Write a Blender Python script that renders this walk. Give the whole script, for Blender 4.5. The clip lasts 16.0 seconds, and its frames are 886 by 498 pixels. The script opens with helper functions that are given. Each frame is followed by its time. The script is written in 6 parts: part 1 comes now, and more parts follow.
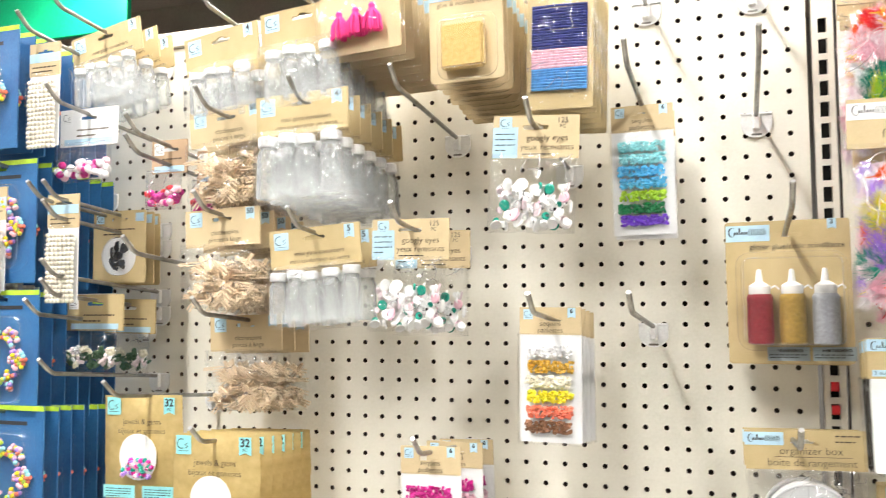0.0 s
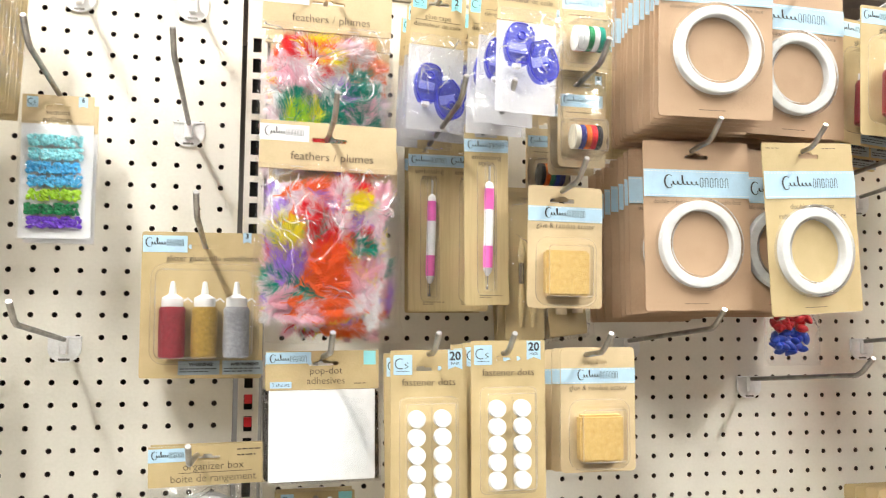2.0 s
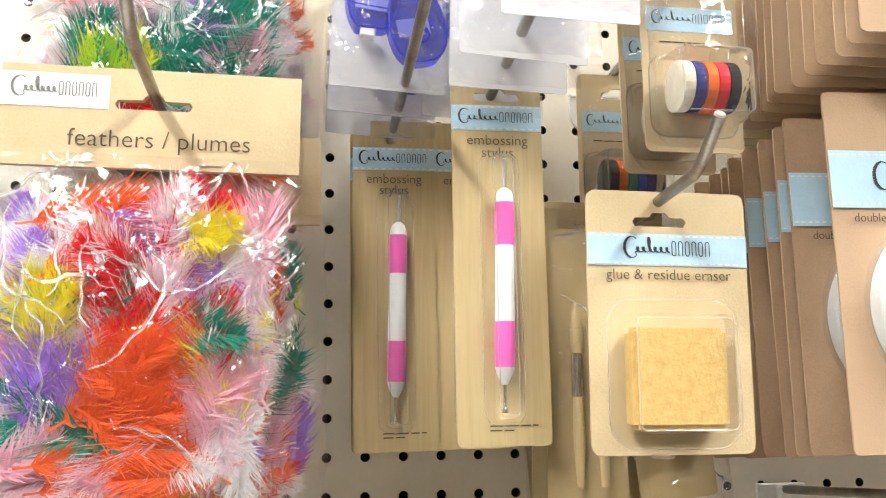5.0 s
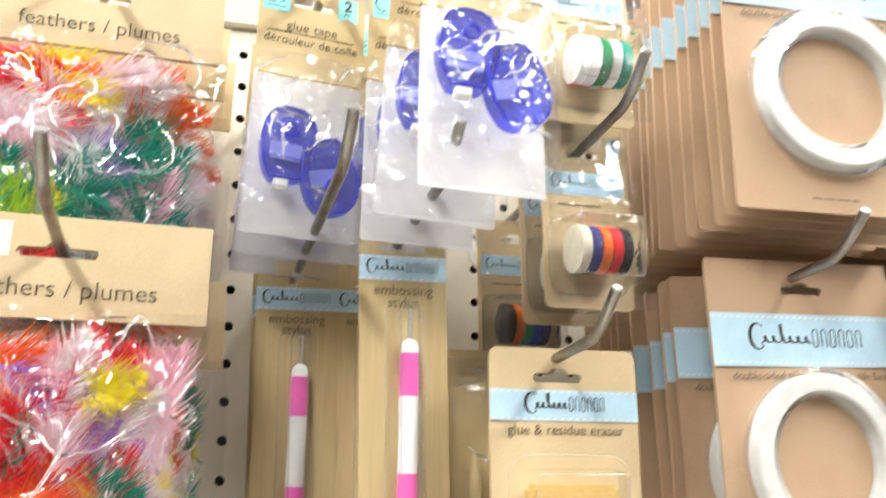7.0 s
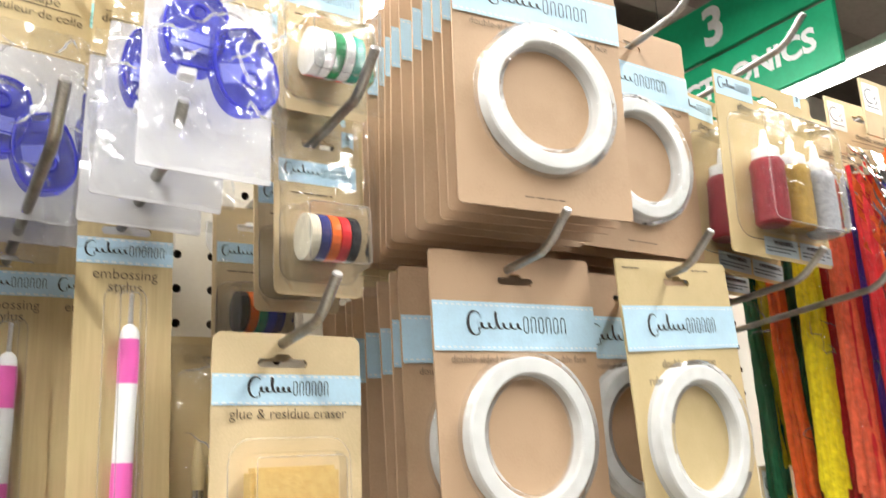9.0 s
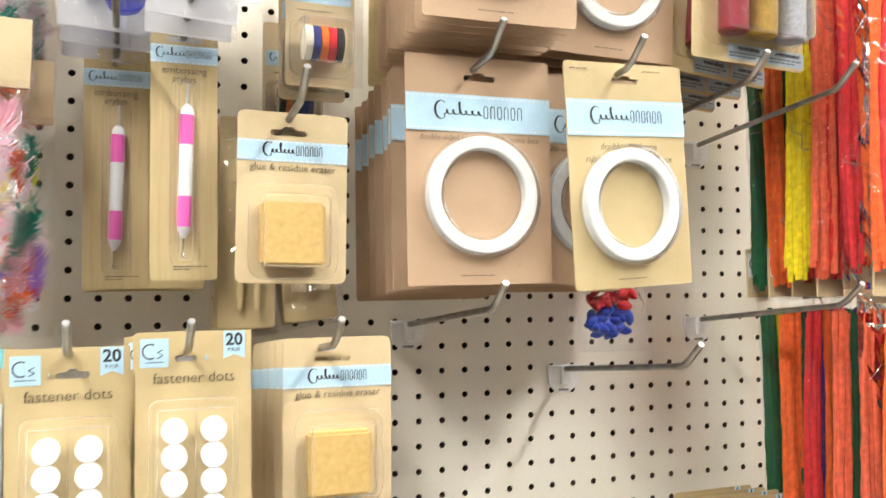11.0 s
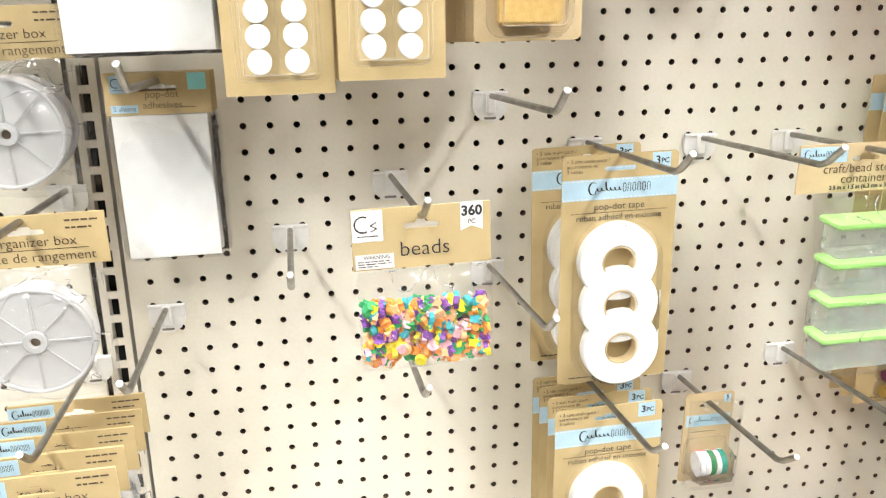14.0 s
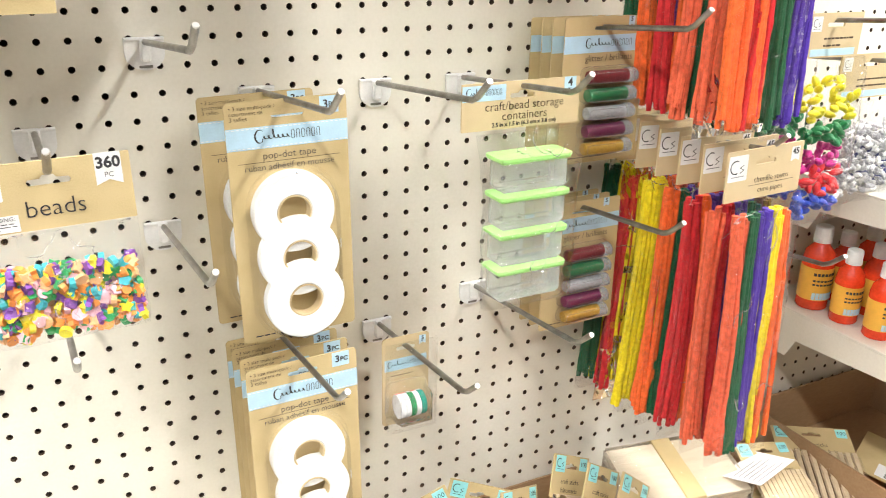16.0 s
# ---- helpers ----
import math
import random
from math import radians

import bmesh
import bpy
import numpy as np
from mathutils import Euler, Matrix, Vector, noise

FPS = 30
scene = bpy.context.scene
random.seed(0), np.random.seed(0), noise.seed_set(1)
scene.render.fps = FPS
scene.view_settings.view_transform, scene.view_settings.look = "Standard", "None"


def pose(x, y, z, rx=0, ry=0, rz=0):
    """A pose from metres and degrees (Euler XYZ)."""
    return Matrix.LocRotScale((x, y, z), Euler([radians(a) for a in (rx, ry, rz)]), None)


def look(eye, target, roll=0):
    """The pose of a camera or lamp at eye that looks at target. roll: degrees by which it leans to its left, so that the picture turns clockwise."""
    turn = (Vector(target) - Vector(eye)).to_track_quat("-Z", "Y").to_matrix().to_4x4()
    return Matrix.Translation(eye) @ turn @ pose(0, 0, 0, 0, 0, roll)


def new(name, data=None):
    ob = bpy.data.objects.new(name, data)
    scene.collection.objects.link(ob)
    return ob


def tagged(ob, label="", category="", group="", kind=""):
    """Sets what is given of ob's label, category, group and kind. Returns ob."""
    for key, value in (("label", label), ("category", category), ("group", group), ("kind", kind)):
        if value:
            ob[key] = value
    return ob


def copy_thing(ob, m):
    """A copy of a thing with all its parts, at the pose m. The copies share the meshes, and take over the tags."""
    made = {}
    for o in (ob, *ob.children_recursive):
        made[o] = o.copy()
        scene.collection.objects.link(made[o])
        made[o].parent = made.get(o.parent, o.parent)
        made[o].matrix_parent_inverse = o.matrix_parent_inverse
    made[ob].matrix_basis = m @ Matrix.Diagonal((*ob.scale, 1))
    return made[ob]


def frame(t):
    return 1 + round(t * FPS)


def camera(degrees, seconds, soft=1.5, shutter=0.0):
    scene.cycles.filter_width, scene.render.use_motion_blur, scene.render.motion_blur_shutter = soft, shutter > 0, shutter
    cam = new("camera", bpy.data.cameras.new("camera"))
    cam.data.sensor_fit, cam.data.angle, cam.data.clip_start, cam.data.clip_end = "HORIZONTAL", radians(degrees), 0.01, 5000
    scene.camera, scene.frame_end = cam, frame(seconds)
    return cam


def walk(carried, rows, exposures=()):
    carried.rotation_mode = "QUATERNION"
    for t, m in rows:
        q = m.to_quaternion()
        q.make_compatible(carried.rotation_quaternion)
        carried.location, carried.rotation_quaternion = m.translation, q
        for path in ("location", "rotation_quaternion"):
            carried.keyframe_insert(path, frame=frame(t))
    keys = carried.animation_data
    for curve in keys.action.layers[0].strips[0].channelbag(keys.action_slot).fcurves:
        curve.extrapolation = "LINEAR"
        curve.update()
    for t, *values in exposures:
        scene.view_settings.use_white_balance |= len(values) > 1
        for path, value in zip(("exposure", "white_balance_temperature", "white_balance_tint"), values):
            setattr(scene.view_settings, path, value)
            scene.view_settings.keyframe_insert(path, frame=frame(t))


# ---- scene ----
cam = camera(55.3, 16.0, 1.0, 0.3)
PATH = [
    (0, (0.002, -1.084, 1.505), (-0.662, 0.798, 1.636), -0.4),
    (0.5, (0.027, -1.079, 1.511), (-0.466, 0.852, 1.68), 0.2),
    (1, (0.064, -1.056, 1.518), (-0.066, 0.931, 1.71), 0.4),
    (1.5, (0.086, -1.05, 1.509), (0.359, 0.92, 1.722), 0.2),
    (2, (0.1, -1.036, 1.506), (0.542, 0.908, 1.665), 0.5),
    (2.5, (0.104, -1.015, 1.498), (0.605, 0.919, 1.594), 0.5),
    (3, (0.096, -0.93, 1.492), (0.633, 0.995, 1.554), -0.7),
    (3.5, (0.19, -0.746, 1.512), (0.657, 1.194, 1.643), -1.0),
    (4, (0.253, -0.613, 1.541), (0.607, 1.337, 1.809), -1.1),
    (4.2, (0.266, -0.593, 1.549), (0.566, 1.363, 1.838), -0.5),
    (6.5, (0.224, -0.568, 1.557), (0.66, 1.35, 1.916), -0.3),
    (7, (0.237, -0.588, 1.585), (0.809, 1.26, 2.094), -0.5),
    (7.5, (0.245, -0.601, 1.59), (0.978, 1.142, 2.242), -1.2),
    (8, (0.253, -0.605, 1.589), (1.084, 1.079, 2.275), -1.9),
    (8.5, (0.255, -0.609, 1.585), (1.176, 1.045, 2.23), -2.4),
    (9, (0.254, -0.605, 1.577), (1.315, 1.02, 2.062), -3.0),
    (9.2, (0.254, -0.606, 1.57), (1.36, 1.006, 1.99), -3.1),
    (11.3, (0.315, -0.84, 1.493), (0.902, 1.072, 1.518), -0.4),
    (11.4, (0.314, -0.841, 1.487), (0.864, 1.082, 1.481), -0.5),
    (11.5, (0.307, -0.834, 1.482), (0.835, 1.095, 1.439), -0.4),
    (12, (0.294, -0.838, 1.462), (0.686, 1.116, 1.287), -0.4),
    (12.5, (0.285, -0.838, 1.452), (0.605, 1.12, 1.192), -0.3),
    (13, (0.279, -0.835, 1.434), (0.597, 1.106, 1.073), -0.1),
    (13.5, (0.282, -0.828, 1.414), (0.592, 1.073, 0.873), -0.3),
    (14, (0.285, -0.823, 1.403), (0.622, 1.037, 0.749), -0.1),
    (14.5, (0.296, -0.816, 1.397), (0.746, 1.001, 0.693), 0.4),
    (15, (0.335, -0.823, 1.392), (0.974, 0.935, 0.684), 0.9),
    (15.5, (0.348, -0.824, 1.381), (1.159, 0.863, 0.677), 1.1),
    (16, (0.362, -0.829, 1.378), (1.229, 0.825, 0.663), 1.3),
]
walk(cam, [(t, look(eye, target, roll)) for t, eye, target, roll in PATH],
     [(0, -0.08), (2.5, -0.08), (3.5, 0.0), (6.5, 0.0), (7.0, -0.15), (7.5, -0.27), (9.2, -0.28), (11.3, 0.0), (16, 0.03)])

# ---- world, lights, exposure ----
world = bpy.data.worlds.new("store_air")
scene.world = world
world.use_nodes = True
world.node_tree.nodes["Background"].inputs[0].default_value = (0.95, 0.97, 1.0, 1)
world.node_tree.nodes["Background"].inputs[1].default_value = 0.30
LAMP_X = (-3.64, -0.87, 1.9, 4.67)
LAMP_Z = 3.6
LAMP_POWER = 372.0
LAMP_SOUTH, LAMP_NORTH = -3.6, 3.6

# ---- materials ----
def shader(name):
    m = bpy.data.materials.new(name)
    m.use_nodes = True
    nt = m.node_tree
    return m, nt, nt.nodes["Principled BSDF"]


def mottled(name, a, b, scale=30.0, rough=0.6, metal=0.0, bump=0.0, fine=400.0, stretch=(1, 1, 1), spec=0.5, sheen=0.0, per_object=0.0, per_island=0.0):
    """A surface that varies between two colours at two scales, with fine relief."""
    m, nt, p = shader(name)
    n, l = nt.nodes, nt.links
    tc = n.new("ShaderNodeTexCoord")
    mp = n.new("ShaderNodeMapping")
    mp.inputs["Scale"].default_value = stretch
    l.new(tc.outputs["Object"], mp.inputs[0])
    n1, n2 = n.new("ShaderNodeTexNoise"), n.new("ShaderNodeTexNoise")
    n1.inputs["Scale"].default_value, n2.inputs["Scale"].default_value = scale, fine
    n1.inputs["Detail"].default_value, n2.inputs["Detail"].default_value = 4, 3
    l.new(mp.outputs[0], n1.inputs[0])
    l.new(mp.outputs[0], n2.inputs[0])
    add = n.new("ShaderNodeMath")
    add.operation = "MULTIPLY_ADD"
    l.new(n2.outputs[0], add.inputs[0])
    add.inputs[1].default_value = 0.5
    l.new(n1.outputs[0], add.inputs[2])
    last = add.outputs[0]
    if per_object or per_island:
        src = n.new("ShaderNodeObjectInfo").outputs["Random"] if per_object else n.new("ShaderNodeNewGeometry").outputs["Random Per Island"]
        off = n.new("ShaderNodeMath")
        off.operation = "MULTIPLY_ADD"
        l.new(src, off.inputs[0])
        off.inputs[1].default_value = per_object or per_island
        l.new(last, off.inputs[2])
        last = off.outputs[0]
    ramp = n.new("ShaderNodeValToRGB")
    ramp.color_ramp.elements[0].position, ramp.color_ramp.elements[1].position = 0.45, 1.05 if not (per_object or per_island) else 1.5
    ramp.color_ramp.elements[0].color, ramp.color_ramp.elements[1].color = (*a, 1), (*b, 1)
    l.new(last, ramp.inputs[0])
    l.new(ramp.outputs[0], p.inputs["Base Color"])
    p.inputs["Roughness"].default_value = rough
    p.inputs["Metallic"].default_value = metal
    p.inputs["Specular IOR Level"].default_value = spec
    if bump:
        bp = n.new("ShaderNodeBump")
        bp.inputs["Strength"].default_value = bump
        bp.inputs["Distance"].default_value = 0.001
        l.new(n2.outputs[0], bp.inputs["Height"])
        l.new(bp.outputs[0], p.inputs["Normal"])
    return m


def plain(name, c, rough=0.5, metal=0.0, spec=0.5):
    d = 0.88
    return mottled(name, tuple(v * d for v in c), tuple(min(1, v * 1.06) for v in c), 60, rough, metal, 0.05, 600, spec=spec)


def clear(name, tint=(1, 1, 1), gloss=0.05, ior=1.45, relief=0.0, scale=90.0, haze=0.0, fold=0.0):
    """Thin clear plastic: light goes straight on, with reflections at its surface; fold adds thin winding creases."""
    m, nt, p = shader(name)
    n, l = nt.nodes, nt.links
    n.remove(p)
    tr, gl, mix, fr = n.new("ShaderNodeBsdfTransparent"), n.new("ShaderNodeBsdfGlossy"), n.new("ShaderNodeMixShader"), n.new("ShaderNodeFresnel")
    tr.inputs[0].default_value = (*tint, 1)
    gl.inputs["Roughness"].default_value = gloss
    fr.inputs[0].default_value = ior
    tc, nz, bp = n.new("ShaderNodeTexCoord"), n.new("ShaderNodeTexNoise"), n.new("ShaderNodeBump")
    nz.inputs["Scale"].default_value = scale
    nz.inputs["Detail"].default_value = 2
    nz.inputs["Distortion"].default_value = 1.5
    l.new(tc.outputs["Object"], nz.inputs[0])
    bp.inputs["Strength"].default_value = relief
    bp.inputs["Distance"].default_value = 0.004
    height = nz.outputs[0]
    if fold:
        weak = n.new("ShaderNodeMath")
        weak.operation = "MULTIPLY"
        weak.inputs[1].default_value = 0.45
        l.new(height, weak.inputs[0])
        height = weak.outputs[0]
        for k, (sc, wide, amount) in enumerate(((8.5, 0.018, fold), (19.0, 0.022, fold * 0.5))):
            rn, ds, mr, ad = n.new("ShaderNodeTexNoise"), n.new("ShaderNodeMath"), n.new("ShaderNodeMapRange"), n.new("ShaderNodeMath")
            rn.inputs["Scale"].default_value, rn.inputs["Detail"].default_value, rn.inputs["Distortion"].default_value = sc, 0.6, 0.9
            l.new(tc.outputs["Object"], rn.inputs[0])
            ds.operation = "SUBTRACT"
            l.new(rn.outputs[0], ds.inputs[0])
            ds.inputs[1].default_value = 0.5
            ab = n.new("ShaderNodeMath")
            ab.operation = "ABSOLUTE"
            l.new(ds.outputs[0], ab.inputs[0])
            mr.interpolation_type = "SMOOTHSTEP"
            mr.inputs["From Min"].default_value, mr.inputs["From Max"].default_value = 0.0, wide
            mr.inputs["To Min"].default_value, mr.inputs["To Max"].default_value = amount, 0.0
            l.new(ab.outputs[0], mr.inputs[0])
            ad.operation = "ADD"
            l.new(mr.outputs[0], ad.inputs[0])
            l.new(height, ad.inputs[1])
            height = ad.outputs[0]
    l.new(height, bp.inputs["Height"])
    if relief:
        l.new(bp.outputs[0], gl.inputs["Normal"])
    l.new(fr.outputs[0], mix.inputs[0])
    l.new(tr.outputs[0], mix.inputs[1])
    l.new(gl.outputs[0], mix.inputs[2])
    out = mix.outputs[0]
    if haze:
        df, m2 = n.new("ShaderNodeBsdfDiffuse"), n.new("ShaderNodeMixShader")
        df.inputs[0].default_value = (0.9, 0.9, 0.9, 1)
        m2.inputs[0].default_value = haze
        l.new(out, m2.inputs[1])
        l.new(df.outputs[0], m2.inputs[2])
        out = m2.outputs[0]
    l.new(out, n["Material Output"].inputs[0])
    return m


def glow(name, c, strength):
    m, nt, p = shader(name)
    p.inputs["Base Color"].default_value = (*c, 1)
    p.inputs["Emission Color"].default_value = (*c, 1)
    p.inputs["Emission Strength"].default_value = strength
    return m


M = {
    "peg": mottled("cream_pegboard", (0.73, 0.70, 0.605), (0.81, 0.78, 0.69), 5, 0.42, 0, 0.12, 260),
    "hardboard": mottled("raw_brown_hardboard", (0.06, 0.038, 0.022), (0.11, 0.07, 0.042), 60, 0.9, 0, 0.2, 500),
    "hole_shade": plain("hole_shade_sheet", (0.05, 0.035, 0.025), 0.9),
    "cream_metal": mottled("cream_painted_steel", (0.66, 0.62, 0.54), (0.76, 0.72, 0.64), 9, 0.35, 0, 0.04, 300),
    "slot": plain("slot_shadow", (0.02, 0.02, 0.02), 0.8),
    "red": plain("red_plastic", (0.75, 0.03, 0.04), 0.4),
    "kraft": mottled("yellow_kraft_card", (0.44, 0.335, 0.155), (0.57, 0.445, 0.235), 26, 0.62, 0, 0.15, 900, per_object=0.25),
    "kraft_b": mottled("brown_kraft_card", (0.36, 0.237, 0.135), (0.50, 0.343, 0.215), 22, 0.65, 0, 0.15, 900, per_object=0.3),
    "kraft_p": mottled("pale_kraft_card", (0.52, 0.405, 0.225), (0.65, 0.515, 0.31), 26, 0.62, 0, 0.15, 900, per_object=0.2),
    "wrap_w": mottled("wood_print_card", (0.38, 0.285, 0.13), (0.55, 0.43, 0.22), 18, 0.55, 0, 0.1, 500, (1, 1, 0.06), per_object=0.2),
    "gold": mottled("gold_foil_pouch", (0.50, 0.36, 0.13), (0.68, 0.52, 0.24), 20, 0.32, 0.25, 0.35, 120),
    "band": plain("light_blue_print", (0.47, 0.68, 0.82), 0.5),
    "aqua": plain("aqua_print", (0.30, 0.74, 0.78), 0.5),
    "white": plain("white_plastic", (0.80, 0.80, 0.79), 0.4),
    "paper": mottled("white_paper", (0.76, 0.76, 0.76), (0.84, 0.84, 0.84), 12, 0.6, 0, 0.05, 700),
    "foam": mottled("white_foam", (0.74, 0.75, 0.74), (0.84, 0.84, 0.83), 80, 0.8, 0, 0.4, 700),
    "ink": plain("dark_ink", (0.035, 0.035, 0.04), 0.6),
    "ink_b": plain("brown_ink", (0.09, 0.065, 0.04), 0.6),
    "coil": mottled("wound_paper_tape", (0.58, 0.58, 0.56), (0.72, 0.72, 0.70), 120, 0.5, 0, 0.25, 900),
    "grey_ink": plain("grey_ink", (0.20, 0.20, 0.20), 0.6),
    "blue_rim": plain("deep_blue_plastic", (0.035, 0.04, 0.42), 0.12),
    "steel": mottled("galvanised_wire", (0.20, 0.19, 0.175), (0.42, 0.41, 0.385), 60, 0.32, 1.0, 0.1, 900),
    "steel_end": plain("cut_wire_end", (0.75, 0.75, 0.74), 0.3, 0.8),
    "film": clear("clear_film", (0.985, 0.985, 0.985), 0.05, 1.6, 1.0, 40, 0.0, 0.36),
    "film_h": clear("cloudy_film", (0.98, 0.98, 0.98), 0.05, 1.6, 1.0, 45, 0.015, 0.36),
    "film_f": clear("crackly_film", (1.0, 1.0, 1.0), 0.05, 1.65, 1.0, 40, 0.0, 0.40),
    "fold": clear("film_fold", (0.99, 0.99, 0.99), 0.22, 1.75, 0.0, 40, 0.05),
    "blister": clear("clear_blister", (0.975, 0.975, 0.97), 0.06, 1.5, 0.3, 40, 0.015),
    "glass": clear("bottle_glass", (0.90, 0.93, 0.92), 0.04, 1.55, 0.12, 60, 0.20),
    "milky": clear("milky_film", (0.90, 0.90, 0.95), 0.15, 1.5, 0.4, 40, 0.5),
    "rim": clear("plastic_edge", (0.99, 0.99, 0.99), 0.1, 1.3, 0.1, 60, 0.08),
    "eraser": mottled("crepe_rubber", (0.50, 0.33, 0.095), (0.62, 0.45, 0.17), 200, 0.7, 0, 0.35, 600),
    "pink": plain("pink_plastic", (0.80, 0.14, 0.48), 0.3),
    "hotpink": mottled("hot_pink_thread", (0.80, 0.02, 0.22), (0.95, 0.08, 0.36), 90, 0.8, 0, 0.5, 900, (1, 1, 0.1)),
    "wood": mottled("birch_wood", (0.56, 0.36, 0.22), (0.74, 0.54, 0.38), 60, 0.6, 0, 0.2, 500, (1, 1, 0.2), per_island=0.35),
    "pin_wood": mottled("small_pin_wood", (0.52, 0.365, 0.225), (0.78, 0.63, 0.45), 60, 0.6, 0, 0.2, 500, (1, 1, 0.2), per_object=0.55),
    "wood_p": mottled("pale_craft_wood", (0.54, 0.42, 0.27), (0.68, 0.55, 0.38), 60, 0.6, 0, 0.2, 500, (0.1, 1, 1)),
    "wood_w": mottled("white_balsa_wood", (0.52, 0.44, 0.32), (0.66, 0.58, 0.46), 60, 0.6, 0, 0.2, 500, (0.1, 1, 1)),
    "blue_glass": clear("blue_translucent_plastic", (0.30, 0.33, 0.89), 0.08, 1.5, 0.0, 50, 0.03),
    "blue_card": mottled("blue_printed_card", (0.014, 0.075, 0.23), (0.035, 0.16, 0.37), 18, 0.45, 0, 0.1, 400, per_object=0.2),
    "lime": plain("lime_plastic", (0.45, 0.84, 0.27), 0.3),
    "box": clear("pale_box_plastic", (0.93, 0.97, 0.93), 0.08, 1.5, 0.1, 40, 0.16),
    "sign_g": mottled("green_sign", (0.005, 0.30, 0.13), (0.01, 0.42, 0.19), 3, 0.3, 0, 0.0, 40),
    "ceiling": mottled("dark_store_ceiling", (0.34, 0.28, 0.24), (0.46, 0.385, 0.335), 1.5, 0.8, 0, 0.1, 30),
    "duct": mottled("grey_beige_duct", (0.56, 0.49, 0.43), (0.66, 0.59, 0.52), 2, 0.7, 0, 0.05, 30),
    "floor": mottled("vinyl_floor", (0.13, 0.12, 0.105), (0.20, 0.185, 0.165), 3, 0.35, 0, 0.03, 60),
    "wall": mottled("store_wall", (0.20, 0.185, 0.17), (0.27, 0.25, 0.23), 2, 0.8, 0, 0.05, 60),
    "blocker": mottled("dark_blocker", (0.10, 0.085, 0.07), (0.17, 0.145, 0.12), 2, 0.8, 0, 0.05, 60),
    "tube": glow("lit_tube", (1.0, 0.97, 0.92), 14.0),
    "carton": mottled("brown_carton", (0.30, 0.18, 0.09), (0.42, 0.27, 0.15), 12, 0.8, 0, 0.1, 300, (0.3, 1, 1)),
    "chrome": plain("polished_metal", (0.75, 0.75, 0.75), 0.15, 1.0),
}
PAINT = {
    "red": (0.72, 0.02, 0.03), "orange": (0.90, 0.16, 0.02), "yellow": (0.88, 0.72, 0.03), "green": (0.01, 0.22, 0.07),
    "teal": (0.01, 0.30, 0.21), "purple": (0.16, 0.05, 0.50), "violet": (0.42, 0.24, 0.70), "rose": (0.90, 0.50, 0.58),
    "navy": (0.03, 0.04, 0.20), "black": (0.02, 0.02, 0.025), "sky": (0.10, 0.45, 0.72), "aqua": (0.35, 0.75, 0.80), "white": (0.82, 0.82, 0.82),
    "lime": (0.45, 0.70, 0.05), "magenta": (0.55, 0.02, 0.25), "gold": (0.60, 0.36, 0.04), "silver": (0.50, 0.50, 0.52), "maroon": (0.25, 0.01, 0.02),
    "brown": (0.25, 0.12, 0.06), "coral": (0.85, 0.20, 0.12), "blue": (0.02, 0.08, 0.55), "cream": (0.80, 0.74, 0.60), "bluedark": (0.05, 0.16, 0.40),
}
PAINT["plum"] = (0.22, 0.015, 0.09)
PAINT.update(peach=(0.90, 0.48, 0.24), palepink=(0.85, 0.66, 0.70), beadorange=(0.90, 0.30, 0.06), beadgreen=(0.03, 0.38, 0.12), beadpurple=(0.20, 0.06, 0.36), beadteal=(0.05, 0.42, 0.50), gluered=(0.28, 0.012, 0.025), gluegold=(0.40, 0.25, 0.035), gluesilver=(0.40, 0.41, 0.44))
PAINT.update(stemred=(0.55, 0.015, 0.02), stemorange=(0.80, 0.13, 0.02), stemyellow=(0.85, 0.66, 0.01), stemgreen=(0.005, 0.10, 0.035), stempurple=(0.07, 0.025, 0.32), stemcoral=(0.72, 0.12, 0.05), stembrown=(0.20, 0.09, 0.05))
SHEEN = {"plain": (0.4, 0.0, 0.05, 600, 60), "fluff": (0.9, 0.0, 0.8, 700, 160), "foil": (0.25, 0.15, 0.9, 500, 200), "glitter": (0.35, 0.35, 1.0, 1600, 300), "gloss": (0.15, 0.0, 0.02, 200, 40)}
MADE = {}


def tint(colour, finish="plain"):
    k = (colour, finish)
    if k not in MADE:
        r, mt, b, f, s = SHEEN[finish]
        c = PAINT[colour]
        low = 0.30 if finish == "foil" else 0.7
        MADE[k] = mottled(colour + "_" + finish, tuple(v * low for v in c), tuple(min(0.95, v * 1.2 + 0.01) for v in c), s, r, mt, b, f, per_island=0.45 if finish == "foil" else 0.0)
    return MADE[k]


def plume(colour):
    """Thin feather barbs, through which light shines."""
    k = (colour, "plume")
    if k not in MADE:
        c = PAINT[colour]
        m = mottled(colour + "_plume", tuple(v * 0.85 for v in c), tuple(min(0.95, v * 1.25 + 0.02) for v in c), 160, 0.8, 0.0, 0.0, 700)
        n, l = m.node_tree.nodes, m.node_tree.links
        tr, mix = n.new("ShaderNodeBsdfTranslucent"), n.new("ShaderNodeMixShader")
        ramp = [q for q in n if q.type == "VALTORGB"][0]
        l.new(ramp.outputs[0], tr.inputs[0])
        mix.inputs[0].default_value = 0.5
        l.new(n["Principled BSDF"].outputs[0], mix.inputs[1])
        l.new(tr.outputs[0], mix.inputs[2])
        l.new(mix.outputs[0], n["Material Output"].inputs[0])
        MADE[k] = m
    return MADE[k]


# ---- mesh tools ----
SEE_THROUGH = ("film_fold", "blue_translucent_plastic", "crackly_film", "plastic_edge", "clear_film", "cloudy_film", "clear_blister", "bottle_glass", "pale_box_plastic")


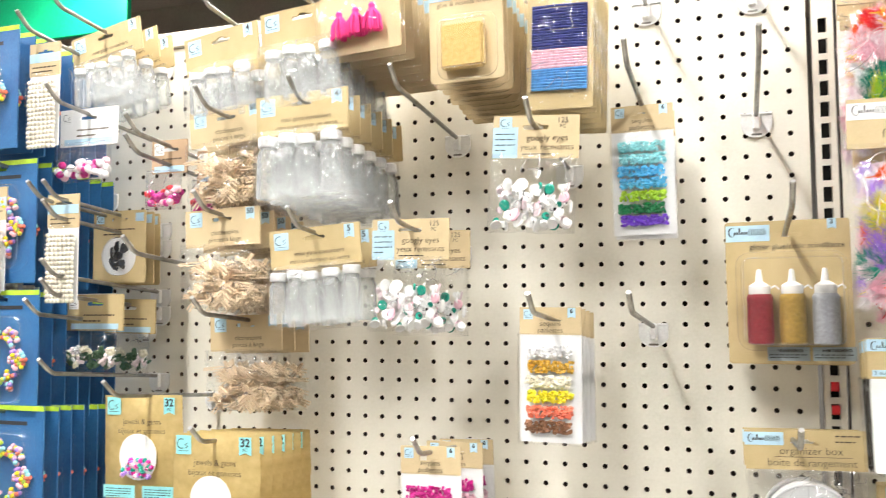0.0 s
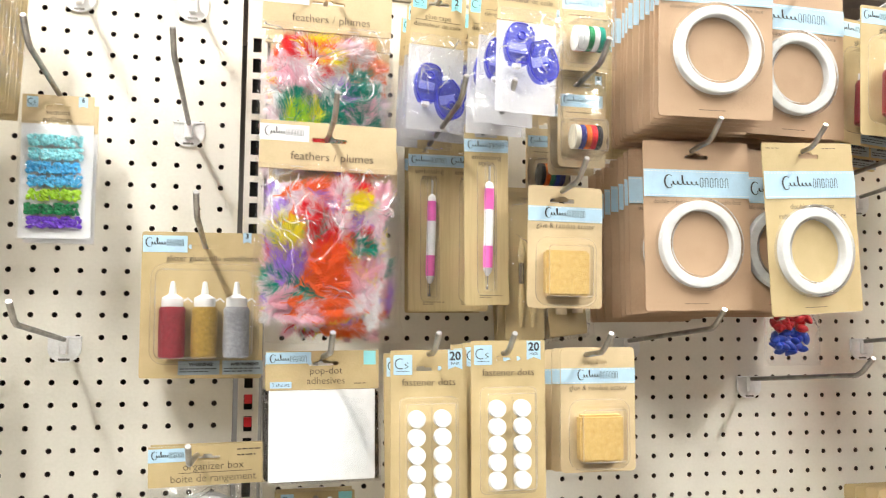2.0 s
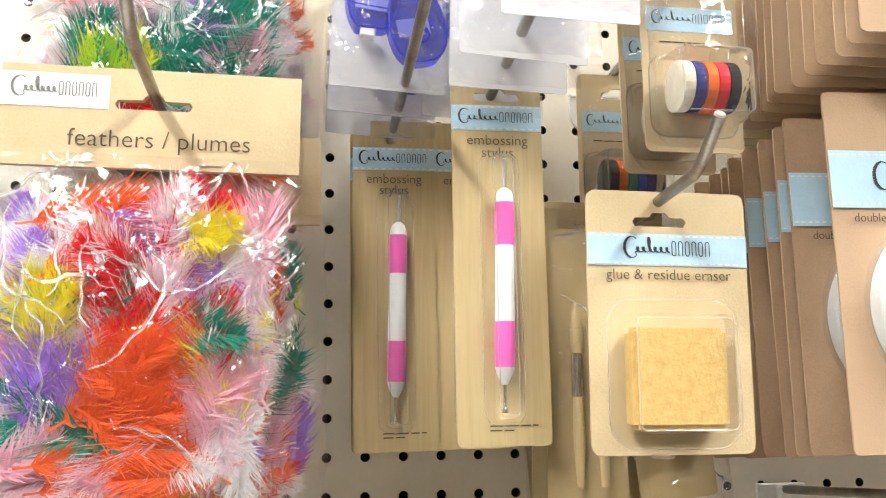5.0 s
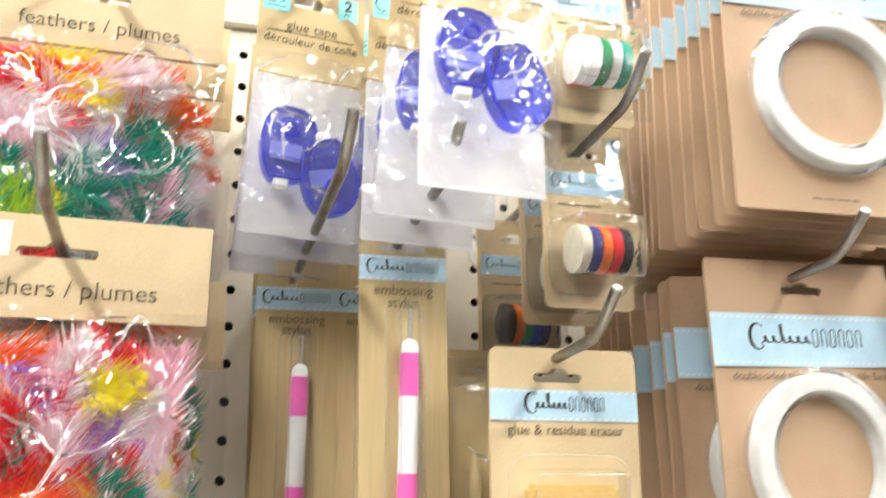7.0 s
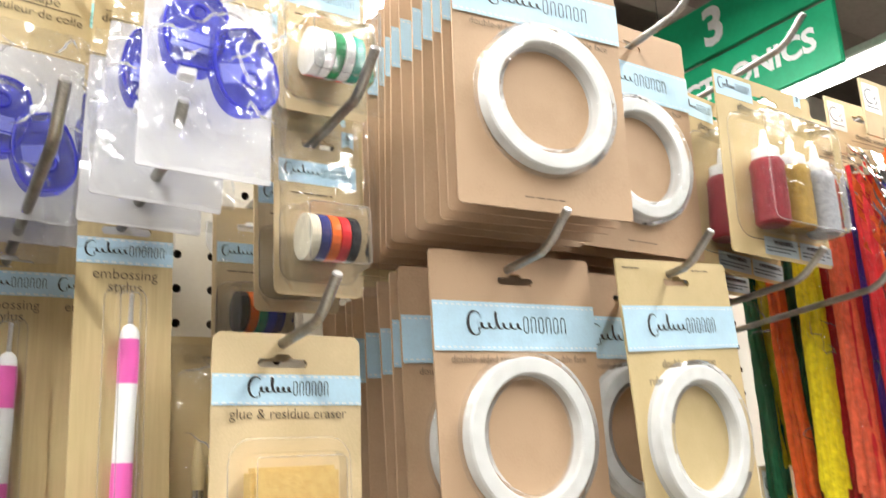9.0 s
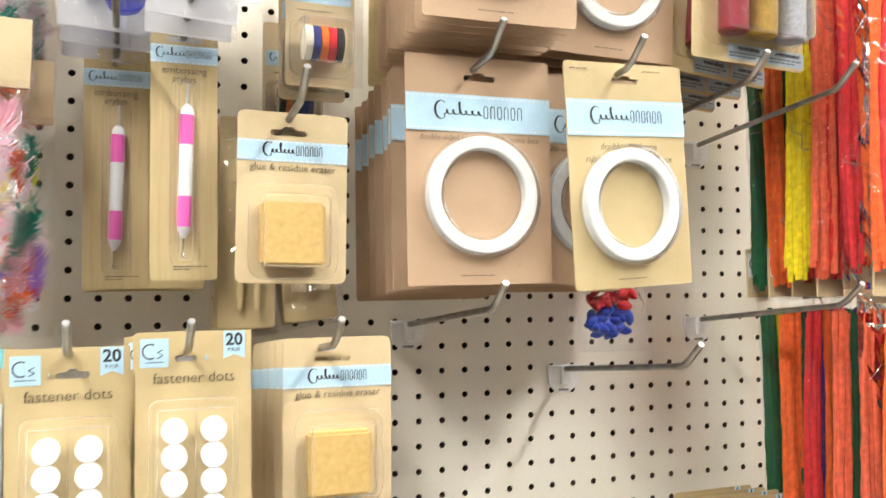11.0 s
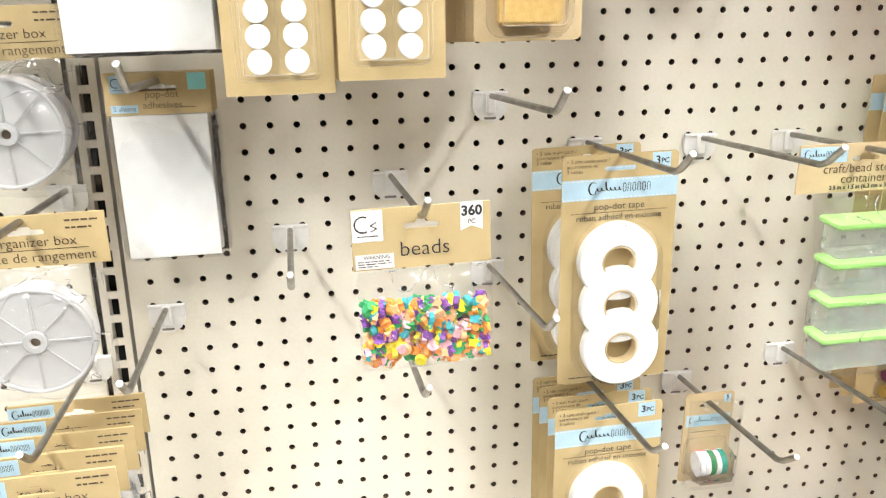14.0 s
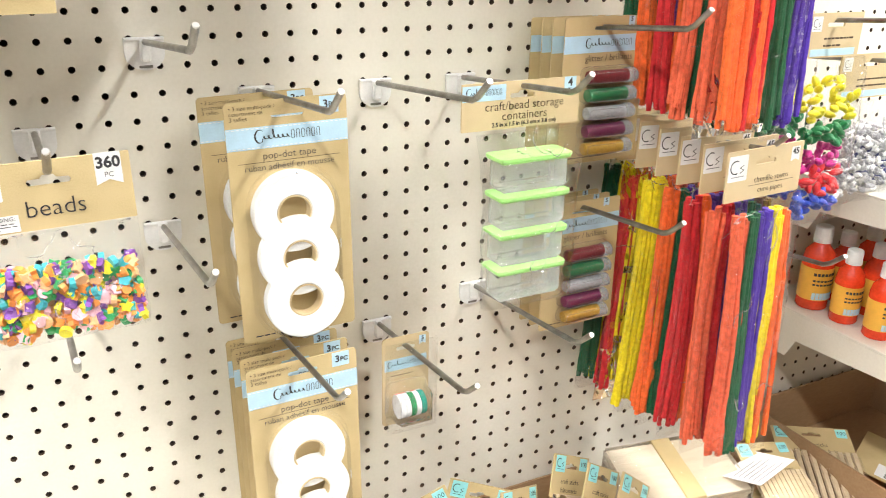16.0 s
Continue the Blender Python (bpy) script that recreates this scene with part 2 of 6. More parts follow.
def finish(name, me, mat, parent=None, label=""):
    ob = new(name, me)
    if mat is not None and not me.materials:
        me.materials.append(mat)
    if parent is not None:
        ob.parent = parent
    if mat is not None and mat.name in SEE_THROUGH:
        ob.visible_shadow = False
    if label:
        tagged(ob, label)
    return ob


def to_mesh(name, bm, smooth=False):
    bmesh.ops.recalc_face_normals(bm, faces=bm.faces)
    me = bpy.data.meshes.new(name)
    bm.to_mesh(me)
    bm.free()
    if smooth:
        me.polygons.foreach_set("use_smooth", [True] * len(me.polygons))
        me.set_sharp_from_angle(angle=radians(38))
    return me


PILES = ("stem_bundle", "bead_cluster", "gem_cluster", "film_folds", "stitching", "clothespins", "beads", "sequin_strip", "gems", "small_print", "stems", "pieces")


def part(name, bm, mat, parent, label="", smooth=False):
    ob = finish(name, to_mesh(name, bm, smooth), mat, parent, label)
    return tagged(ob, kind="stuff") if name in PILES else ob


def thing(name, label, category, group="", kind="", at=(0, 0, 0)):
    ob = new(name)
    ob.empty_display_size = 0.02
    ob.location = at
    return tagged(ob, label, category, group, kind)


def box(x0, x1, y0, y1, z0, z1, bevel=0.0, bm=None, seg=1):
    own = bmesh.new()
    bmesh.ops.create_cube(own, size=1)
    for v in own.verts:
        v.co = Vector(((x0 + x1) / 2 + v.co.x * (x1 - x0), (y0 + y1) / 2 + v.co.y * (y1 - y0), (z0 + z1) / 2 + v.co.z * (z1 - z0)))
    if bevel:
        bmesh.ops.bevel(own, geom=own.edges[:], offset=bevel, segments=seg, affect="EDGES")
    if bm is None:
        return own
    return merge(bm, own)


def merge(bm, other, m=None):
    vs = {v: bm.verts.new(m @ v.co if m else v.co) for v in other.verts}
    for f in other.faces:
        bm.faces.new([vs[v] for v in f.verts])
    other.free()
    return bm


def rounded(w, h, r, cx=0.0, cz=0.0, n=4):
    """The outline of a rounded rectangle in x and z."""
    pts = []
    for sx, sz, a0 in ((1, 1, 0), (-1, 1, 90), (-1, -1, 180), (1, -1, 270)):
        for i in range(n + 1):
            a = radians(a0 + 90 * i / n)
            pts.append((cx + sx * (w / 2 - r) + r * math.cos(a), cz + sz * (h / 2 - r) + r * math.sin(a)))
    return pts


def slab(loops, y0, y1, bend=0.0):
    """A plate from y0 (front) to y1 with the outline loops[0] and holes loops[1:], bowed by bend."""
    bm = bmesh.new()
    for y in (y0, y1):
        edges, rings = [], []
        for lp in loops:
            vs = [bm.verts.new((x, y, z)) for x, z in lp]
            rings.append(vs)
            edges += [bm.edges.new((vs[i], vs[(i + 1) % len(vs)])) for i in range(len(vs))]
        bmesh.ops.triangle_fill(bm, edges=edges, use_beauty=True)
        if y == y0:
            first = rings
    for a, b in zip(first, rings):
        for i in range(len(a)):
            j = (i + 1) % len(a)
            bm.faces.new((a[i], a[j], b[j], b[i]))
    if bend:
        for v in bm.verts:
            v.co.y += bend * (v.co.x ** 2 * 8 + (v.co.z) ** 2 * 2)
    return bm


def lathe(profile, n=16, m=None, bm=None):
    """Turns (radius, height) pairs about z."""
    bm = bm or bmesh.new()
    rings = []
    for r, z in profile:
        ring = []
        for i in range(n):
            a = 2 * math.pi * i / n
            co = Vector((r * math.cos(a), r * math.sin(a), z))
            ring.append(bm.verts.new(m @ co if m else co))
        rings.append(ring)
    for a, b in zip(rings, rings[1:]):
        for i in range(n):
            bm.faces.new((a[i], a[(i + 1) % n], b[(i + 1) % n], b[i]))
    bm.faces.new(rings[0][::-1])
    bm.faces.new(rings[-1])
    return bm


def ring_mesh(r0, r1, y0, y1, cx=0.0, cz=0.0, n=48, bevel=0.0012):
    """A flat ring that faces the front."""
    bm = bmesh.new()
    prof = [(r0, y1), (r0, y0 + bevel), (r0 + bevel, y0), (r1 - bevel, y0), (r1, y0 + bevel), (r1, y1)]
    rings = [[bm.verts.new((cx + r * math.cos(2 * math.pi * i / n), y, cz + r * math.sin(2 * math.pi * i / n))) for i in range(n)] for r, y in prof]
    for k in range(len(rings)):
        a, b = rings[k], rings[(k + 1) % len(rings)]
        for i in range(n):
            bm.faces.new((a[i], a[(i + 1) % n], b[(i + 1) % n], b[i]))
    return bm


def tube_mesh(points, r, n=8, bm=None):
    """A round rod along points."""
    bm = bm or bmesh.new()
    rings = []
    for i, p in enumerate(points):
        a, b = Vector(points[max(0, i - 1)]), Vector(points[min(len(points) - 1, i + 1)])
        d = (b - a).normalized()
        u = d.orthogonal().normalized() if abs(d.x) > 0.9 else d.cross(Vector((1, 0, 0))).normalized()
        w = d.cross(u)
        rr = r[i] if isinstance(r, (list, tuple)) else r
        rings.append([bm.verts.new(Vector(p) + rr * (u * math.cos(2 * math.pi * k / n) + w * math.sin(2 * math.pi * k / n))) for k in range(n)])
    for a, b in zip(rings, rings[1:]):
        for i in range(n):
            bm.faces.new((a[i], a[(i + 1) % n], b[(i + 1) % n], b[i]))
    bm.faces.new(rings[0][::-1])
    bm.faces.new(rings[-1])
    return bm


def pillow(w, top, bottom, depth, seed, nx=14, nz=16, wide=1.0, cx=0.0, rumple=0.0025, pinch=1.0):
    """A crumpled film bag between z = top and bottom, thickest below its middle; front towards -y."""
    bm = bmesh.new()
    rnd = random.Random(seed)
    off = Vector((rnd.random() * 50, rnd.random() * 50, rnd.random() * 50))
    grids = []
    for side in (-1, 1):
        g = []
        for j in range(nz + 1):
            row = []
            v = j / nz
            z = top + (bottom - top) * v
            ww = w * (pinch + (wide - pinch) * min(1, v * 3)) / 2
            for i in range(nx + 1):
                u = 2 * i / nx - 1
                x = cx + u * ww
                belly = (1 - abs(u) ** 3) * (math.sin(math.pi * min(1, max(0, v)) ** 1.3) ** 0.6 if 0 < v < 1 else 0)
                p = Vector((x, 0, z)) * 45 + off
                n1 = noise.noise(p) + 0.6 * abs(noise.noise(p * 2.3)) * 2 - 0.5
                y = side * depth / 2 * belly + rumple * n1 * (1 if 0 < i < nx else 0.4)
                row.append(bm.verts.new((x + rumple * 0.6 * noise.noise(p * 1.7 + Vector((9, 0, 0))), y - depth * 0.5, z + rumple * 0.5 * noise.noise(p * 1.3) * (1 if j else 0))))
            g.append(row)
        grids.append(g)
    for g in grids:
        for j in range(nz):
            for i in range(nx):
                bm.faces.new((g[j][i], g[j][i + 1], g[j + 1][i + 1], g[j + 1][i]))
    return bm


def creases(parent, w, top, bottom, depth, seed, n=9, reach=0.06, r=0.0009):
    """Sharp winding folds that stand up from the front of a film bag of that size."""
    rnd, folds = random.Random(seed), bmesh.new()
    for k in range(n):
        u, v = rnd.uniform(-0.85, 0.85), rnd.uniform(0.02, 0.9) ** 1.3
        ang, pts, rad = rnd.uniform(0, 6.28), [], []
        m = rnd.randrange(9, 20)
        stride = reach * rnd.uniform(0.4, 1.0) / m
        for i in range(m):
            belly = (1 - abs(u) ** 3) * math.sin(math.pi * min(1, max(0, v)) ** 1.3) ** 0.6
            pts.append((u * w / 2, -depth * (0.5 + 0.5 * belly) - 0.0004, top + (bottom - top) * v))
            rad.append(r * (0.25 + 0.75 * math.sin(math.pi * (i + 0.5) / m)) * rnd.uniform(0.7, 1.1))
            ang += rnd.uniform(-0.7, 0.7) + (1.9 if rnd.random() < 0.07 else 0)
            u = max(-0.95, min(0.95, u + math.cos(ang) * stride / (w / 2)))
            v = max(0.01, min(0.97, v + math.sin(ang) * stride / (top - bottom)))
        tube_mesh(pts, rad, 6, folds)
    part("film_folds", folds, M["fold"], parent, "", True)


TEXTS = {}


def write(text, size, parent, x, y, z, mat=None, align="CENTER", name="lettering", weight=0.0, turn=None):
    """Built-in font letters that face the front, at z the line's middle."""
    weight = weight or -0.011 * size
    k = (text, size, align, weight)
    if k not in TEXTS:
        cu = bpy.data.curves.new("letters", "FONT")
        cu.body, cu.size, cu.align_x, cu.align_y, cu.extrude, cu.resolution_u, cu.offset = text, size, align, "CENTER", 0.0001, 3, weight
        ob = bpy.data.objects.new("letters", cu)
        scene.collection.objects.link(ob)
        TEXTS[k] = bpy.data.meshes.new_from_object(ob.evaluated_get(bpy.context.evaluated_depsgraph_get()))
        bpy.data.objects.remove(ob)
        TEXTS[k].materials.clear()
        TEXTS[k].materials.append(mat or M["ink"])
    ob = finish(name, TEXTS[k], None, parent)
    ob.matrix_local = turn or pose(x, y, z, 90, 0, 0)
    return ob


def bars(parent, x, y, z, w, lines, pitch, mat=None, h=0.0007, seed=1, name="small_print"):
    """Print too small to read, as bars."""
    bm = bmesh.new()
    rnd = random.Random(seed)
    for i in range(lines):
        ww = w * (1 if i < lines - 1 else rnd.uniform(0.5, 0.9))
        px = x
        while px < x + ww - 0.001:
            q = min(rnd.uniform(0.003, 0.008), x + ww - px)
            box(px, px + q, y - 0.0001, y, z - i * pitch - h, z - i * pitch, 0, bm)
            px += q + 0.0012
    return part(name, bm, mat or M["ink_b"], parent)


def brand(parent, x, y, z, w, h, mat=None):
    """The brand mark as plain strokes: a slanted script wave and upright bars."""
    bm = bmesh.new()
    n, k = 150, w * 0.52
    line = []
    for i in range(n + 1):
        t = i / n
        if t < 0.16:
            a = radians(50 + 270 * t / 0.16)
            line.append((x - w / 2 + h * 0.32 + h * 0.30 * math.cos(a), z + h * 0.05 + h * 0.42 * math.sin(a)))
        else:
            q = (t - 0.16) / 0.84
            ph = q * 2 * math.pi * 6
            tall = 0.5 if 0.36 < q < 0.5 else 0.17
            line.append((x - w / 2 + h * 0.45 + (k - h * 0.45) * q + h * 0.09 * math.sin(ph), z - h * 0.14 + h * tall * (0.6 - math.cos(ph) * 0.6)))
    for i, ((xa, za), (xb, zb)) in enumerate(zip(line, line[1:])):
        d = Vector((xb - xa, 0, zb - za))
        if d.length == 0:
            continue
        o = Vector((-d.z, 0, d.x)).normalized() * h * (0.018 + 0.040 * max(0, -d.normalized().z))
        a, b = Vector((xa, y, za)), Vector((xb, y, zb))
        bm.faces.new([bm.verts.new(c) for c in (a - o, b - o, b + o, a + o)])
    # six plain upright shapes of thin strokes
    rise, bw, tk = h * 0.29, w * 0.044, h * 0.019
    for i in range(6):
        cx, cz = x - w / 2 + k + w * (0.045 + 0.077 * i), z + h * 0.02
        half = [(cx + bw * 0.5 * math.cos(radians(a)), math.sin(radians(a)) * rise * 0.35) for a in range(0, 181, 30)]
        up, down = [(px, cz + rise * 0.65 + pz) for px, pz in half], [(px, cz - rise * 0.65 - pz) for px, pz in half[::-1]]
        arc = [(cx + bw * 0.5, cz - rise)] + up + [(cx - bw * 0.5, cz - rise)] if i % 2 else up + down + up[:1]
        for (xa, za), (xb, zb) in zip(arc, arc[1:]):
            d = Vector((xb - xa, 0, zb - za))
            o = Vector((-d.z, 0, d.x)).normalized() * tk
            a, b = Vector((xa, y, za)), Vector((xb, y, zb))
            bm.faces.new([bm.verts.new(c) for c in (a - o, b - o, b + o, a + o)])
    return part("brand_mark", bm, mat or M["ink"], parent)


def badge(parent, x, y, z, s, mat=None, mark=True):
    """A small square with the maker's curl on it."""
    b = part("badge", slab([rounded(s, s * 1.05, s * 0.03, x, z, 1)], y - 0.0002, y), mat or M["band"], parent)
    if mark:
        bm = bmesh.new()
        for i in range(14):
            a, c = radians(60 + i * 17), radians(60 + (i + 1) * 17)
            for p, q in ((a, c),):
                r0, r1 = s * 0.24, s * 0.29
                vs = [bm.verts.new((x - s * 0.14 + r * math.cos(t), y - 0.0004, z + s * 0.06 + r * math.sin(t))) for r, t in ((r0, p), (r1, p), (r1, q), (r0, q))]
                bm.faces.new(vs)
        for i in range(12):
            t0, t1 = i / 12, (i + 1) / 12
            f = lambda t: (x + s * 0.20 + s * 0.08 * math.cos(t * 3 * math.pi), z + s * 0.12 - s * 0.32 * t)
            (xa, za), (xb, zb) = f(t0), f(t1)
            bm.faces.new([bm.verts.new(c) for c in ((xa - s * 0.03, y - 0.0004, za), (xa + s * 0.03, y - 0.0004, za), (xb + s * 0.03, y - 0.0004, zb), (xb - s * 0.03, y - 0.0004, zb))])
        box(x - s * 0.34, x + s * 0.34, y - 0.0004, y - 0.0003, z - s * 0.35, z - s * 0.325, 0, bm)
        part("brand_mark", bm, M["ink"], parent)
    return b


def count_flag(parent, text, unit, x, y, z, s, mat=None):
    pts = [(x - s / 2, z + s * 0.6), (x + s / 2, z + s * 0.6), (x + s / 2, z - s * 0.7), (x, z - s * 0.5), (x - s / 2, z - s * 0.7)]
    part("count_flag", slab([pts], y - 0.0002, y), mat or M["band"], parent)
    write(text, s * (0.8 if len(text) < 3 else 0.62), parent, x, y - 0.0004, z + s * 0.18, M["ink"], weight=s * 0.02)
    if unit:
        write(unit, s * 0.3, parent, x, y - 0.0004, z - s * 0.3, M["ink"])


def blue_band(parent, x, y, z, w, h, stitched=True):
    part("print_band", slab([rounded(w, h, 0.0002, x, z, 1)], y - 0.0002, y), M["band"], parent)
    if stitched:
        bm = bmesh.new()
        n = max(4, int(w / 0.0042))
        for k in range(n):
            px = x - w / 2 + (k + 0.2) * w / n
            for zz in (z + h * 0.43, z - h * 0.43):
                box(px, px + w / n * 0.6, y - 0.0004, y - 0.00035, zz - 0.0004, zz + 0.0004, 0, bm)
        part("stitching", bm, M["white"], parent)


def euro_slot(w=0.026, cz=-0.001):
    """The hang hole."""
    pts = [(-w / 2, cz - 0.0025), (w / 2, cz - 0.0025), (w / 2 + 0.0015, cz), (w / 2, cz + 0.0022), (0.0055, cz + 0.0024), (0.0035, cz + 0.0048), (-0.0035, cz + 0.0048), (-0.0055, cz + 0.0024), (-w / 2, cz + 0.0022), (-w / 2 - 0.0015, cz)]
    return pts


def card(parent, w, h, mat, top=0.013, cx=0.0, r=0.003, thick=0.0012, slot=0.026, name="card", bend=0.0):
    return part(name, slab([rounded(w, h, r, cx, top - h / 2, 3), euro_slot(slot)], -thick, 0, bend), mat, parent)


def blister(parent, w, h, d, cx, cz, r=0.005, foot=0.003, y=-0.0012, mat=None):
    """A formed clear bubble with a flat foot round it."""
    bm = bmesh.new()
    rings = []
    for grow, yy in ((foot, y - 0.0002), (0, y - 0.0004), (-0.001, y - d * 0.75), (-0.0035, y - d)):
        rings.append([bm.verts.new((px, yy, pz)) for px, pz in rounded(w + 2 * grow, h + 2 * grow, max(0.001, r + grow), cx, cz, 4)])
    for a, b in zip(rings, rings[1:]):
        for i in range(len(a)):
            bm.faces.new((a[i], a[(i + 1) % len(a)], b[(i + 1) % len(a)], b[i]))
    bm.faces.new(rings[-1])
    b = part("blister", bm, mat or M["blister"], parent, smooth=False)
    for grow, yy in ((foot, y - 0.0004), (-0.003, y - d + 0.0003)):
        loop = [(px, yy, pz) for px, pz in rounded(w + 2 * grow, h + 2 * grow, max(0.001, r + grow), cx, cz, 4)]
        part("blister_edge", tube_mesh(loop + loop[:1], 0.0004, 5), M["rim"], b)
    return b


# ---- the place ----
PITCH = 0.0254
BOARD_TOP, BOARD_LOW = 1.905, 0.625


def col(c):
    return 0.24 + PITCH * c


def rod_z(r, y):
    return 1.247 - PITCH * r + 0.093 * abs(y)


def structure(name, bm, mat, label, category, smooth=False):
    return tagged(finish(name, to_mesh(name, bm, smooth), mat), label, category, "", "structure")


structure("floor", box(-9, 11, -6, 8, -0.05, 0), M["floor"], "pale grey vinyl store floor", "floor")
structure("wall_south", box(-9, 11, -6.2, -6, 0, 4.4), M["wall"], "plain beige store wall", "wall")
# unseen dark block added behind the camera, keeps floor bounce off the goods
structure("wall_opposite", box(-9, 11, -2.6, -2.45, 0, 1.93), M["blocker"], "unseen dark low blocker added to cut bounced light", "wall")
structure("wall_north", box(-9, 11, 8, 8.2, 0, 4.4), M["wall"], "plain beige store wall", "wall")
structure("wall_west", box(-9.2, -9, -6.2, 8.2, 0, 4.4), M["wall"], "plain beige store wall", "wall")
structure("wall_east", box(11, 11.2, -6.2, 8.2, 0, 4.4), M["wall"], "plain beige store wall", "wall")
bm = box(-9, 11, -6, 8, 4.4, 4.5)
for i in range(9):
    box(-9, 11, -5.6 + i * 1.6, -5.45 + i * 1.6, 4.15, 4.4, 0, bm)
structure("ceiling", bm, M["ceiling"], "dark brown store ceiling with open joists", "ceiling")
structure("duct", box(-2.5, 9, 2.6, 3.3, 3.45, 3.95, 0.02), M["duct"], "grey beige square duct under the ceiling", "duct")
structure("column", box(0.62, 0.98, 2.3, 2.66, 0, 4.15, 0.01), M["duct"], "grey beige square column", "column")


def pegboard(name, c0, c1, x0, x1):
    """A sheet of pegboard, 6 mm thick, with a round hole through it every inch."""
    verts, faces, bores = [], [], []
    n, rad, deep, half = 8, 0.0033, 0.006, PITCH / 2
    r0, r1 = -25, 23
    dirs = [(math.cos(2 * math.pi * k / n + math.pi / n), math.sin(2 * math.pi * k / n + math.pi / n)) for k in range(n)]
    rim = [(1, 0.4142), (0.4142, 1), (-0.4142, 1), (-1, 0.4142), (-1, -0.4142), (-0.4142, -1), (0.4142, -1), (1, -0.4142)]
    for r in range(r0, r1 + 1):
        for c in range(c0, c1 + 1):
            x, z, b = col(c), 1.25 - PITCH * r, len(verts)
            verts += [(x + rad * a, 0, z + rad * d) for a, d in dirs]
            verts += [(x + rad * a, deep, z + rad * d) for a, d in dirs]
            verts += [(x + half * a, 0, z + half * d) for a, d in rim]
            verts += [(x + half, 0, z + half), (x - half, 0, z + half), (x - half, 0, z - half), (x + half, 0, z - half)]
            for k in range(n):
                j = (k + 1) % n
                faces.append((b + k, b + j, b + 16 + j, b + 16 + k))
                bores.append(len(faces))
                faces.append((b + k, b + 8 + k, b + 8 + j, b + j))
            for k, (p, q) in enumerate(((0, 1), (2, 3), (4, 5), (6, 7))):
                faces.append((b + 16 + p, b + 24 + k, b + 16 + q))
    xa, xb = col(c0) - half, col(c1) + half
    za, zb = 1.25 - PITCH * r0 + half, 1.25 - PITCH * r1 - half
    for u0, u1, w0, w1 in ((x0, xa, BOARD_LOW, BOARD_TOP), (xb, x1, BOARD_LOW, BOARD_TOP), (xa, xb, za, BOARD_TOP), (xa, xb, BOARD_LOW, zb)):
        b = len(verts)
        verts += [(u0, 0, w0), (u1, 0, w0), (u1, 0, w1), (u0, 0, w1)]
        faces.append((b, b + 1, b + 2, b + 3))
    b = len(verts)
    verts += [(x0, 0, BOARD_LOW), (x0, 0, BOARD_TOP), (x0, deep, BOARD_TOP), (x0, deep, BOARD_LOW), (x1, 0, BOARD_LOW), (x1, 0, BOARD_TOP), (x1, deep, BOARD_TOP), (x1, deep, BOARD_LOW)]
    faces += [(b, b + 1, b + 2, b + 3), (b + 4, b + 5, b + 6, b + 7)]
    me = bpy.data.meshes.new(name)
    me.from_pydata(verts, [], faces)
    me.update()
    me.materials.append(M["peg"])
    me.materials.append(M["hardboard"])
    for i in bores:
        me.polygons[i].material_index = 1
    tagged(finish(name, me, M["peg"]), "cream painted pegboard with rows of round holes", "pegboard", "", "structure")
    # added sheet, coloured dark so that the holes read as shaded
    structure(name + "_backing", box(x0, x1, 0.022, 0.03, 0.15, BOARD_TOP), M["hole_shade"], "dark sheet added behind the pegboard, as shade in its holes", "backing")


pegboard("pegboard_west", -52, -7, -1.105, 0.083)
pegboard("pegboard_middle", -4, 41, 0.117, 1.302)
pegboard("pegboard_east", 44, 89, 1.337, 2.52)


def upright(x, red=()):
    """A slotted steel post between two boards, with a dark strip as shade in its slots and a few red slot plugs."""
    up = thing("upright", "cream slotted steel upright between pegboards", "upright", "uprights", "structure", (x, 0, 0))
    bm = bmesh.new()
    z, slots = 0.1, []
    zs = 1.412
    while zs > 0.7:
        zs -= PITCH
    while zs < 1.86:
        slots.append((zs - 0.018, zs))
        zs += PITCH
    lo = 0.1
    for a, b in slots:
        box(-0.005, 0.005, 0.001, 0.004, lo, a, 0, bm)
        lo = b
    box(-0.005, 0.005, 0.001, 0.004, lo, 1.93, 0, bm)
    for s in (-1, 1):
        box(min(s * 0.005, s * 0.012), max(s * 0.005, s * 0.012), 0.001, 0.02, 0.1, 1.93, 0, bm)
    part("post", bm, M["cream_metal"], up)
    # near-black strip stands in for the shade inside the hollow post
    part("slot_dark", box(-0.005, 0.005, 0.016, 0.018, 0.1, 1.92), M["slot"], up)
    for zz in red:
        part("slot_plug", box(-0.0045, 0.0045, 0.0015, 0.006, zz - 0.011, zz, 0.0005), M["red"], up, "small red plastic plug")


upright(0.101, (1.412, 1.385))
upright(1.32)
upright(-1.122)
for i, (a, b) in enumerate(((-1.11, 0.086), (0.114, 1.306), (1.334, 2.52))):
    structure("trim_%d" % (i + 1), box(a, b, -0.006, 0.03, BOARD_TOP + 0.001, 1.931, 0.002), M["cream_metal"], "cream steel top rail of the shelving", "rail")

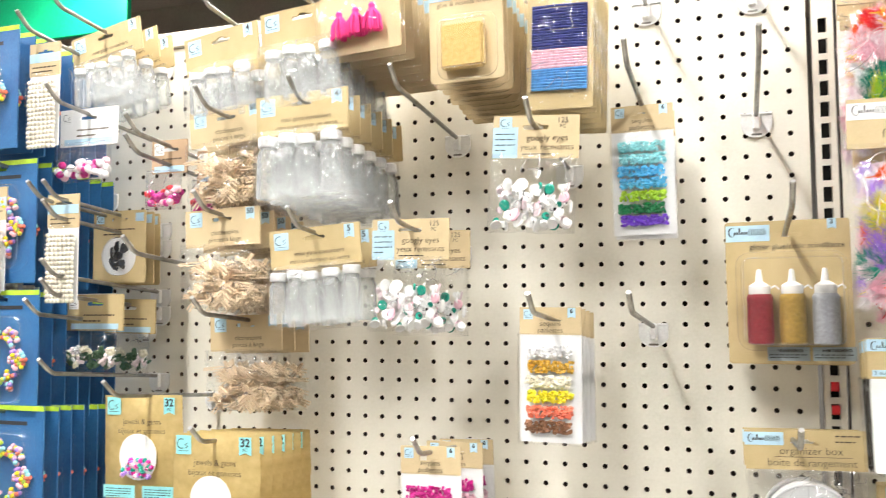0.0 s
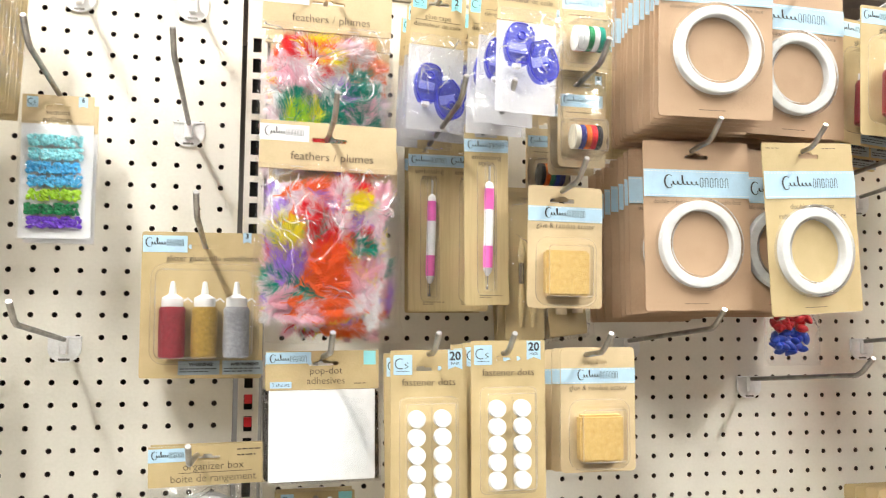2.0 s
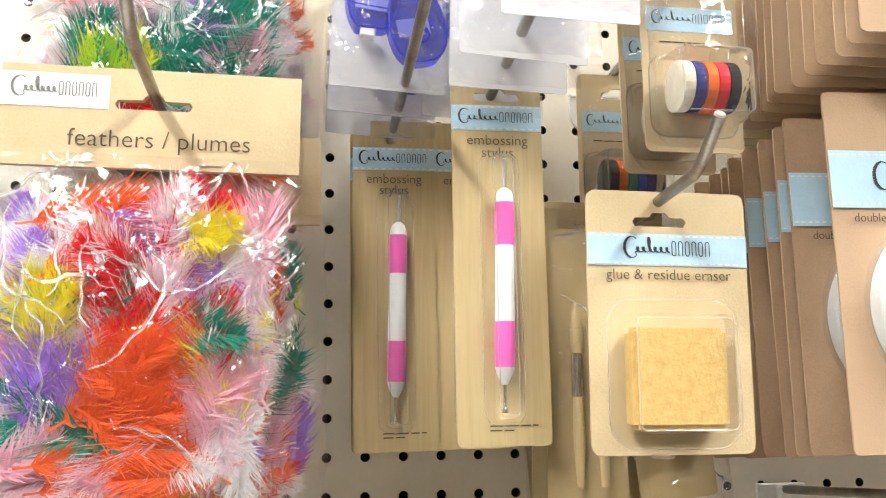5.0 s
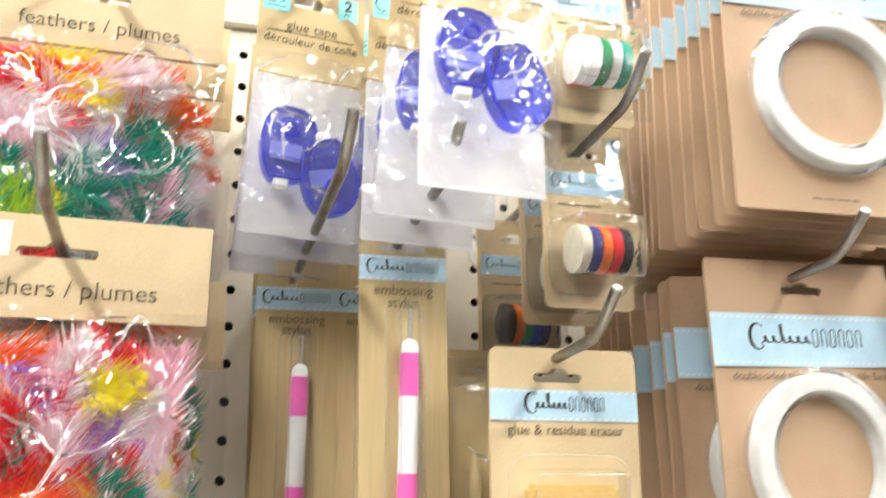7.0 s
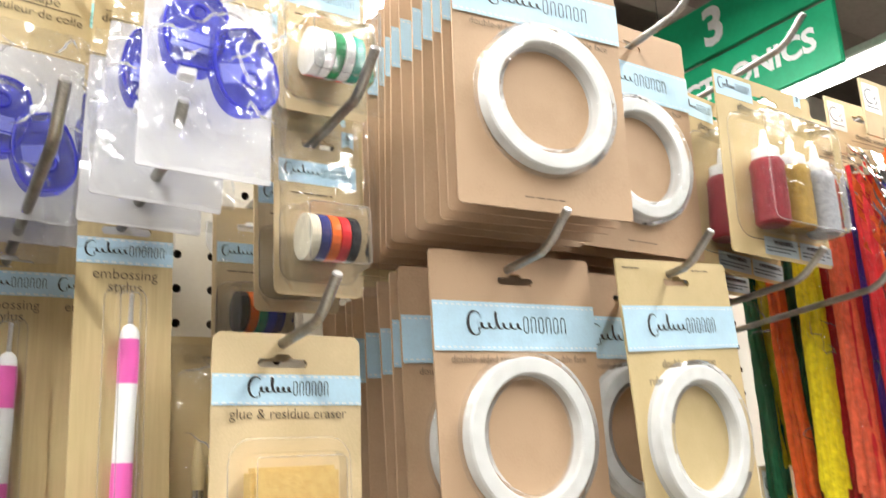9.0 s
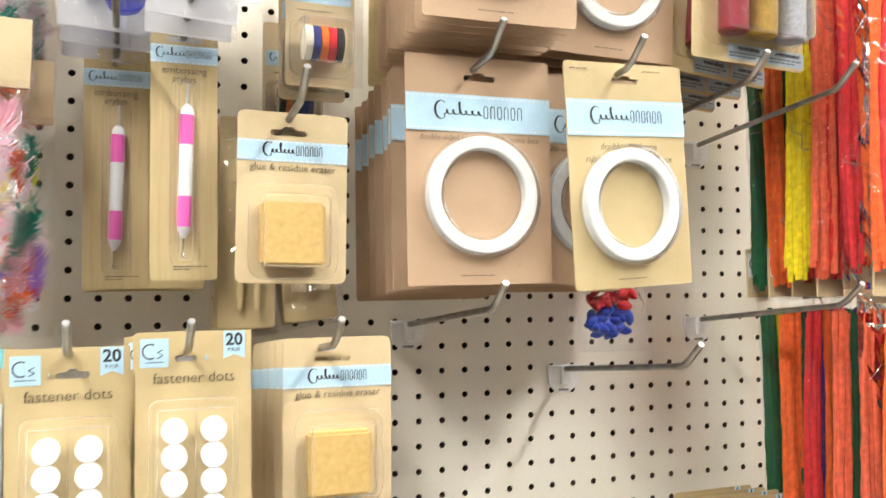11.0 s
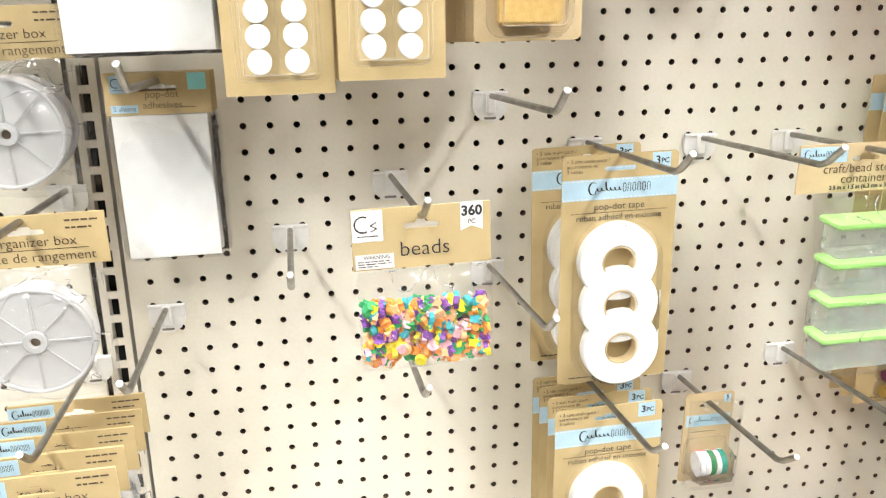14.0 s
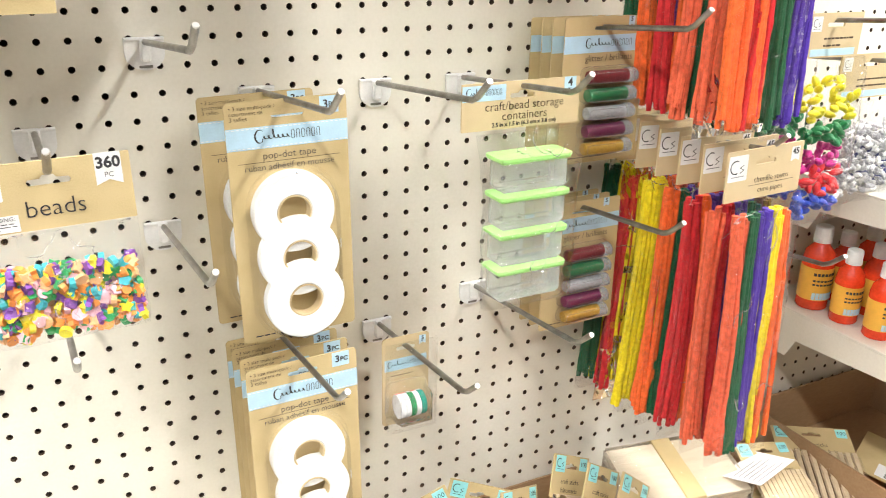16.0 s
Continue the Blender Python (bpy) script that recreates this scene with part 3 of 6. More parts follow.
# lamps: long tubes that run across the aisles
for i, x in enumerate(LAMP_X):
    lamp = thing("strip_light", "long white fluorescent strip light under the ceiling", "lamp", "strip lights", "", (x, 1.0, LAMP_Z))
    part("housing", box(-0.11, 0.11, LAMP_SOUTH - 1.05, 2.65, 0.035, 0.09, 0.01), M["white"], lamp)
    for s in (-0.07, 0.07):
        part("tube", tube_mesh([(s, LAMP_SOUTH - 1.0, 0.012), (s, 2.6, 0.012)], 0.013, 10), M["tube"], lamp, "lit white tube")
    for y in (-2.6, -1.0, 1.8):
        part("hanger", tube_mesh([(0, y, 0.09), (0, y, 0.84)], 0.004, 6), M["steel"], lamp)
    li = bpy.data.lights.new("strip_glow", "AREA")
    li.shape, li.size, li.size_y, li.energy, li.color = "RECTANGLE", 0.20, LAMP_NORTH - LAMP_SOUTH, LAMP_POWER, (1.0, 0.985, 0.95)
    ob = new("strip_glow", li)
    ob.matrix_world = pose(x, (LAMP_NORTH + LAMP_SOUTH) / 2, LAMP_Z - 0.012)

# aisle sign
sign = thing("aisle_sign", "green hanging aisle sign with white number and letters", "sign", "", "", (3.5, 1.76, 3.42))
part("number_board", box(-0.015, 0.015, -0.5, 0.5, 0.02, 0.30, 0.004), M["sign_g"], sign)
part("word_board", box(-0.015, 0.015, -0.56, 0.5, -0.30, 0.0, 0.004), M["sign_g"], sign)
for y in (-0.4, 0.4):
    part("cord", tube_mesh([(0, y, 0.3), (0, y, 0.98)], 0.003, 6), M["steel"], sign)
for txt, size, y, z in (("3", 0.27, 0.05, 0.155), ("ELECTRONICS", 0.15, 0.02, -0.15)):
    write(txt, size, sign, 0, 0, 0, M["white"], weight=size * 0.035, turn=pose(-0.018, y, z, 90, 0, -90))
sign = thing("aisle_sign", "green hanging aisle sign panel", "sign", "", "", (4.2, 1.0, 3.75))
part("board", box(-0.02, 0.02, -0.9, 0.15, -0.35, 0.45, 0.004), M["sign_g"], sign)
for k in range(4):
    part("hanging_pole", tube_mesh([(-0.05, 0.02 + 0.05 * k, -0.9), (-0.05, 0.02 + 0.05 * k, 0.65)], 0.012, 8), M["sign_g"] if k % 2 else M["white"], sign)
sign = thing("wall_sign", "plain green sign panel high over the shelving", "sign", "", "", (-4.0, 3.0, 3.6))
part("board", box(-0.9, 0.55, 0, 0.04, -0.42, 0.5, 0.005), M["sign_g"], sign)
for x in (-0.6, 0.3):
    part("cord", tube_mesh([(x, 0.02, 0.5), (x, 0.02, 0.8)], 0.003, 6), M["steel"], sign)


# ---- hooks ----
def hook_parts(root, length=0.218):
    pts = [(-0.0178, 0.0015), (0.0178, 0.0015), (0.0178, -0.013)] + [(0.0178 * math.cos(radians(a)), -0.013 - 0.0155 * math.sin(radians(a))) for a in range(15, 180, 15)] + [(-0.0178, -0.013)]
    bm = slab([pts], -0.0042, -0.0012)
    box(-0.0048, 0.0048, -0.0105, -0.004, -0.02, 0.001, 0.0018, bm)
    box(-0.0178, 0.0178, -0.0062, -0.004, -0.0012, 0.0015, 0.0006, bm)
    part("back_plate", bm, M["white"], root, "white plastic back plate")
    part("plate_notch", box(-0.006, 0.006, -0.0048, -0.004, -0.0262, -0.0238, 0.0005), M["steel"], root)
    up = 0.093
    z = lambda y: -0.003 + up * -y
    rod = [(0, -0.003, z(-0.003)), (0, -length + 0.006, z(-length + 0.006)), (0, -length, z(-length) + 0.002), (0, -length - 0.0045, z(-length) + 0.0045), (0, -length - 0.0215, z(-length) + 0.0195)]
    part("rod", tube_mesh(rod, 0.0029, 10), M["steel"], root, smooth=True)
    end = tube_mesh([(0, -length - 0.0212, z(-length) + 0.0192), (0, -length - 0.0222, z(-length) + 0.0201)], [0.0029, 0.0024], 10)
    part("rod_end", end, M["steel_end"], root)


HOOKS = {}


def hook(c, r, length=0.218):
    key = length
    m = pose(col(c), 0, 1.25 - PITCH * r)
    if key in HOOKS:
        return copy_thing(HOOKS[key], m)
    root = thing("peg_hook", "straight wire display hook with upturned end on a white plate", "hook", "pegboard hooks")
    hook_parts(root, length)
    root.matrix_basis = m
    HOOKS[key] = root
    return root


for c, r in ((-8.5, -19), (-13.5, -9), (-23.5, -19), (-13.5, -25), (-8.5, -25), (9.5, -1), (13.5, -9), (27.5, -9), (20.5, -7), (18.5, 1), (1.5, 4), (-3.5, 7), (9.5, 6), (23.5, 11),
             (-42.5, -14), (-42.5, -11), (-42.5, -6), (-37.5, -17), (-47.5, -13), (-37.5, -12), (-43.5, -9), (5.5, 8), (37.5, 10), (27.5, -17), (23.5, -17)):
    hook(c, r)

USED = set()


def hang(build, c, r, ys, dx=0.0, yaw=0.0, sway=0.0, jitter=0.7, pitch=0.0, seed=0, with_hook=True, slip=0.0, top=None):
    """Hangs one pack at each y of ys on the hook at (c, r), the first in front."""
    if with_hook and (c, r) not in USED:
        USED.add((c, r))
        hook(c, r)
    rnd = random.Random(seed + int(c * 7) + r * 31)
    first, drop = None, 0.0
    for i, y in enumerate(ys):
        m = pose(col(c) + dx + (rnd.uniform(-1, 1) * 0.002 + slip * i if i else 0), y, rod_z(r, y) - 0.0035, pitch, sway + (rnd.uniform(-1, 1) * jitter if i else 0), yaw + (rnd.uniform(-1, 1) * jitter * 1.5 if i else 0))
        if first is None:
            first = build()
            if top is not None:
                edge = max(v.co.z for o in first.children if o.name.split(".")[0] in ("card", "header", "pouch") for v in o.data.vertices)
                drop = top - edge - m.translation.z
        if top is not None:
            m.translation.z += drop
        if i == 0:
            first.matrix_basis = m
        else:
            copy_thing(first, m)
    return first


def steps(front, n, gap):
    return [front + gap * i for i in range(n)]


# ---- hanging goods ----
FRONT = -0.0013


def tape_pack(kind="kraft_b", w=0.131, h=0.191, top=0.017, label="brown card pack with a ring of white double-sided tape", lines=False):
    def build():
        p = thing("tape_pack", label, "tape pack", "double-sided tape packs")
        card(p, w, h, M[kind], top, bend=0.02)
        blue_band(p, 0, FRONT, top - 0.048, w, 0.031)
        brand(p, 0, FRONT - 0.0006, top - 0.047, w * 0.62, 0.018)
        if lines:
            write("double-sided tape", 0.0085, p, 0, FRONT - 0.0004, top - 0.073, M["ink_b"])
            write("ruban adhésif à double face", 0.0085, p, 0, FRONT - 0.0004, top - 0.084, M["ink_b"])
            bars(p, -w * 0.46, FRONT - 0.0003, top - 0.006, 0.03, 1, 0.002, seed=3)
            bars(p, w * 0.15, FRONT - 0.0003, top - 0.006, 0.035, 1, 0.002, seed=4)
        else:
            write("double-sided tape / ruban à double face", 0.0068, p, 0, FRONT - 0.0004, top - 0.069, M["ink_b"])
        cz, cx = top - (0.124 if lines else 0.117), -0.004 if lines else -0.001
        part("tape_ring", ring_mesh(0.0380, 0.049, FRONT - 0.009, FRONT, cx, cz, 56), M["coil"], p, "white ring of tape", True)
        part("blister", ring_mesh(0.0355, 0.0525, FRONT - 0.0105, FRONT - 0.0002, cx, cz, 56, 0.0022), M["blister"], p)
        bars(p, -0.02, FRONT - 0.0003, top - h + 0.008, 0.04, 1, 0.002, seed=5)
        return p
    return build


def eraser_pack():
    w, h, top = 0.086, 0.133, 0.015
    p = thing("eraser_pack", "kraft card with a tan crepe glue eraser under a clear blister", "eraser pack", "eraser packs")
    card(p, w, h, M["kraft_p"], top, 0.004, 0.005, bend=0.02)
    blue_band(p, 0.004, FRONT, top - 0.0305, w, 0.0165)
    brand(p, 0.004, FRONT - 0.0006, top - 0.030, w * 0.55, 0.013)
    write("glue & residue eraser", 0.0078, p, 0.004, FRONT - 0.0004, top - 0.0435, M["ink_b"])
    part("rubber", box(-0.0220, 0.0270, FRONT - 0.014, FRONT, top - 0.120, top - 0.071, 0.0024, seg=2), M["eraser"], p, "tan crepe rubber block", True)
    blister(p, 0.056, 0.060, 0.0165, 0.005, top - 0.093, 0.006, 0.007)
    return p


def stylus_pack():
    w, h, top = 0.051, 0.203, 0.0115
    p = thing("stylus_pack", "narrow kraft card with a pink and white embossing stylus", "stylus pack", "stylus packs")
    card(p, w, h, M["wrap_w"], top, 0, 0.003, slot=0.024)
    blue_band(p, 0, FRONT, top - 0.0245, w, 0.0145)
    brand(p, 0, FRONT - 0.0006, top - 0.0242, w * 0.84, 0.010)
    write("embossing", 0.0082, p, 0, FRONT - 0.0004, top - 0.0375, M["ink_b"])
    write("stylus", 0.0082, p, 0, FRONT - 0.0004, top - 0.0445, M["ink_b"])
    y = FRONT - 0.0065
    turn = pose(0.0005, y, top - 0.118, 0, 1.5, 0)
    pen = lambda prof, nm, mat: part(nm, lathe(prof, 14, turn), mat, p, smooth=True)
    pen([(0.0013, 0.052), (0.0012, 0.067), (0.0014, 0.068), (0.0006, 0.069)], "needle", M["steel_end"])
    pen([(0.0052, 0.044), (0.0048, 0.048), (0.0036, 0.0505), (0.0018, 0.052)], "upper_collar", M["white"])
    pen([(0.0054, 0.0205), (0.0056, 0.034), (0.0053, 0.044)], "upper_grip", M["pink"])
    pen([(0.0054, -0.020), (0.0052, 0.0), (0.0054, 0.0205)], "barrel", M["white"])
    pen([(0.0053, -0.044), (0.0056, -0.032), (0.0054, -0.020)], "lower_grip", M["pink"])
    pen([(0.0015, -0.053), (0.0044, -0.0475), (0.0053, -0.044)], "lower_collar", M["white"])
    pen([(0.0016, -0.0675), (0.0017, -0.066), (0.0008, -0.0645), (0.0009, -0.053)], "ball_tip", M["chrome"])
    blister(p, 0.0165, 0.143, 0.0125, 0.0005, top - 0.118, 0.005, 0.003)
    bars(p, -0.008, FRONT - 0.0003, top - h + 0.011, 0.026, 2, 0.0024, seed=6)
    return p


def dot_pack():
    w, h, top = 0.0785, 0.164, 0.0175
    p = thing("fastener_dot_pack", "kraft card with ten white fastener dots under a clear blister", "fastener pack", "fastener dot packs")
    card(p, w, h, M["kraft"], top, 0, 0.0006, slot=0.024)
    badge(p, -w / 2 + 0.0125, FRONT, top - 0.0145, 0.019)
    count_flag(p, "20", "PAIR", w / 2 - 0.012, FRONT, top - 0.0095, 0.015)
    write("fastener dots", 0.0105, p, 0, FRONT - 0.0004, top - 0.0325, M["ink_b"])
    for i in range(5):
        for s in (-1, 1):
            b = part("dot", lathe([(0.0084, 0), (0.0087, 0.0008), (0.0087, 0.008), (0.0080, 0.0088)], 20, pose(s * 0.0132 - 0.0005, FRONT, top - 0.0685 - i * 0.0178, 90, 0, 0)), M["foam"], p, "white foam dot", False)
    blister(p, 0.0555, 0.101, 0.0125, 0, top - 0.1005, 0.004, 0.0025)
    part("blister_rib", box(-0.0007, 0.0007, FRONT - 0.0135, FRONT - 0.0128, top - 0.148, top - 0.055, 0), M["blister"], p)
    return p


def popdot_pack(w, h, hd, badge_left, n=7):
    def build():
        top = 0.012
        p = thing("adhesive_pack", "white foam adhesive sheets below a kraft header", "adhesive pack", "pop-dot adhesive packs")
        card(p, w, hd, M["kraft"], top, 0, 0.0006, 0.003, 0.03, "header")
        f = -0.0031
        if badge_left:
            badge(p, -w / 2 + 0.012, f, top - 0.009, 0.014)
            part("count_label", box(w / 2 - 0.018, w / 2 - 0.003, f - 0.0002, f, top - 0.015, top - 0.001), M["aqua"], p)
        else:
            part("brand_label", box(-w / 2, -w / 2 + 0.046, f - 0.0002, f, top - 0.013, top - 0.001), M["band"], p)
            brand(p, -w / 2 + 0.023, f - 0.0006, top - 0.008, 0.038, 0.010)
            part("count_label", box(w / 2 - 0.016, w / 2 - 0.003, f - 0.0002, f, top - 0.015, top - 0.0005), M["aqua"], p)
        part("sheet_label", box(-w / 2 + 0.004, -w / 2 + 0.026, f - 0.0002, f, top - hd + 0.002, top - hd + 0.0085), M["band"], p)
        write("2 sheets", 0.0055, p, -w / 2 + 0.015, f - 0.0004, top - hd + 0.0052, M["ink"])
        write("pop-dot", 0.0105 if w > 0.1 else 0.0085, p, 0.003, f - 0.0004, top - hd * 0.52, M["ink_b"])
        write("adhesives", 0.0105 if w > 0.1 else 0.0085, p, 0.003, f - 0.0004, top - hd * 0.78, M["ink_b"])
        bars(p, w / 2 - 0.026, f - 0.0003, top - hd + 0.006, 0.022, 1, 0.002, seed=8)
        part("foam_sheet", box(-w / 2 + 0.003, w / 2 - 0.004, -0.0030, -0.0004, top - h + 0.003, top - hd - 0.0005, 0.0005), M["foam"], p, "white foam sheet")
        part("film_sleeve", pillow(w + 0.006, top - hd + 0.002, top - h, 0.0042, 5, 12, 14, rumple=0.0007), M["film"], p)
        return p
    return build


FEATHER_MESH = {}


def feather_mesh(seed):
    """A soft feather: a quill with many thin curved barbs."""
    if seed in FEATHER_MESH:
        return FEATHER_MESH[seed]
    rnd = random.Random(seed)
    verts, faces = [], []
    L, W, curl = 0.058, 0.024 + 0.008 * rnd.random(), rnd.uniform(-0.25, 0.25)
    spine = lambda t: Vector((curl * 0.03 * t * t, -0.002 * math.sin(3 * t), L * t))
    for s in (-1, 1):
        for i in range(200):
            t = i / 200
            a = spine(t)
            bend = rnd.uniform(-0.25, 0.55)
            reach = W * math.sin(math.pi * min(1, 0.12 + t * 0.86)) ** 0.7 * rnd.uniform(0.5, 1.15)
            ang = radians(rnd.uniform(20, 50) * (1 - 0.45 * t))
            d = Vector((s * math.sin(ang), rnd.uniform(-0.35, 0.15), math.cos(ang)))
            mid = a + d * reach * 0.55 + Vector((s * bend * 0.004, 0, -0.0025 * bend))
            tip = a + d * reach + Vector((rnd.uniform(-1, 1) * 0.003, rnd.uniform(-1, 0.3) * 0.002, rnd.uniform(-0.003, 0.002)))
            wd = rnd.uniform(0.0003, 0.0008)
            b = len(verts)
            verts += [a - Vector((0, 0, wd)), a + Vector((0, 0, wd)), mid + Vector((0, 0, wd)), mid - Vector((0, 0, wd)), tip]
            faces += [(b, b + 1, b + 2, b + 3), (b + 3, b + 2, b + 4)]
    b = len(verts)
    for t in (0, 0.5, 1):
        a = spine(t) if t else spine(0) - Vector((0, 0, 0.008))
        verts += [a + Vector((-0.0006, -0.0003, 0)), a + Vector((0.0006, -0.0003, 0))]
    faces += [(b, b + 1, b + 3, b + 2), (b + 2, b + 3, b + 5, b + 4)]
    me = bpy.data.meshes.new("feather")
    me.from_pydata([tuple(v) for v in verts], [], faces)
    me.update()
    FEATHER_MESH[seed] = me
    return me


def feather_pack(zones, seed, header=True):
    """zones: (colour, x, z, turn) from the bag's middle and top, in parts of its width and depth."""
    def build():
        w, top, hd, h = 0.142, 0.017, 0.050, 0.214
        p = thing("feather_pack", "clear bag of bright mixed feathers under a pale kraft header", "feather pack", "feather packs")
        card(p, w, hd, M["kraft_p"], top, 0, 0.0006, 0.004, 0.034, "header")
        part("brand_label", box(-w / 2, -w / 2 + 0.05, -0.0043, -0.0041, top - 0.021, top - 0.004), M["paper"], p)
        brand(p, -w / 2 + 0.025, -0.0048, top - 0.012, 0.04, 0.012, M["grey_ink"])
        write("feathers / plumes", 0.0125, p, 0.004, -0.0044, top - 0.036, M["ink_b"])
        for x in (-0.032, 0.028):
            part("staple", box(x - 0.006, x + 0.006, -0.0046, -0.004, top - hd + 0.0025, top - hd + 0.0031), M["steel_end"], p)
        rnd = random.Random(seed)
        bag = h - hd
        # a bed of colour behind, then the feathers that show
        cols = ["rose", "violet", "teal", "yellow", "red", "orange", "white", "rose", "white", "palepink", "palepink"]
        for i in range(150):
            c = rnd.choice(cols)
            zones_bed.append((c, rnd.uniform(-0.5, 0.5), rnd.uniform(-0.02, 1.02), rnd.uniform(-180, 180), -0.004))
        many = [(c, max(-0.4, min(0.4, u)) + rnd.uniform(-1, 1) * 0.06, v + rnd.uniform(-1, 1) * 0.06, turn + rnd.uniform(-35, 35), -0.009 - 0.0002 * i - 0.0012 * k) for k in range(3) for i, (c, u, v, turn) in enumerate(zones)]
        many += [("palepink" if k % 2 else "white", rnd.uniform(-0.5, 0.5), rnd.random(), rnd.uniform(-180, 180), -0.013) for k in range(46)]
        for k, (c, u, v, turn, y) in enumerate(zones_bed + many):
            x, z = 0.0, 0.0
            me = feather_mesh(rnd.randrange(9))
            ob = finish("feather", me, plume("rose"), p)
            ob.material_slots[0].link = "OBJECT"
            ob.material_slots[0].material = plume(c)
            s = rnd.uniform(0.95, 1.25) * (1.0 if k < len(zones_bed) else 1.3)
            long, sn, cs = 0.0185 * s, abs(math.sin(radians(turn))), abs(math.cos(radians(turn)))
            x = max(-0.5, min(0.5, u)) * (w - 0.010 - 2 * (long * sn * 0.95 + 0.006 * cs))
            z = top - hd - 0.004 - (long * cs + 0.012 * sn) - max(0, min(1, v)) * (bag - 0.007 - 2 * (long * cs + 0.010 * sn))
            m = pose(x, y, z, rnd.uniform(-12, 12), turn, rnd.uniform(-15, 15)) @ Matrix.Scale(s * 0.62, 4) @ pose(0, 0, -0.026)
            ob.matrix_local = m
        zones_bed.clear()
        part("film_bag", pillow(w + 0.004, top - hd + 0.003, top - h, 0.034, seed, 34, 40, 1.01, rumple=0.0034), M["film_f"], p, "", True)
        creases(p, w, top - hd + 0.003, top - h, 0.035, seed * 7, 12, 0.10)
        return p
    zones_bed = []
    return build


def header_card(p, w, hd, mat="kraft", top=0.012, thick=0.0022):
    card(p, w, hd, M[mat], top, 0, 0.0006, thick, 0.026, "header")
    return -thick - 0.0001


def googly_pack():
    w, top, hd, h = 0.095, 0.012, 0.047, 0.130
    p = thing("googly_eye_pack", "clear bag of mixed googly eyes under a kraft header", "googly eye pack", "googly eye packs")
    f = header_card(p, w, hd, "kraft_p")
    part("warning_label", box(-w / 2, -w / 2 + 0.028, f - 0.0002, f, top - hd, top - 0.013), M["band"], p)
    badge(p, -w / 2 + 0.014, f - 0.0002, top - 0.009, 0.014)
    bars(p, -w / 2 + 0.003, f - 0.0004, top - hd + 0.027, 0.022, 4, 0.006, M["ink"], 0.001, 2)
    write("125", 0.0085, p, w / 2 - 0.018, f - 0.0004, top - 0.006, M["ink"])
    write("PC", 0.0055, p, w / 2 - 0.018, f - 0.0004, top - 0.0125, M["ink"])
    write("googly eyes", 0.0098, p, 0.013, f - 0.0004, top - 0.025, M["ink_b"])
    write("yeux remuants", 0.0098, p, 0.013, f - 0.0004, top - 0.035, M["ink_b"])
    bars(p, -0.014, f - 0.0003, top - hd + 0.005, 0.055, 1, 0.002, M["ink"], 0.0012, 3)
    rnd = random.Random(4)
    shells = {r: (to_mesh("eye", lathe([(r, 0), (r, 0.0012), (r * 0.75, 0.0026)], 12)), to_mesh("pupil", lathe([(r * 0.5, 0.0022), (r * 0.45, 0.0030)], 8))) for r in (0.0036, 0.0045, 0.006, 0.0075)}
    for i in range(110):
        r = rnd.choice((0.0036, 0.0045, 0.006, 0.0075))
        x, z, y = rnd.uniform(-0.040, 0.040), top - h + 0.008 + 0.045 * rnd.random() ** 1.3, -0.003 - rnd.random() * 0.013
        eye = finish("eye", shells[r][0], M["white"], p)
        eye.matrix_local = pose(x, y, z, 90 + rnd.uniform(-45, 45), rnd.uniform(-40, 40), rnd.uniform(0, 360))
        if rnd.random() < 0.2:
            eye.material_slots[0].link = "OBJECT"
            eye.material_slots[0].material = tint(rnd.choice(("rose", "palepink", "teal", "palepink")), "gloss")
        if rnd.random() < 0.25:
            a = rnd.uniform(0, 6.28)
            pupil = finish("pupil", shells[r][1], tint("black", "gloss"), eye)
            pupil.location = (r * 0.25 * math.cos(a), r * 0.25 * math.sin(a), 0)
    part("film_bag", pillow(w, top - hd + 0.003, top - h, 0.024, 6, 16, 18, 1.0, rumple=0.004), M["film"], p)
    creases(p, w, top - hd + 0.003, top - h, 0.024, 48, 7, 0.04, 0.0008)
    return p


def clothespin_pack():
    w, top, hd, h = 0.108, 0.012, 0.047, 0.124
    p = thing("clothespin_pack", "clear bag of tiny wooden clothespins under a kraft header", "clothespin pack", "clothespin packs")
    f = header_card(p, w, hd, "kraft_p")
    badge(p, -w / 2 + 0.016, f, top - 0.012, 0.018)
    count_flag(p, "50", "", w / 2 - 0.013, f, top - 0.008, 0.012)
    write("clothespins", 0.009, p, 0.004, f - 0.0004, top - 0.030, M["ink_b"])
    write("pinces à linge", 0.009, p, 0.004, f - 0.0004, top - 0.039, M["ink_b"])
    rnd = random.Random(9)
    pin = bmesh.new()
    for sx in (-1, 1):
        q = box(-0.0007, 0.0007, -0.0015, 0.0015, -0.0125, 0.0125)
        for v in q.verts:
            v.co.x += sx * (0.0009 if v.co.z > 0 else 0.0019)
        merge(pin, q)
    box(-0.0022, 0.0022, -0.0018, 0.0018, 0.0015, 0.0032, 0, pin)
    pin = to_mesh("clothespin", pin)
    for i in range(95):
        x, z, y = rnd.uniform(-0.043, 0.043), top - h + 0.008 + 0.048 * rnd.random() ** 1.2, -0.003 - rnd.random() * 0.014
        ob = finish("clothespin", pin, M["pin_wood"], p)
        ob.matrix_local = pose(x, y, z, rnd.uniform(-25, 25), rnd.choice((-1, 1)) * rnd.uniform(35, 100), rnd.uniform(-60, 60)) @ Matrix.Scale(1.1, 4)
    part("film_bag", pillow(w, top - hd + 0.003, top - h, 0.026, 7, 16, 18, 1.0, rumple=0.004), M["film"], p)
    creases(p, w, top - hd + 0.003, top - h, 0.026, 47, 7, 0.04, 0.0008)
    return p


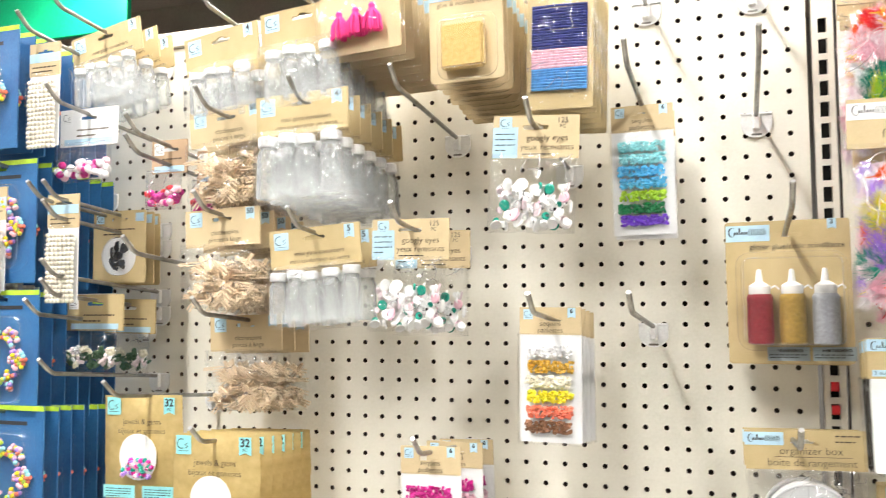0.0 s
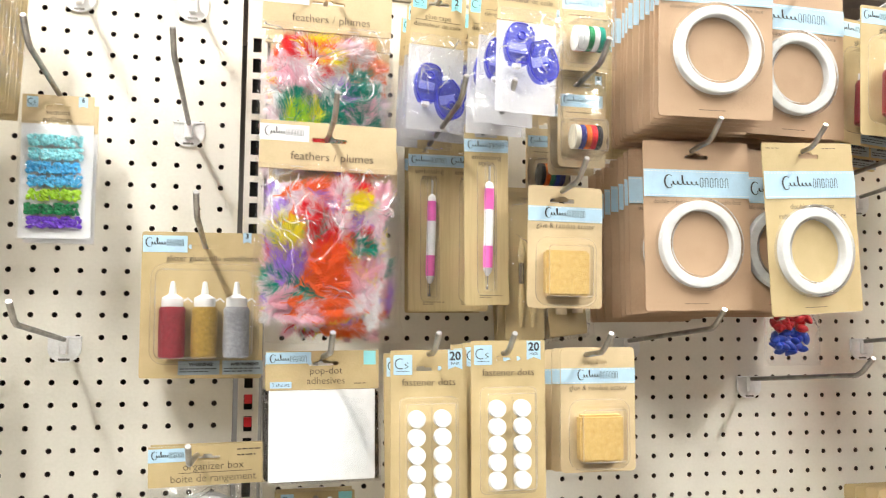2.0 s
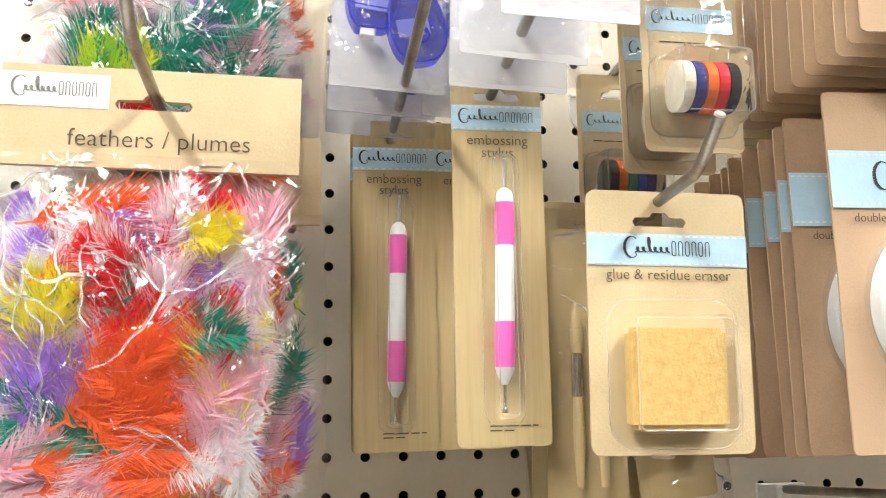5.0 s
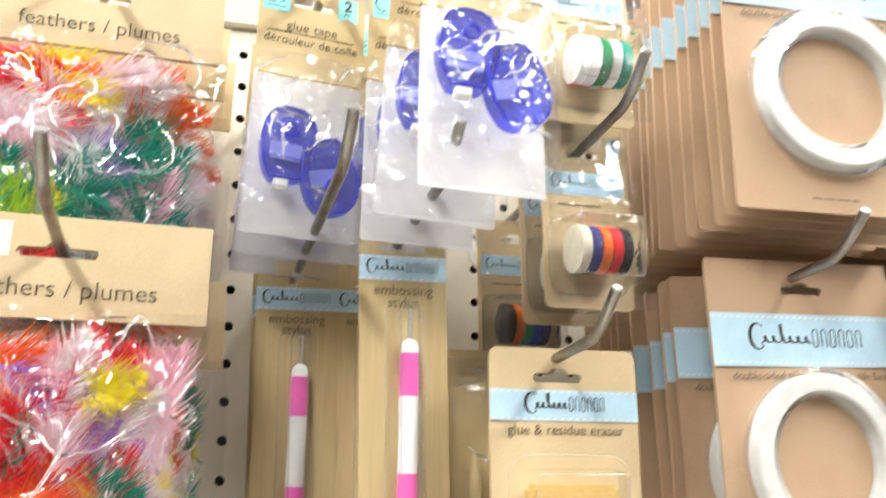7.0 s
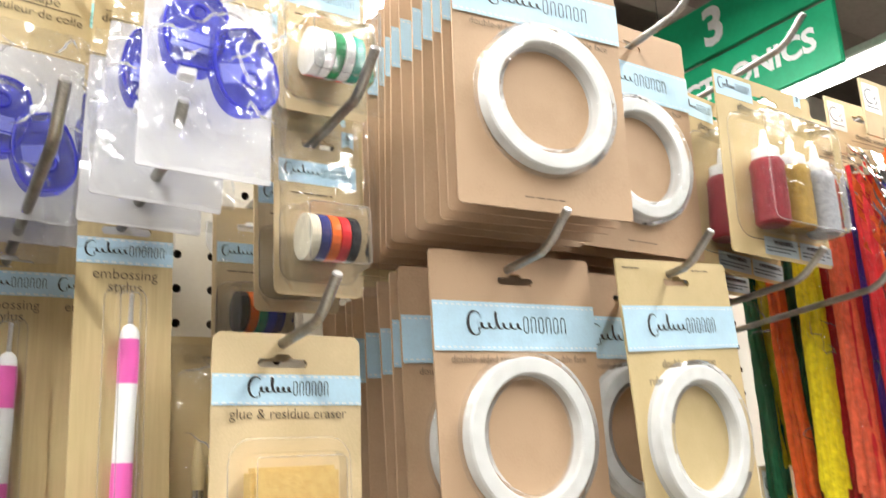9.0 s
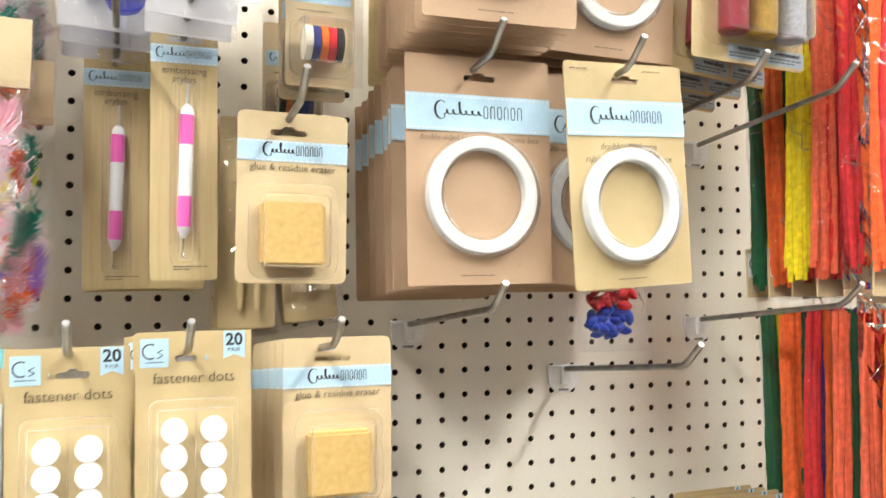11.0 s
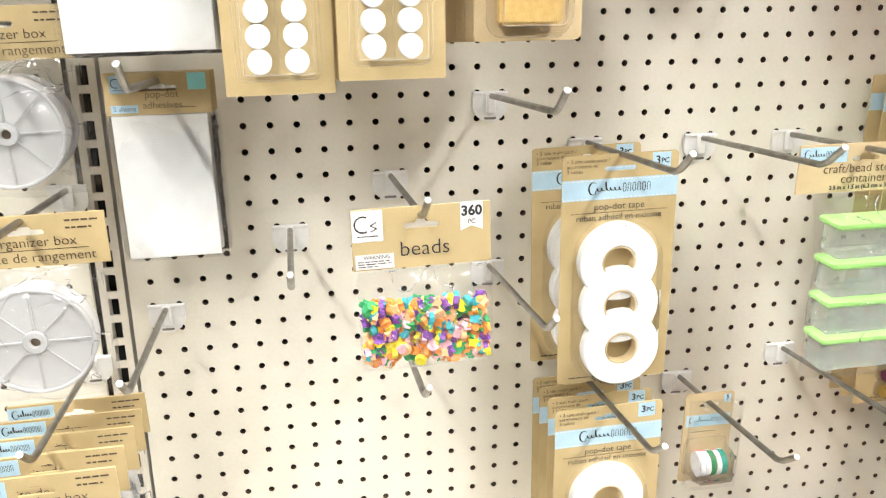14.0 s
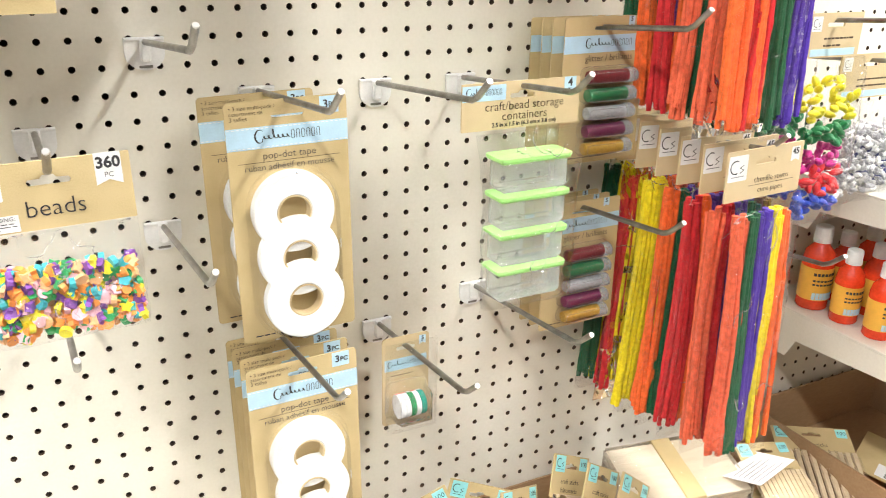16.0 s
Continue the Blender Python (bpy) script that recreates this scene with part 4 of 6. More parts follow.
def bottle_pack(n, rows, w=0.122, tall=0.05, rad=0.0105, text=True):
    def build():
        top, hd = 0.012, 0.048
        h = hd + 0.012 + tall
        p = thing("bottle_pack", "small glass bottles with silver caps below kraft header", "bottle pack", "mini bottle packs")
        f = header_card(p, w, hd, "kraft")
        badge(p, -w / 2 + 0.016, f, top - 0.014, 0.020)
        count_flag(p, str(n), "PC", w / 2 - 0.014, f, top - 0.009, 0.013)
        if text:
            write("mini glass containers", 0.008, p, 0.006, f - 0.0004, top - 0.031, M["ink_b"])
            write("mini contenants en verre", 0.008, p, 0.006, f - 0.0004, top - 0.040, M["ink_b"])
        g, cap = None, None
        for i in range(n):
            x = (i - (n - 1) / 2) * rad * 2.12
            z0 = top - h + 0.006 + 0.002 * math.sin(i * 2.1)
            m = pose(x, -0.012, z0, 3 * math.sin(i * 3.3), 4 * math.sin(i * 1.7 + 1), 0)
            if g is None:
                g = to_mesh("bottle", lathe([(rad * 0.9, 0), (rad, 0.002), (rad, tall * 0.70), (rad * 0.78, tall * 0.80), (rad * 0.72, tall * 0.86)], 16), True)
                cap = to_mesh("cap", lathe([(rad * 0.88, tall * 0.85), (rad * 0.92, tall * 0.87), (rad * 0.92, tall), (rad * 0.8, tall * 1.02)], 18))
            b = finish("bottle", g, M["glass"], p, "clear glass bottle")
            b.matrix_local = m
            k = finish("cap", cap, M["silver_cap"], b, "silver screw cap")
        part("film_bag", pillow(w * 0.98, top - hd + 0.003, top - h, 0.030, 8 + n, 16, 16, 1.0, rumple=0.003), M["film_h"], p)
        creases(p, w * 0.98, top - hd + 0.003, top - h, 0.030, 20 + n, 7, 0.04, 0.0008)
        return p
    return build


M["silver_cap"] = mottled("brushed_silver", (0.62, 0.62, 0.62), (0.85, 0.85, 0.85), 60, 0.35, 0.35, 0.1, 400)


def sequin_pack(colours):
    def build():
        w, top, hd, h = 0.071, 0.0125, 0.031, 0.152
        p = thing("sequin_pack", "white card of coloured sequin strips under a kraft header", "sequin pack", "sequin packs")
        part("backing_card", slab([rounded(w, h - hd + 0.002, 0.0008, 0, top - hd - (h - hd) / 2 + 0.001, 1)], -0.001, 0), M["paper"], p)
        card(p, w, hd, M["kraft_p"], top, 0, 0.0006, 0.0016, 0.024, "header")
        f = -0.0017
        badge(p, -w / 2 + 0.010, f, top - 0.008, 0.011)
        count_flag(p, "6", "", w / 2 - 0.011, f, top - 0.006, 0.009)
        write("sequins", 0.0082, p, 0, f - 0.0004, top - 0.0185, M["ink_b"])
        write("paillettes", 0.0082, p, 0, f - 0.0004, top - 0.0262, M["ink_b"])
        rnd = random.Random(len(colours) + ord(colours[0][0]))
        z = top - hd - 0.012
        hh = (h - hd - 0.02) / len(colours)
        for k, c in enumerate(colours):
            bm = bmesh.new()
            for i in range(170):
                x, zz = rnd.uniform(-0.027, 0.025) + 0.0015 * math.sin(k * 2.3), z - hh * (k + 0.06 + rnd.random() * 0.74)
                m = pose(x, -0.0035 - 0.003 * rnd.random(), zz, 90 + rnd.uniform(-50, 50), rnd.uniform(-50, 50), 0)
                lathe([(0.0021, 0), (0.0019, 0.0004)], 6, m, bm)
            part("sequin_strip", bm, tint(c, "foil"), p)
        part("film_sleeve", pillow(w + 0.004, top - hd + 0.002, top - h - 0.002, 0.010, 11, 12, 18, rumple=0.0008), M["film"], p)
        return p
    return build


def glitter_glue_pack():
    w, h, top = 0.128, 0.157, 0.0145
    p = thing("glitter_glue_pack", "kraft card with red, gold and silver glitter glue bottles", "glue pack", "glitter glue packs")
    card(p, w, h, M["kraft"], top, 0.0, 0.003, slot=0.03)
    part("brand_label", box(-w / 2 + 0.001, -w / 2 + 0.047, FRONT - 0.0002, FRONT, top - 0.022, top - 0.004), M["band"], p)
    brand(p, -w / 2 + 0.024, FRONT - 0.0006, top - 0.012, 0.040, 0.012)
    count_flag(p, "3", "", w / 2 - 0.018, FRONT, top - 0.005, 0.009)
    write("glitter glue/colle scintillante", 0.0088, p, 0.010, FRONT - 0.0004, top - 0.0285, M["ink"])
    for k, c in enumerate(("gluered", "gluegold", "gluesilver")):
        x = -0.030 + 0.033 * k
        m = pose(x, FRONT - 0.015, top - 0.135)
        b = part("glue_bottle", lathe([(0.0115, 0), (0.0135, 0.002), (0.0138, 0.02), (0.0132, 0.046), (0.0138, 0.050), (0.012, 0.054)], 20, m), tint(c, "glitter"), p, c[4:] + " glitter glue in a clear bottle", True)
        part("cap", lathe([(0.0108, 0.054), (0.0112, 0.055), (0.0110, 0.063), (0.0070, 0.0655), (0.0042, 0.067), (0.0024, 0.080), (0.0012, 0.081)], 16, m), M["white"], b, "white nozzle cap", True)
        part("cap_strap", tube_mesh([(x + 0.011, FRONT - 0.015, top - 0.075), (x + 0.016, FRONT - 0.016, top - 0.072), (x + 0.020, FRONT - 0.015, top - 0.076)], 0.0011, 6), M["white"], b)
    blister(p, 0.104, 0.098, 0.030, 0.003, top - 0.0885, 0.010, 0.005)
    for x0 in (-0.024, 0.022):
        part("warning_label", box(x0, x0 + 0.043, FRONT - 0.0002, FRONT, top - h + 0.003, top - h + 0.018), M["grey_print"], p)
        write("WARNING:" if x0 < 0 else "AVERTISSEMENT:", 0.005 if x0 < 0 else 0.004, p, x0 + 0.024, FRONT - 0.0004, top - h + 0.014, M["ink"], weight=0.0002)
        bars(p, x0 + 0.002, FRONT - 0.0003, top - h + 0.010, 0.038, 2, 0.003, M["ink"], 0.001, 4)
    return p


M["grey_print"] = plain("grey_blue_print", (0.36, 0.44, 0.48), 0.5)


def star_mesh(kind, m, bm):
    n = {"star": 10, "flower": 12, "heart": 10, "round": 10}[kind]
    pts = []
    for i in range(n):
        a = 2 * math.pi * i / n
        r = {"star": (0.0055, 0.0032)[i % 2], "flower": 0.0045 + 0.0008 * math.cos(5 * a), "heart": 0.0046 * (1 - 0.28 * math.sin(a)), "round": 0.0042}[kind]
        pts.append((r * math.cos(a), r * math.sin(a)))
    lo = [bm.verts.new(m @ Vector((x, y, -0.002))) for x, y in pts]
    hi = [bm.verts.new(m @ Vector((x, y, 0.002))) for x, y in pts]
    bm.faces.new(hi)
    bm.faces.new(lo[::-1])
    for i in range(n):
        j = (i + 1) % n
        bm.faces.new((lo[i], lo[j], hi[j], hi[i]))


def bead_pack():
    w, top, hd, h = 0.109, 0.014, 0.049, 0.130
    p = thing("bead_pack", "clear bag of bright star and heart beads under a kraft header", "bead pack")
    f = header_card(p, w, hd, "kraft", top)
    badge(p, -w / 2 + 0.0125, f, top - 0.013, 0.024, M["white"])
    count_flag(p, "360", "PC", w / 2 - 0.015, f, top - 0.010, 0.018, M["white"])
    write("beads", 0.0175, p, 0.002, f - 0.0004, top - 0.034, M["ink"])
    part("warning_label", box(-w / 2 + 0.002, -w / 2 + 0.032, f - 0.0002, f, top - hd + 0.001, top - hd + 0.013), M["paper"], p)
    write("WARNING:", 0.0042, p, -w / 2 + 0.019, f - 0.0004, top - hd + 0.0105, M["ink"])
    bars(p, -w / 2 + 0.004, f - 0.0004, top - hd + 0.0075, 0.026, 3, 0.002, M["ink"], 0.0006, 4)
    rnd = random.Random(21)
    for c in ("beadorange", "yellow", "beadgreen", "beadpurple", "rose", "beadteal", "beadorange", "peach"):
        bm = bmesh.new()
        for i in range(62):
            x = rnd.uniform(-0.048, 0.048)
            z = top - h + 0.006 + 0.049 * rnd.random()
            m = pose(x, -0.003 - 0.013 * rnd.random(), z, 90 + rnd.uniform(-28, 28), rnd.uniform(-28, 28), rnd.uniform(0, 360))
            star_mesh(rnd.choice(("star", "star", "flower", "heart", "round")), m, bm)
        part("bead_cluster", bm, tint(c, "plain"), p, c.replace("bead", "") + " plastic beads")
    part("film_bag", pillow(w * 0.97, top - hd + 0.003, top - h, 0.026, 31, 18, 18, 1.0, rumple=0.003), M["film"], p)
    creases(p, w * 0.97, top - hd + 0.003, top - h, 0.026, 44, 8, 0.04, 0.0007)
    return p


def poptape_pack():
    w, h, top = 0.113, 0.232, 0.0125
    p = thing("foam_tape_pack", "kraft card with three overlapping rolls of white foam tape", "tape pack", "foam tape packs")
    card(p, w, h, M["kraft"], top, 0, 0.004, slot=0.028)
    for i, txt in enumerate(("• 3 size multi-pack /", "assortment de", "3 tailles")):
        write(txt, 0.0052, p, -w / 2 + 0.004, FRONT - 0.0004, top - 0.0055 - 0.0048 * i, M["ink_b"], "LEFT")
    part("count_label", box(w / 2 - 0.026, w / 2 - 0.008, FRONT - 0.0002, FRONT, top - 0.0165, top - 0.001), M["band"], p)
    write("3", 0.0105, p, w / 2 - 0.0205, FRONT - 0.0004, top - 0.0085, M["ink"], weight=0.0002)
    write("PC", 0.0068, p, w / 2 - 0.0135, FRONT - 0.0004, top - 0.0092, M["ink"], weight=0.0001)
    part("rule", box(-w * 0.42, w * 0.42, FRONT - 0.0004, FRONT - 0.0002, top - 0.0557, top - 0.0553), M["ink_b"], p)
    blue_band(p, 0, FRONT, top - 0.033, w, 0.020)
    brand(p, 0, FRONT - 0.0006, top - 0.0325, 0.062, 0.014)
    write("pop-dot tape", 0.0095, p, 0, FRONT - 0.0004, top - 0.050, M["ink"])
    write("ruban adhésif en mousse", 0.0085, p, 0, FRONT - 0.0004, top - 0.0605, M["ink"])
    for k in range(3):
        part("tape_roll", ring_mesh(0.0165, 0.0385, FRONT - 0.012 - 0.003 * k, FRONT - 0.003 * k, -0.002 + 0.002 * k, top - 0.103 - 0.0435 * k, 44), M["foam"], p, "white foam tape roll", False)
        part("roll_core", ring_mesh(0.0148, 0.0165, FRONT - 0.0115 - 0.003 * k, FRONT - 0.003 * k, -0.002 + 0.002 * k, top - 0.103 - 0.0435 * k, 32, 0.0003), M["kraft_p"], p)
    bm = bmesh.new()
    rings = []
    for grow, y in ((0.003, FRONT - 0.0002), (0, FRONT - 0.0005), (-0.001, FRONT - 0.015), (-0.003, FRONT - 0.0195)):
        rings.append([bm.verts.new((x, y, z)) for x, z in rounded(0.083 + 2 * grow, 0.170 + 2 * grow, 0.040, 0, top - 0.1465, 8)])
    for a, b in zip(rings, rings[1:]):
        for i in range(len(a)):
            bm.faces.new((a[i], a[(i + 1) % len(a)], b[(i + 1) % len(a)], b[i]))
    part("blister", bm, M["blister"], p)
    bars(p, -0.045, FRONT - 0.0003, top - h + 0.006, 0.085, 1, 0.002, M["ink"], 0.0012, 6)
    return p


def washi_pack(stripes):
    def build():
        w, h, top = 0.056, 0.108, 0.0135
        p = thing("washi_tape_pack", "kraft card with a row of narrow patterned tape rolls", "tape pack", "patterned tape packs")
        card(p, w, h, M["kraft_p"], top, 0, 0.004, slot=0.02)
        count_flag(p, "5", "PC", w / 2 - 0.008, FRONT, top - 0.008, 0.008)
        blue_band(p, 0, FRONT, top - 0.033, w * 0.9, 0.014, False)
        brand(p, 0, FRONT - 0.0006, top - 0.0325, w * 0.78, 0.009)
        bars(p, -0.018, FRONT - 0.0003, top - 0.046, 0.036, 1, 0.002, M["ink_b"], 0.0008, 5)
        n, wd = len(stripes), 0.031 / len(stripes)
        for k, c in enumerate(stripes):
            m = pose(-0.017 + wd * k, FRONT - 0.0145, top - 0.077, 0, 90, 0)
            part("tape_roll", lathe([(0.0105, 0), (0.0135, 0.0002), (0.0137, wd * 0.5), (0.0135, wd * 0.93), (0.0105, wd * 0.95)], 22, m), tint(c, "gloss") if c != "foil_white" else M["paper"], p, c + " tape roll", False)
            if c in ("white", "green", "lime", "teal"):
                bm = bmesh.new()
                for i in range(9):
                    a = radians(200 + i * 18)
                    q = box(0.0008, wd - 0.001, -0.001, 0.001, 0.0136, 0.0139)
                    merge(bm, q, pose(-0.017 + wd * k, FRONT - 0.0145, top - 0.077) @ Matrix.Rotation(-a + math.pi, 4, "X"))
                part("pattern", bm, tint("red" if c == "white" else "white", "plain"), p)
        blister(p, 0.044, 0.040, 0.030, 0, top - 0.077, 0.006, 0.003)
        part("film_sleeve", pillow(w + 0.006, top + 0.001, top - h - 0.002, 0.034, 93, 8, 12, rumple=0.0012), M["film"], p)
        return p
    return build


def container_pack():
    w, top, hd, h = 0.135, 0.013, 0.046, 0.228
    p = thing("container_pack", "clear craft boxes with lime lids hanging in film", "container pack")
    f = header_card(p, w, hd, "kraft_p", top)
    part("brand_label", box(-w / 2, -w / 2 + 0.048, f - 0.0002, f, top - 0.017, top - 0.002), M["band"], p)
    brand(p, -w / 2 + 0.024, f - 0.0006, top - 0.009, 0.040, 0.010)
    count_flag(p, "4", "PC", w / 2 - 0.012, f, top - 0.008, 0.014)
    write("craft/bead storage", 0.0125, p, 0.003, f - 0.0004, top - 0.0235, M["ink_b"])
    write("containers", 0.0125, p, 0.003, f - 0.0004, top - 0.0335, M["ink_b"])
    write("2.5 in x 1.5 in (6.3 cm x 3.8 cm)", 0.0058, p, 0.003, f - 0.0004, top - 0.0415, M["ink"], weight=0.0001)
    for k in range(4):
        z1 = top - hd - 0.024 - k * 0.0385
        bm = box(-0.038, 0.038, -0.034, -0.004, z1 - 0.033, z1, 0.004, seg=2)
        b = part("box", bm, M["box"], p, "clear plastic box")
        part("lid", slab([rounded(0.083, 0.034, 0.005, 0, 0, 3)], -0.0014, 0.0014), M["lime"], b, "lime green lid")
        lid = b.children[0]
        lid.matrix_local = pose(0, -0.019, z1 + 0.001, 90, 0, 0)
        part("lid_rim", box(-0.039, 0.039, -0.035, -0.003, z1 - 0.0030, z1 - 0.001, 0.0005), M["lime"], b)
    part("film_bag", pillow(w * 0.96, top - hd + 0.003, top - h, 0.052, 41, 16, 22, 0.86, rumple=0.003), M["film"], p)
    creases(p, w * 0.86, top - hd + 0.003, top - h, 0.052, 45, 10, 0.06, 0.0007)
    return p


def glitter_vial_pack():
    w, h, top = 0.106, 0.157, 0.011
    p = thing("glitter_vial_pack", "kraft card with five glitter vials under clear blisters", "glitter pack", "glitter vial packs")
    card(p, w, h, M["kraft"], top, 0, 0.003, slot=0.028)
    count_flag(p, "5", "", w / 2 - 0.020, FRONT, top - 0.005, 0.008)
    blue_band(p, 0, FRONT, top - 0.028, w, 0.018, False)
    brand(p, 0.005, FRONT - 0.0006, top - 0.0275, 0.062, 0.012)
    write("glitter / brillants", 0.0098, p, 0.006, FRONT - 0.0004, top - 0.043, M["ink_b"])
    for k, c in enumerate(("maroon", "green", "silver", "plum", "gold")):
        z = top - 0.061 - 0.0195 * k
        m = pose(-0.026, FRONT - 0.009, z, 0, 90, 0)
        v = part("vial", lathe([(0.0064, 0), (0.0069, 0.001), (0.0069, 0.050)], 16, m), tint(c, "glitter"), p, c + " glitter in a clear vial", True)
        part("cap", lathe([(0.0078, 0.050), (0.0082, 0.0505), (0.0082, 0.059), (0.007, 0.061)], 16, m), M["glass"], v)
        blister(p, 0.066, 0.0165, 0.018, 0.004, z, 0.006, 0.001)
    bars(p, -0.045, FRONT - 0.0003, top - h + 0.007, 0.09, 1, 0.002, M["ink_b"], 0.0012, 7)
    return p


def chenille_pack(colours, seed, fan=1.0, single=False):
    def build():
        w, top, hd, h = 0.106, 0.014, 0.054, 0.375
        p = thing("chenille_stem_pack", "clear bag of long fuzzy chenille stems under a kraft header", "chenille pack", "chenille stem packs")
        f = header_card(p, w, hd, "kraft_p", top)
        badge(p, -w / 2 + 0.014, f, top - 0.018, 0.026, M["white"])
        count_flag(p, "45", "", w / 2 - 0.011, f, top - 0.012, 0.012, M["paper"])
        write("chenille stems", 0.0088, p, 0.010, f - 0.0004, top - 0.0335, M["ink_b"])
        part("rule", box(-0.022, 0.042, f - 0.0005, f - 0.0003, top - 0.0392, top - 0.0387), M["ink_b"], p)
        write("cure pipes", 0.0088, p, 0.010, f - 0.0004, top - 0.045, M["ink_b"])
        rnd = random.Random(seed)
        n = len(colours)
        for k, c in enumerate(colours):
            bm = bmesh.new()
            lean_x, wave = rnd.uniform(-1, 1) * 0.007, rnd.uniform(-1, 1) * 0.006
            for s in range(14):
                u = (k + rnd.random()) / n - 0.5
                x0, x1 = u * 0.090 * 0.9, u * 0.090 * fan + rnd.uniform(-1, 1) * 0.004 + lean_x
                y0, y1 = -0.004 - 0.010 * rnd.random(), -0.004 - 0.014 * rnd.random()
                z0, z1 = top - hd - 0.012 - 0.01 * rnd.random(), top - h + 0.012 + 0.02 * rnd.random()
                bow = rnd.uniform(-1, 1) * 0.004 + wave
                pts, rad = [], []
                for i in range(26):
                    t = i / 25
                    pts.append((x0 + (x1 - x0) * t + bow * math.sin(math.pi * t), y0 + (y1 - y0) * t, z0 + (z1 - z0) * t))
                    rad.append(0.0031 * (0.80 + 0.40 * rnd.random()))
                tube_mesh(pts, rad, 7, bm)
                if single:
                    part("stem", bm, tint("stem" + c, "fluff"), p, c + " fuzzy stem")
                    bm = bmesh.new()
            if single:
                bm.free()
                continue
            part("stem_bundle", bm, tint("stem" + c, "fluff"), p, c + " fuzzy stems")
        part("film_bag", pillow(w * 0.96, top - hd + 0.003, top - h, 0.026, seed, 14, 34, 0.96, rumple=0.0028), M["film"], p)
        creases(p, w * 0.96, top - hd + 0.003, top - h, 0.027, seed, 8, 0.07, 0.0008)
        return p
    return build


def jewel_pack():
    w, top, h = 0.124, 0.010, 0.136
    p = thing("jewel_pouch", "gold foil pouch of craft jewels with a round window", "jewel pack", "jewel pouches")
    bm = pillow(w, top, top - h, 0.016, 51, 18, 20, 1.0, rumple=0.002)
    part("pouch", bm, M["gold"], p, "", True)
    f = -0.0185
    badge(p, -w / 2 + 0.018, -0.012, top - 0.014, 0.022, M["aqua"])
    count_flag(p, "32", "PC", w / 2 - 0.018, -0.012, top - 0.013, 0.017, M["aqua"])
    write("jewels & gems", 0.0105, p, 0.004, -0.0162, top - 0.034, M["ink_b"])
    write("bijoux et gemmes", 0.0105, p, 0.004, -0.0172, top - 0.046, M["ink_b"])
    part("window", slab([rounded(0.058, 0.060, 0.028, 0.0, top - 0.079, 8)], f - 0.0012, f - 0.0004), M["paper"], p, "round clear window")
    rnd = random.Random(3)
    for c in ("magenta", "violet", "teal", "rose"):
        bm = bmesh.new()
        for i in range(12):
            m = pose(rnd.uniform(-0.024, 0.024), f - 0.003, top - 0.082 - 0.022 * rnd.random(), rnd.uniform(0, 90), rnd.uniform(0, 90), 0)
            lathe([(0.001, -0.003), (0.0038, 0), (0.002, 0.002)], 6, m, bm)
        part("gem_cluster", bm, tint(c, "foil"), p)
    for x in (-0.056, 0.006):
        part("warning_label", box(x, x + 0.05, f - 0.0005, f - 0.0002, top - h + 0.004, top - h + 0.020), M["aqua"], p)
        bars(p, x + 0.004, f - 0.0006, top - h + 0.016, 0.04, 4, 0.0032, M["ink"], 0.001, 8)
    return p


def blob_pack(name, label, cat, w, hd, h, mat, colours, size, shape, seed, n=26, depth=0.02, film="film", header_print=True, rows=None, group="", spread=0.42):
    """A film bag of small loose pieces under a card header."""
    def build():
        top = 0.012
        p = thing(name, label, cat, group)
        f = header_card(p, w, hd, mat, top)
        if header_print:
            badge(p, -w / 2 + 0.012, f, top - 0.012, 0.016, M["white"])
            bars(p, -w * 0.2, f - 0.0003, top - hd * 0.55, w * 0.55, 2, 0.008, M["ink_b"], 0.002, 3)
            part("warning_label", box(-w * 0.42, w * 0.42, f - 0.0002, f, top - hd + 0.002, top - hd + 0.010), M["band"], p)
        rnd = random.Random(seed)
        single = to_mesh("bead", lathe([(size * 0.3, -size * 1.5), (size * 0.75, -size * 0.8), (size * 0.9, 0), (size * 0.75, size * 0.8), (size * 0.3, size * 1.5)], 9), True) if shape == "oval" and n < 40 else None
        for k, c in enumerate(colours):
            bm = bmesh.new()
            lo, hi = rows[k] if rows else (0.05, 0.75)
            for i in range(n):
                x, z = rnd.uniform(-spread, spread) * w, top - h + (h - hd) * rnd.uniform(lo, hi) + size
                m = pose(x, -0.004 - depth * 0.6 * rnd.random(), z, rnd.uniform(0, 180), rnd.uniform(0, 180), rnd.uniform(0, 180))
                if single:
                    ob = finish("bead", single, tint(c, "plain"), p)
                    ob.material_slots[0].link = "OBJECT"
                    ob.material_slots[0].material = tint(c, "plain")
                    ob.matrix_local = m
                elif shape == "ball":
                    q = bmesh.new()
                    bmesh.ops.create_icosphere(q, subdivisions=2, radius=size)
                    merge(bm, q, m)
                elif shape == "oval":
                    lathe([(size * 0.3, -size * 1.5), (size * 0.75, -size * 0.8), (size * 0.9, 0), (size * 0.75, size * 0.8), (size * 0.3, size * 1.5)], 8, m, bm)
                else:
                    for a in range(5):
                        lathe([(size * 0.25, 0), (size * 0.55, size * 0.25), (size * 0.3, size * 0.5)], 6, m @ pose(size * 0.5 * math.cos(a * 1.257), size * 0.5 * math.sin(a * 1.257), 0), bm)
            if single:
                bm.free()
            else:
                part("pieces", bm, tint(c, "glitter" if c == "silver" else "plain"), p, c + " pieces", shape == "ball")
        part("film_bag", pillow(w, top - hd + 0.003, top - h, depth * 1.3, seed, 14, 16, 1.0, rumple=0.003), M[film], p)
        creases(p, w, top - hd + 0.003, top - h, depth * 1.3, seed, 7, 0.05, 0.0008)
        return p
    return build


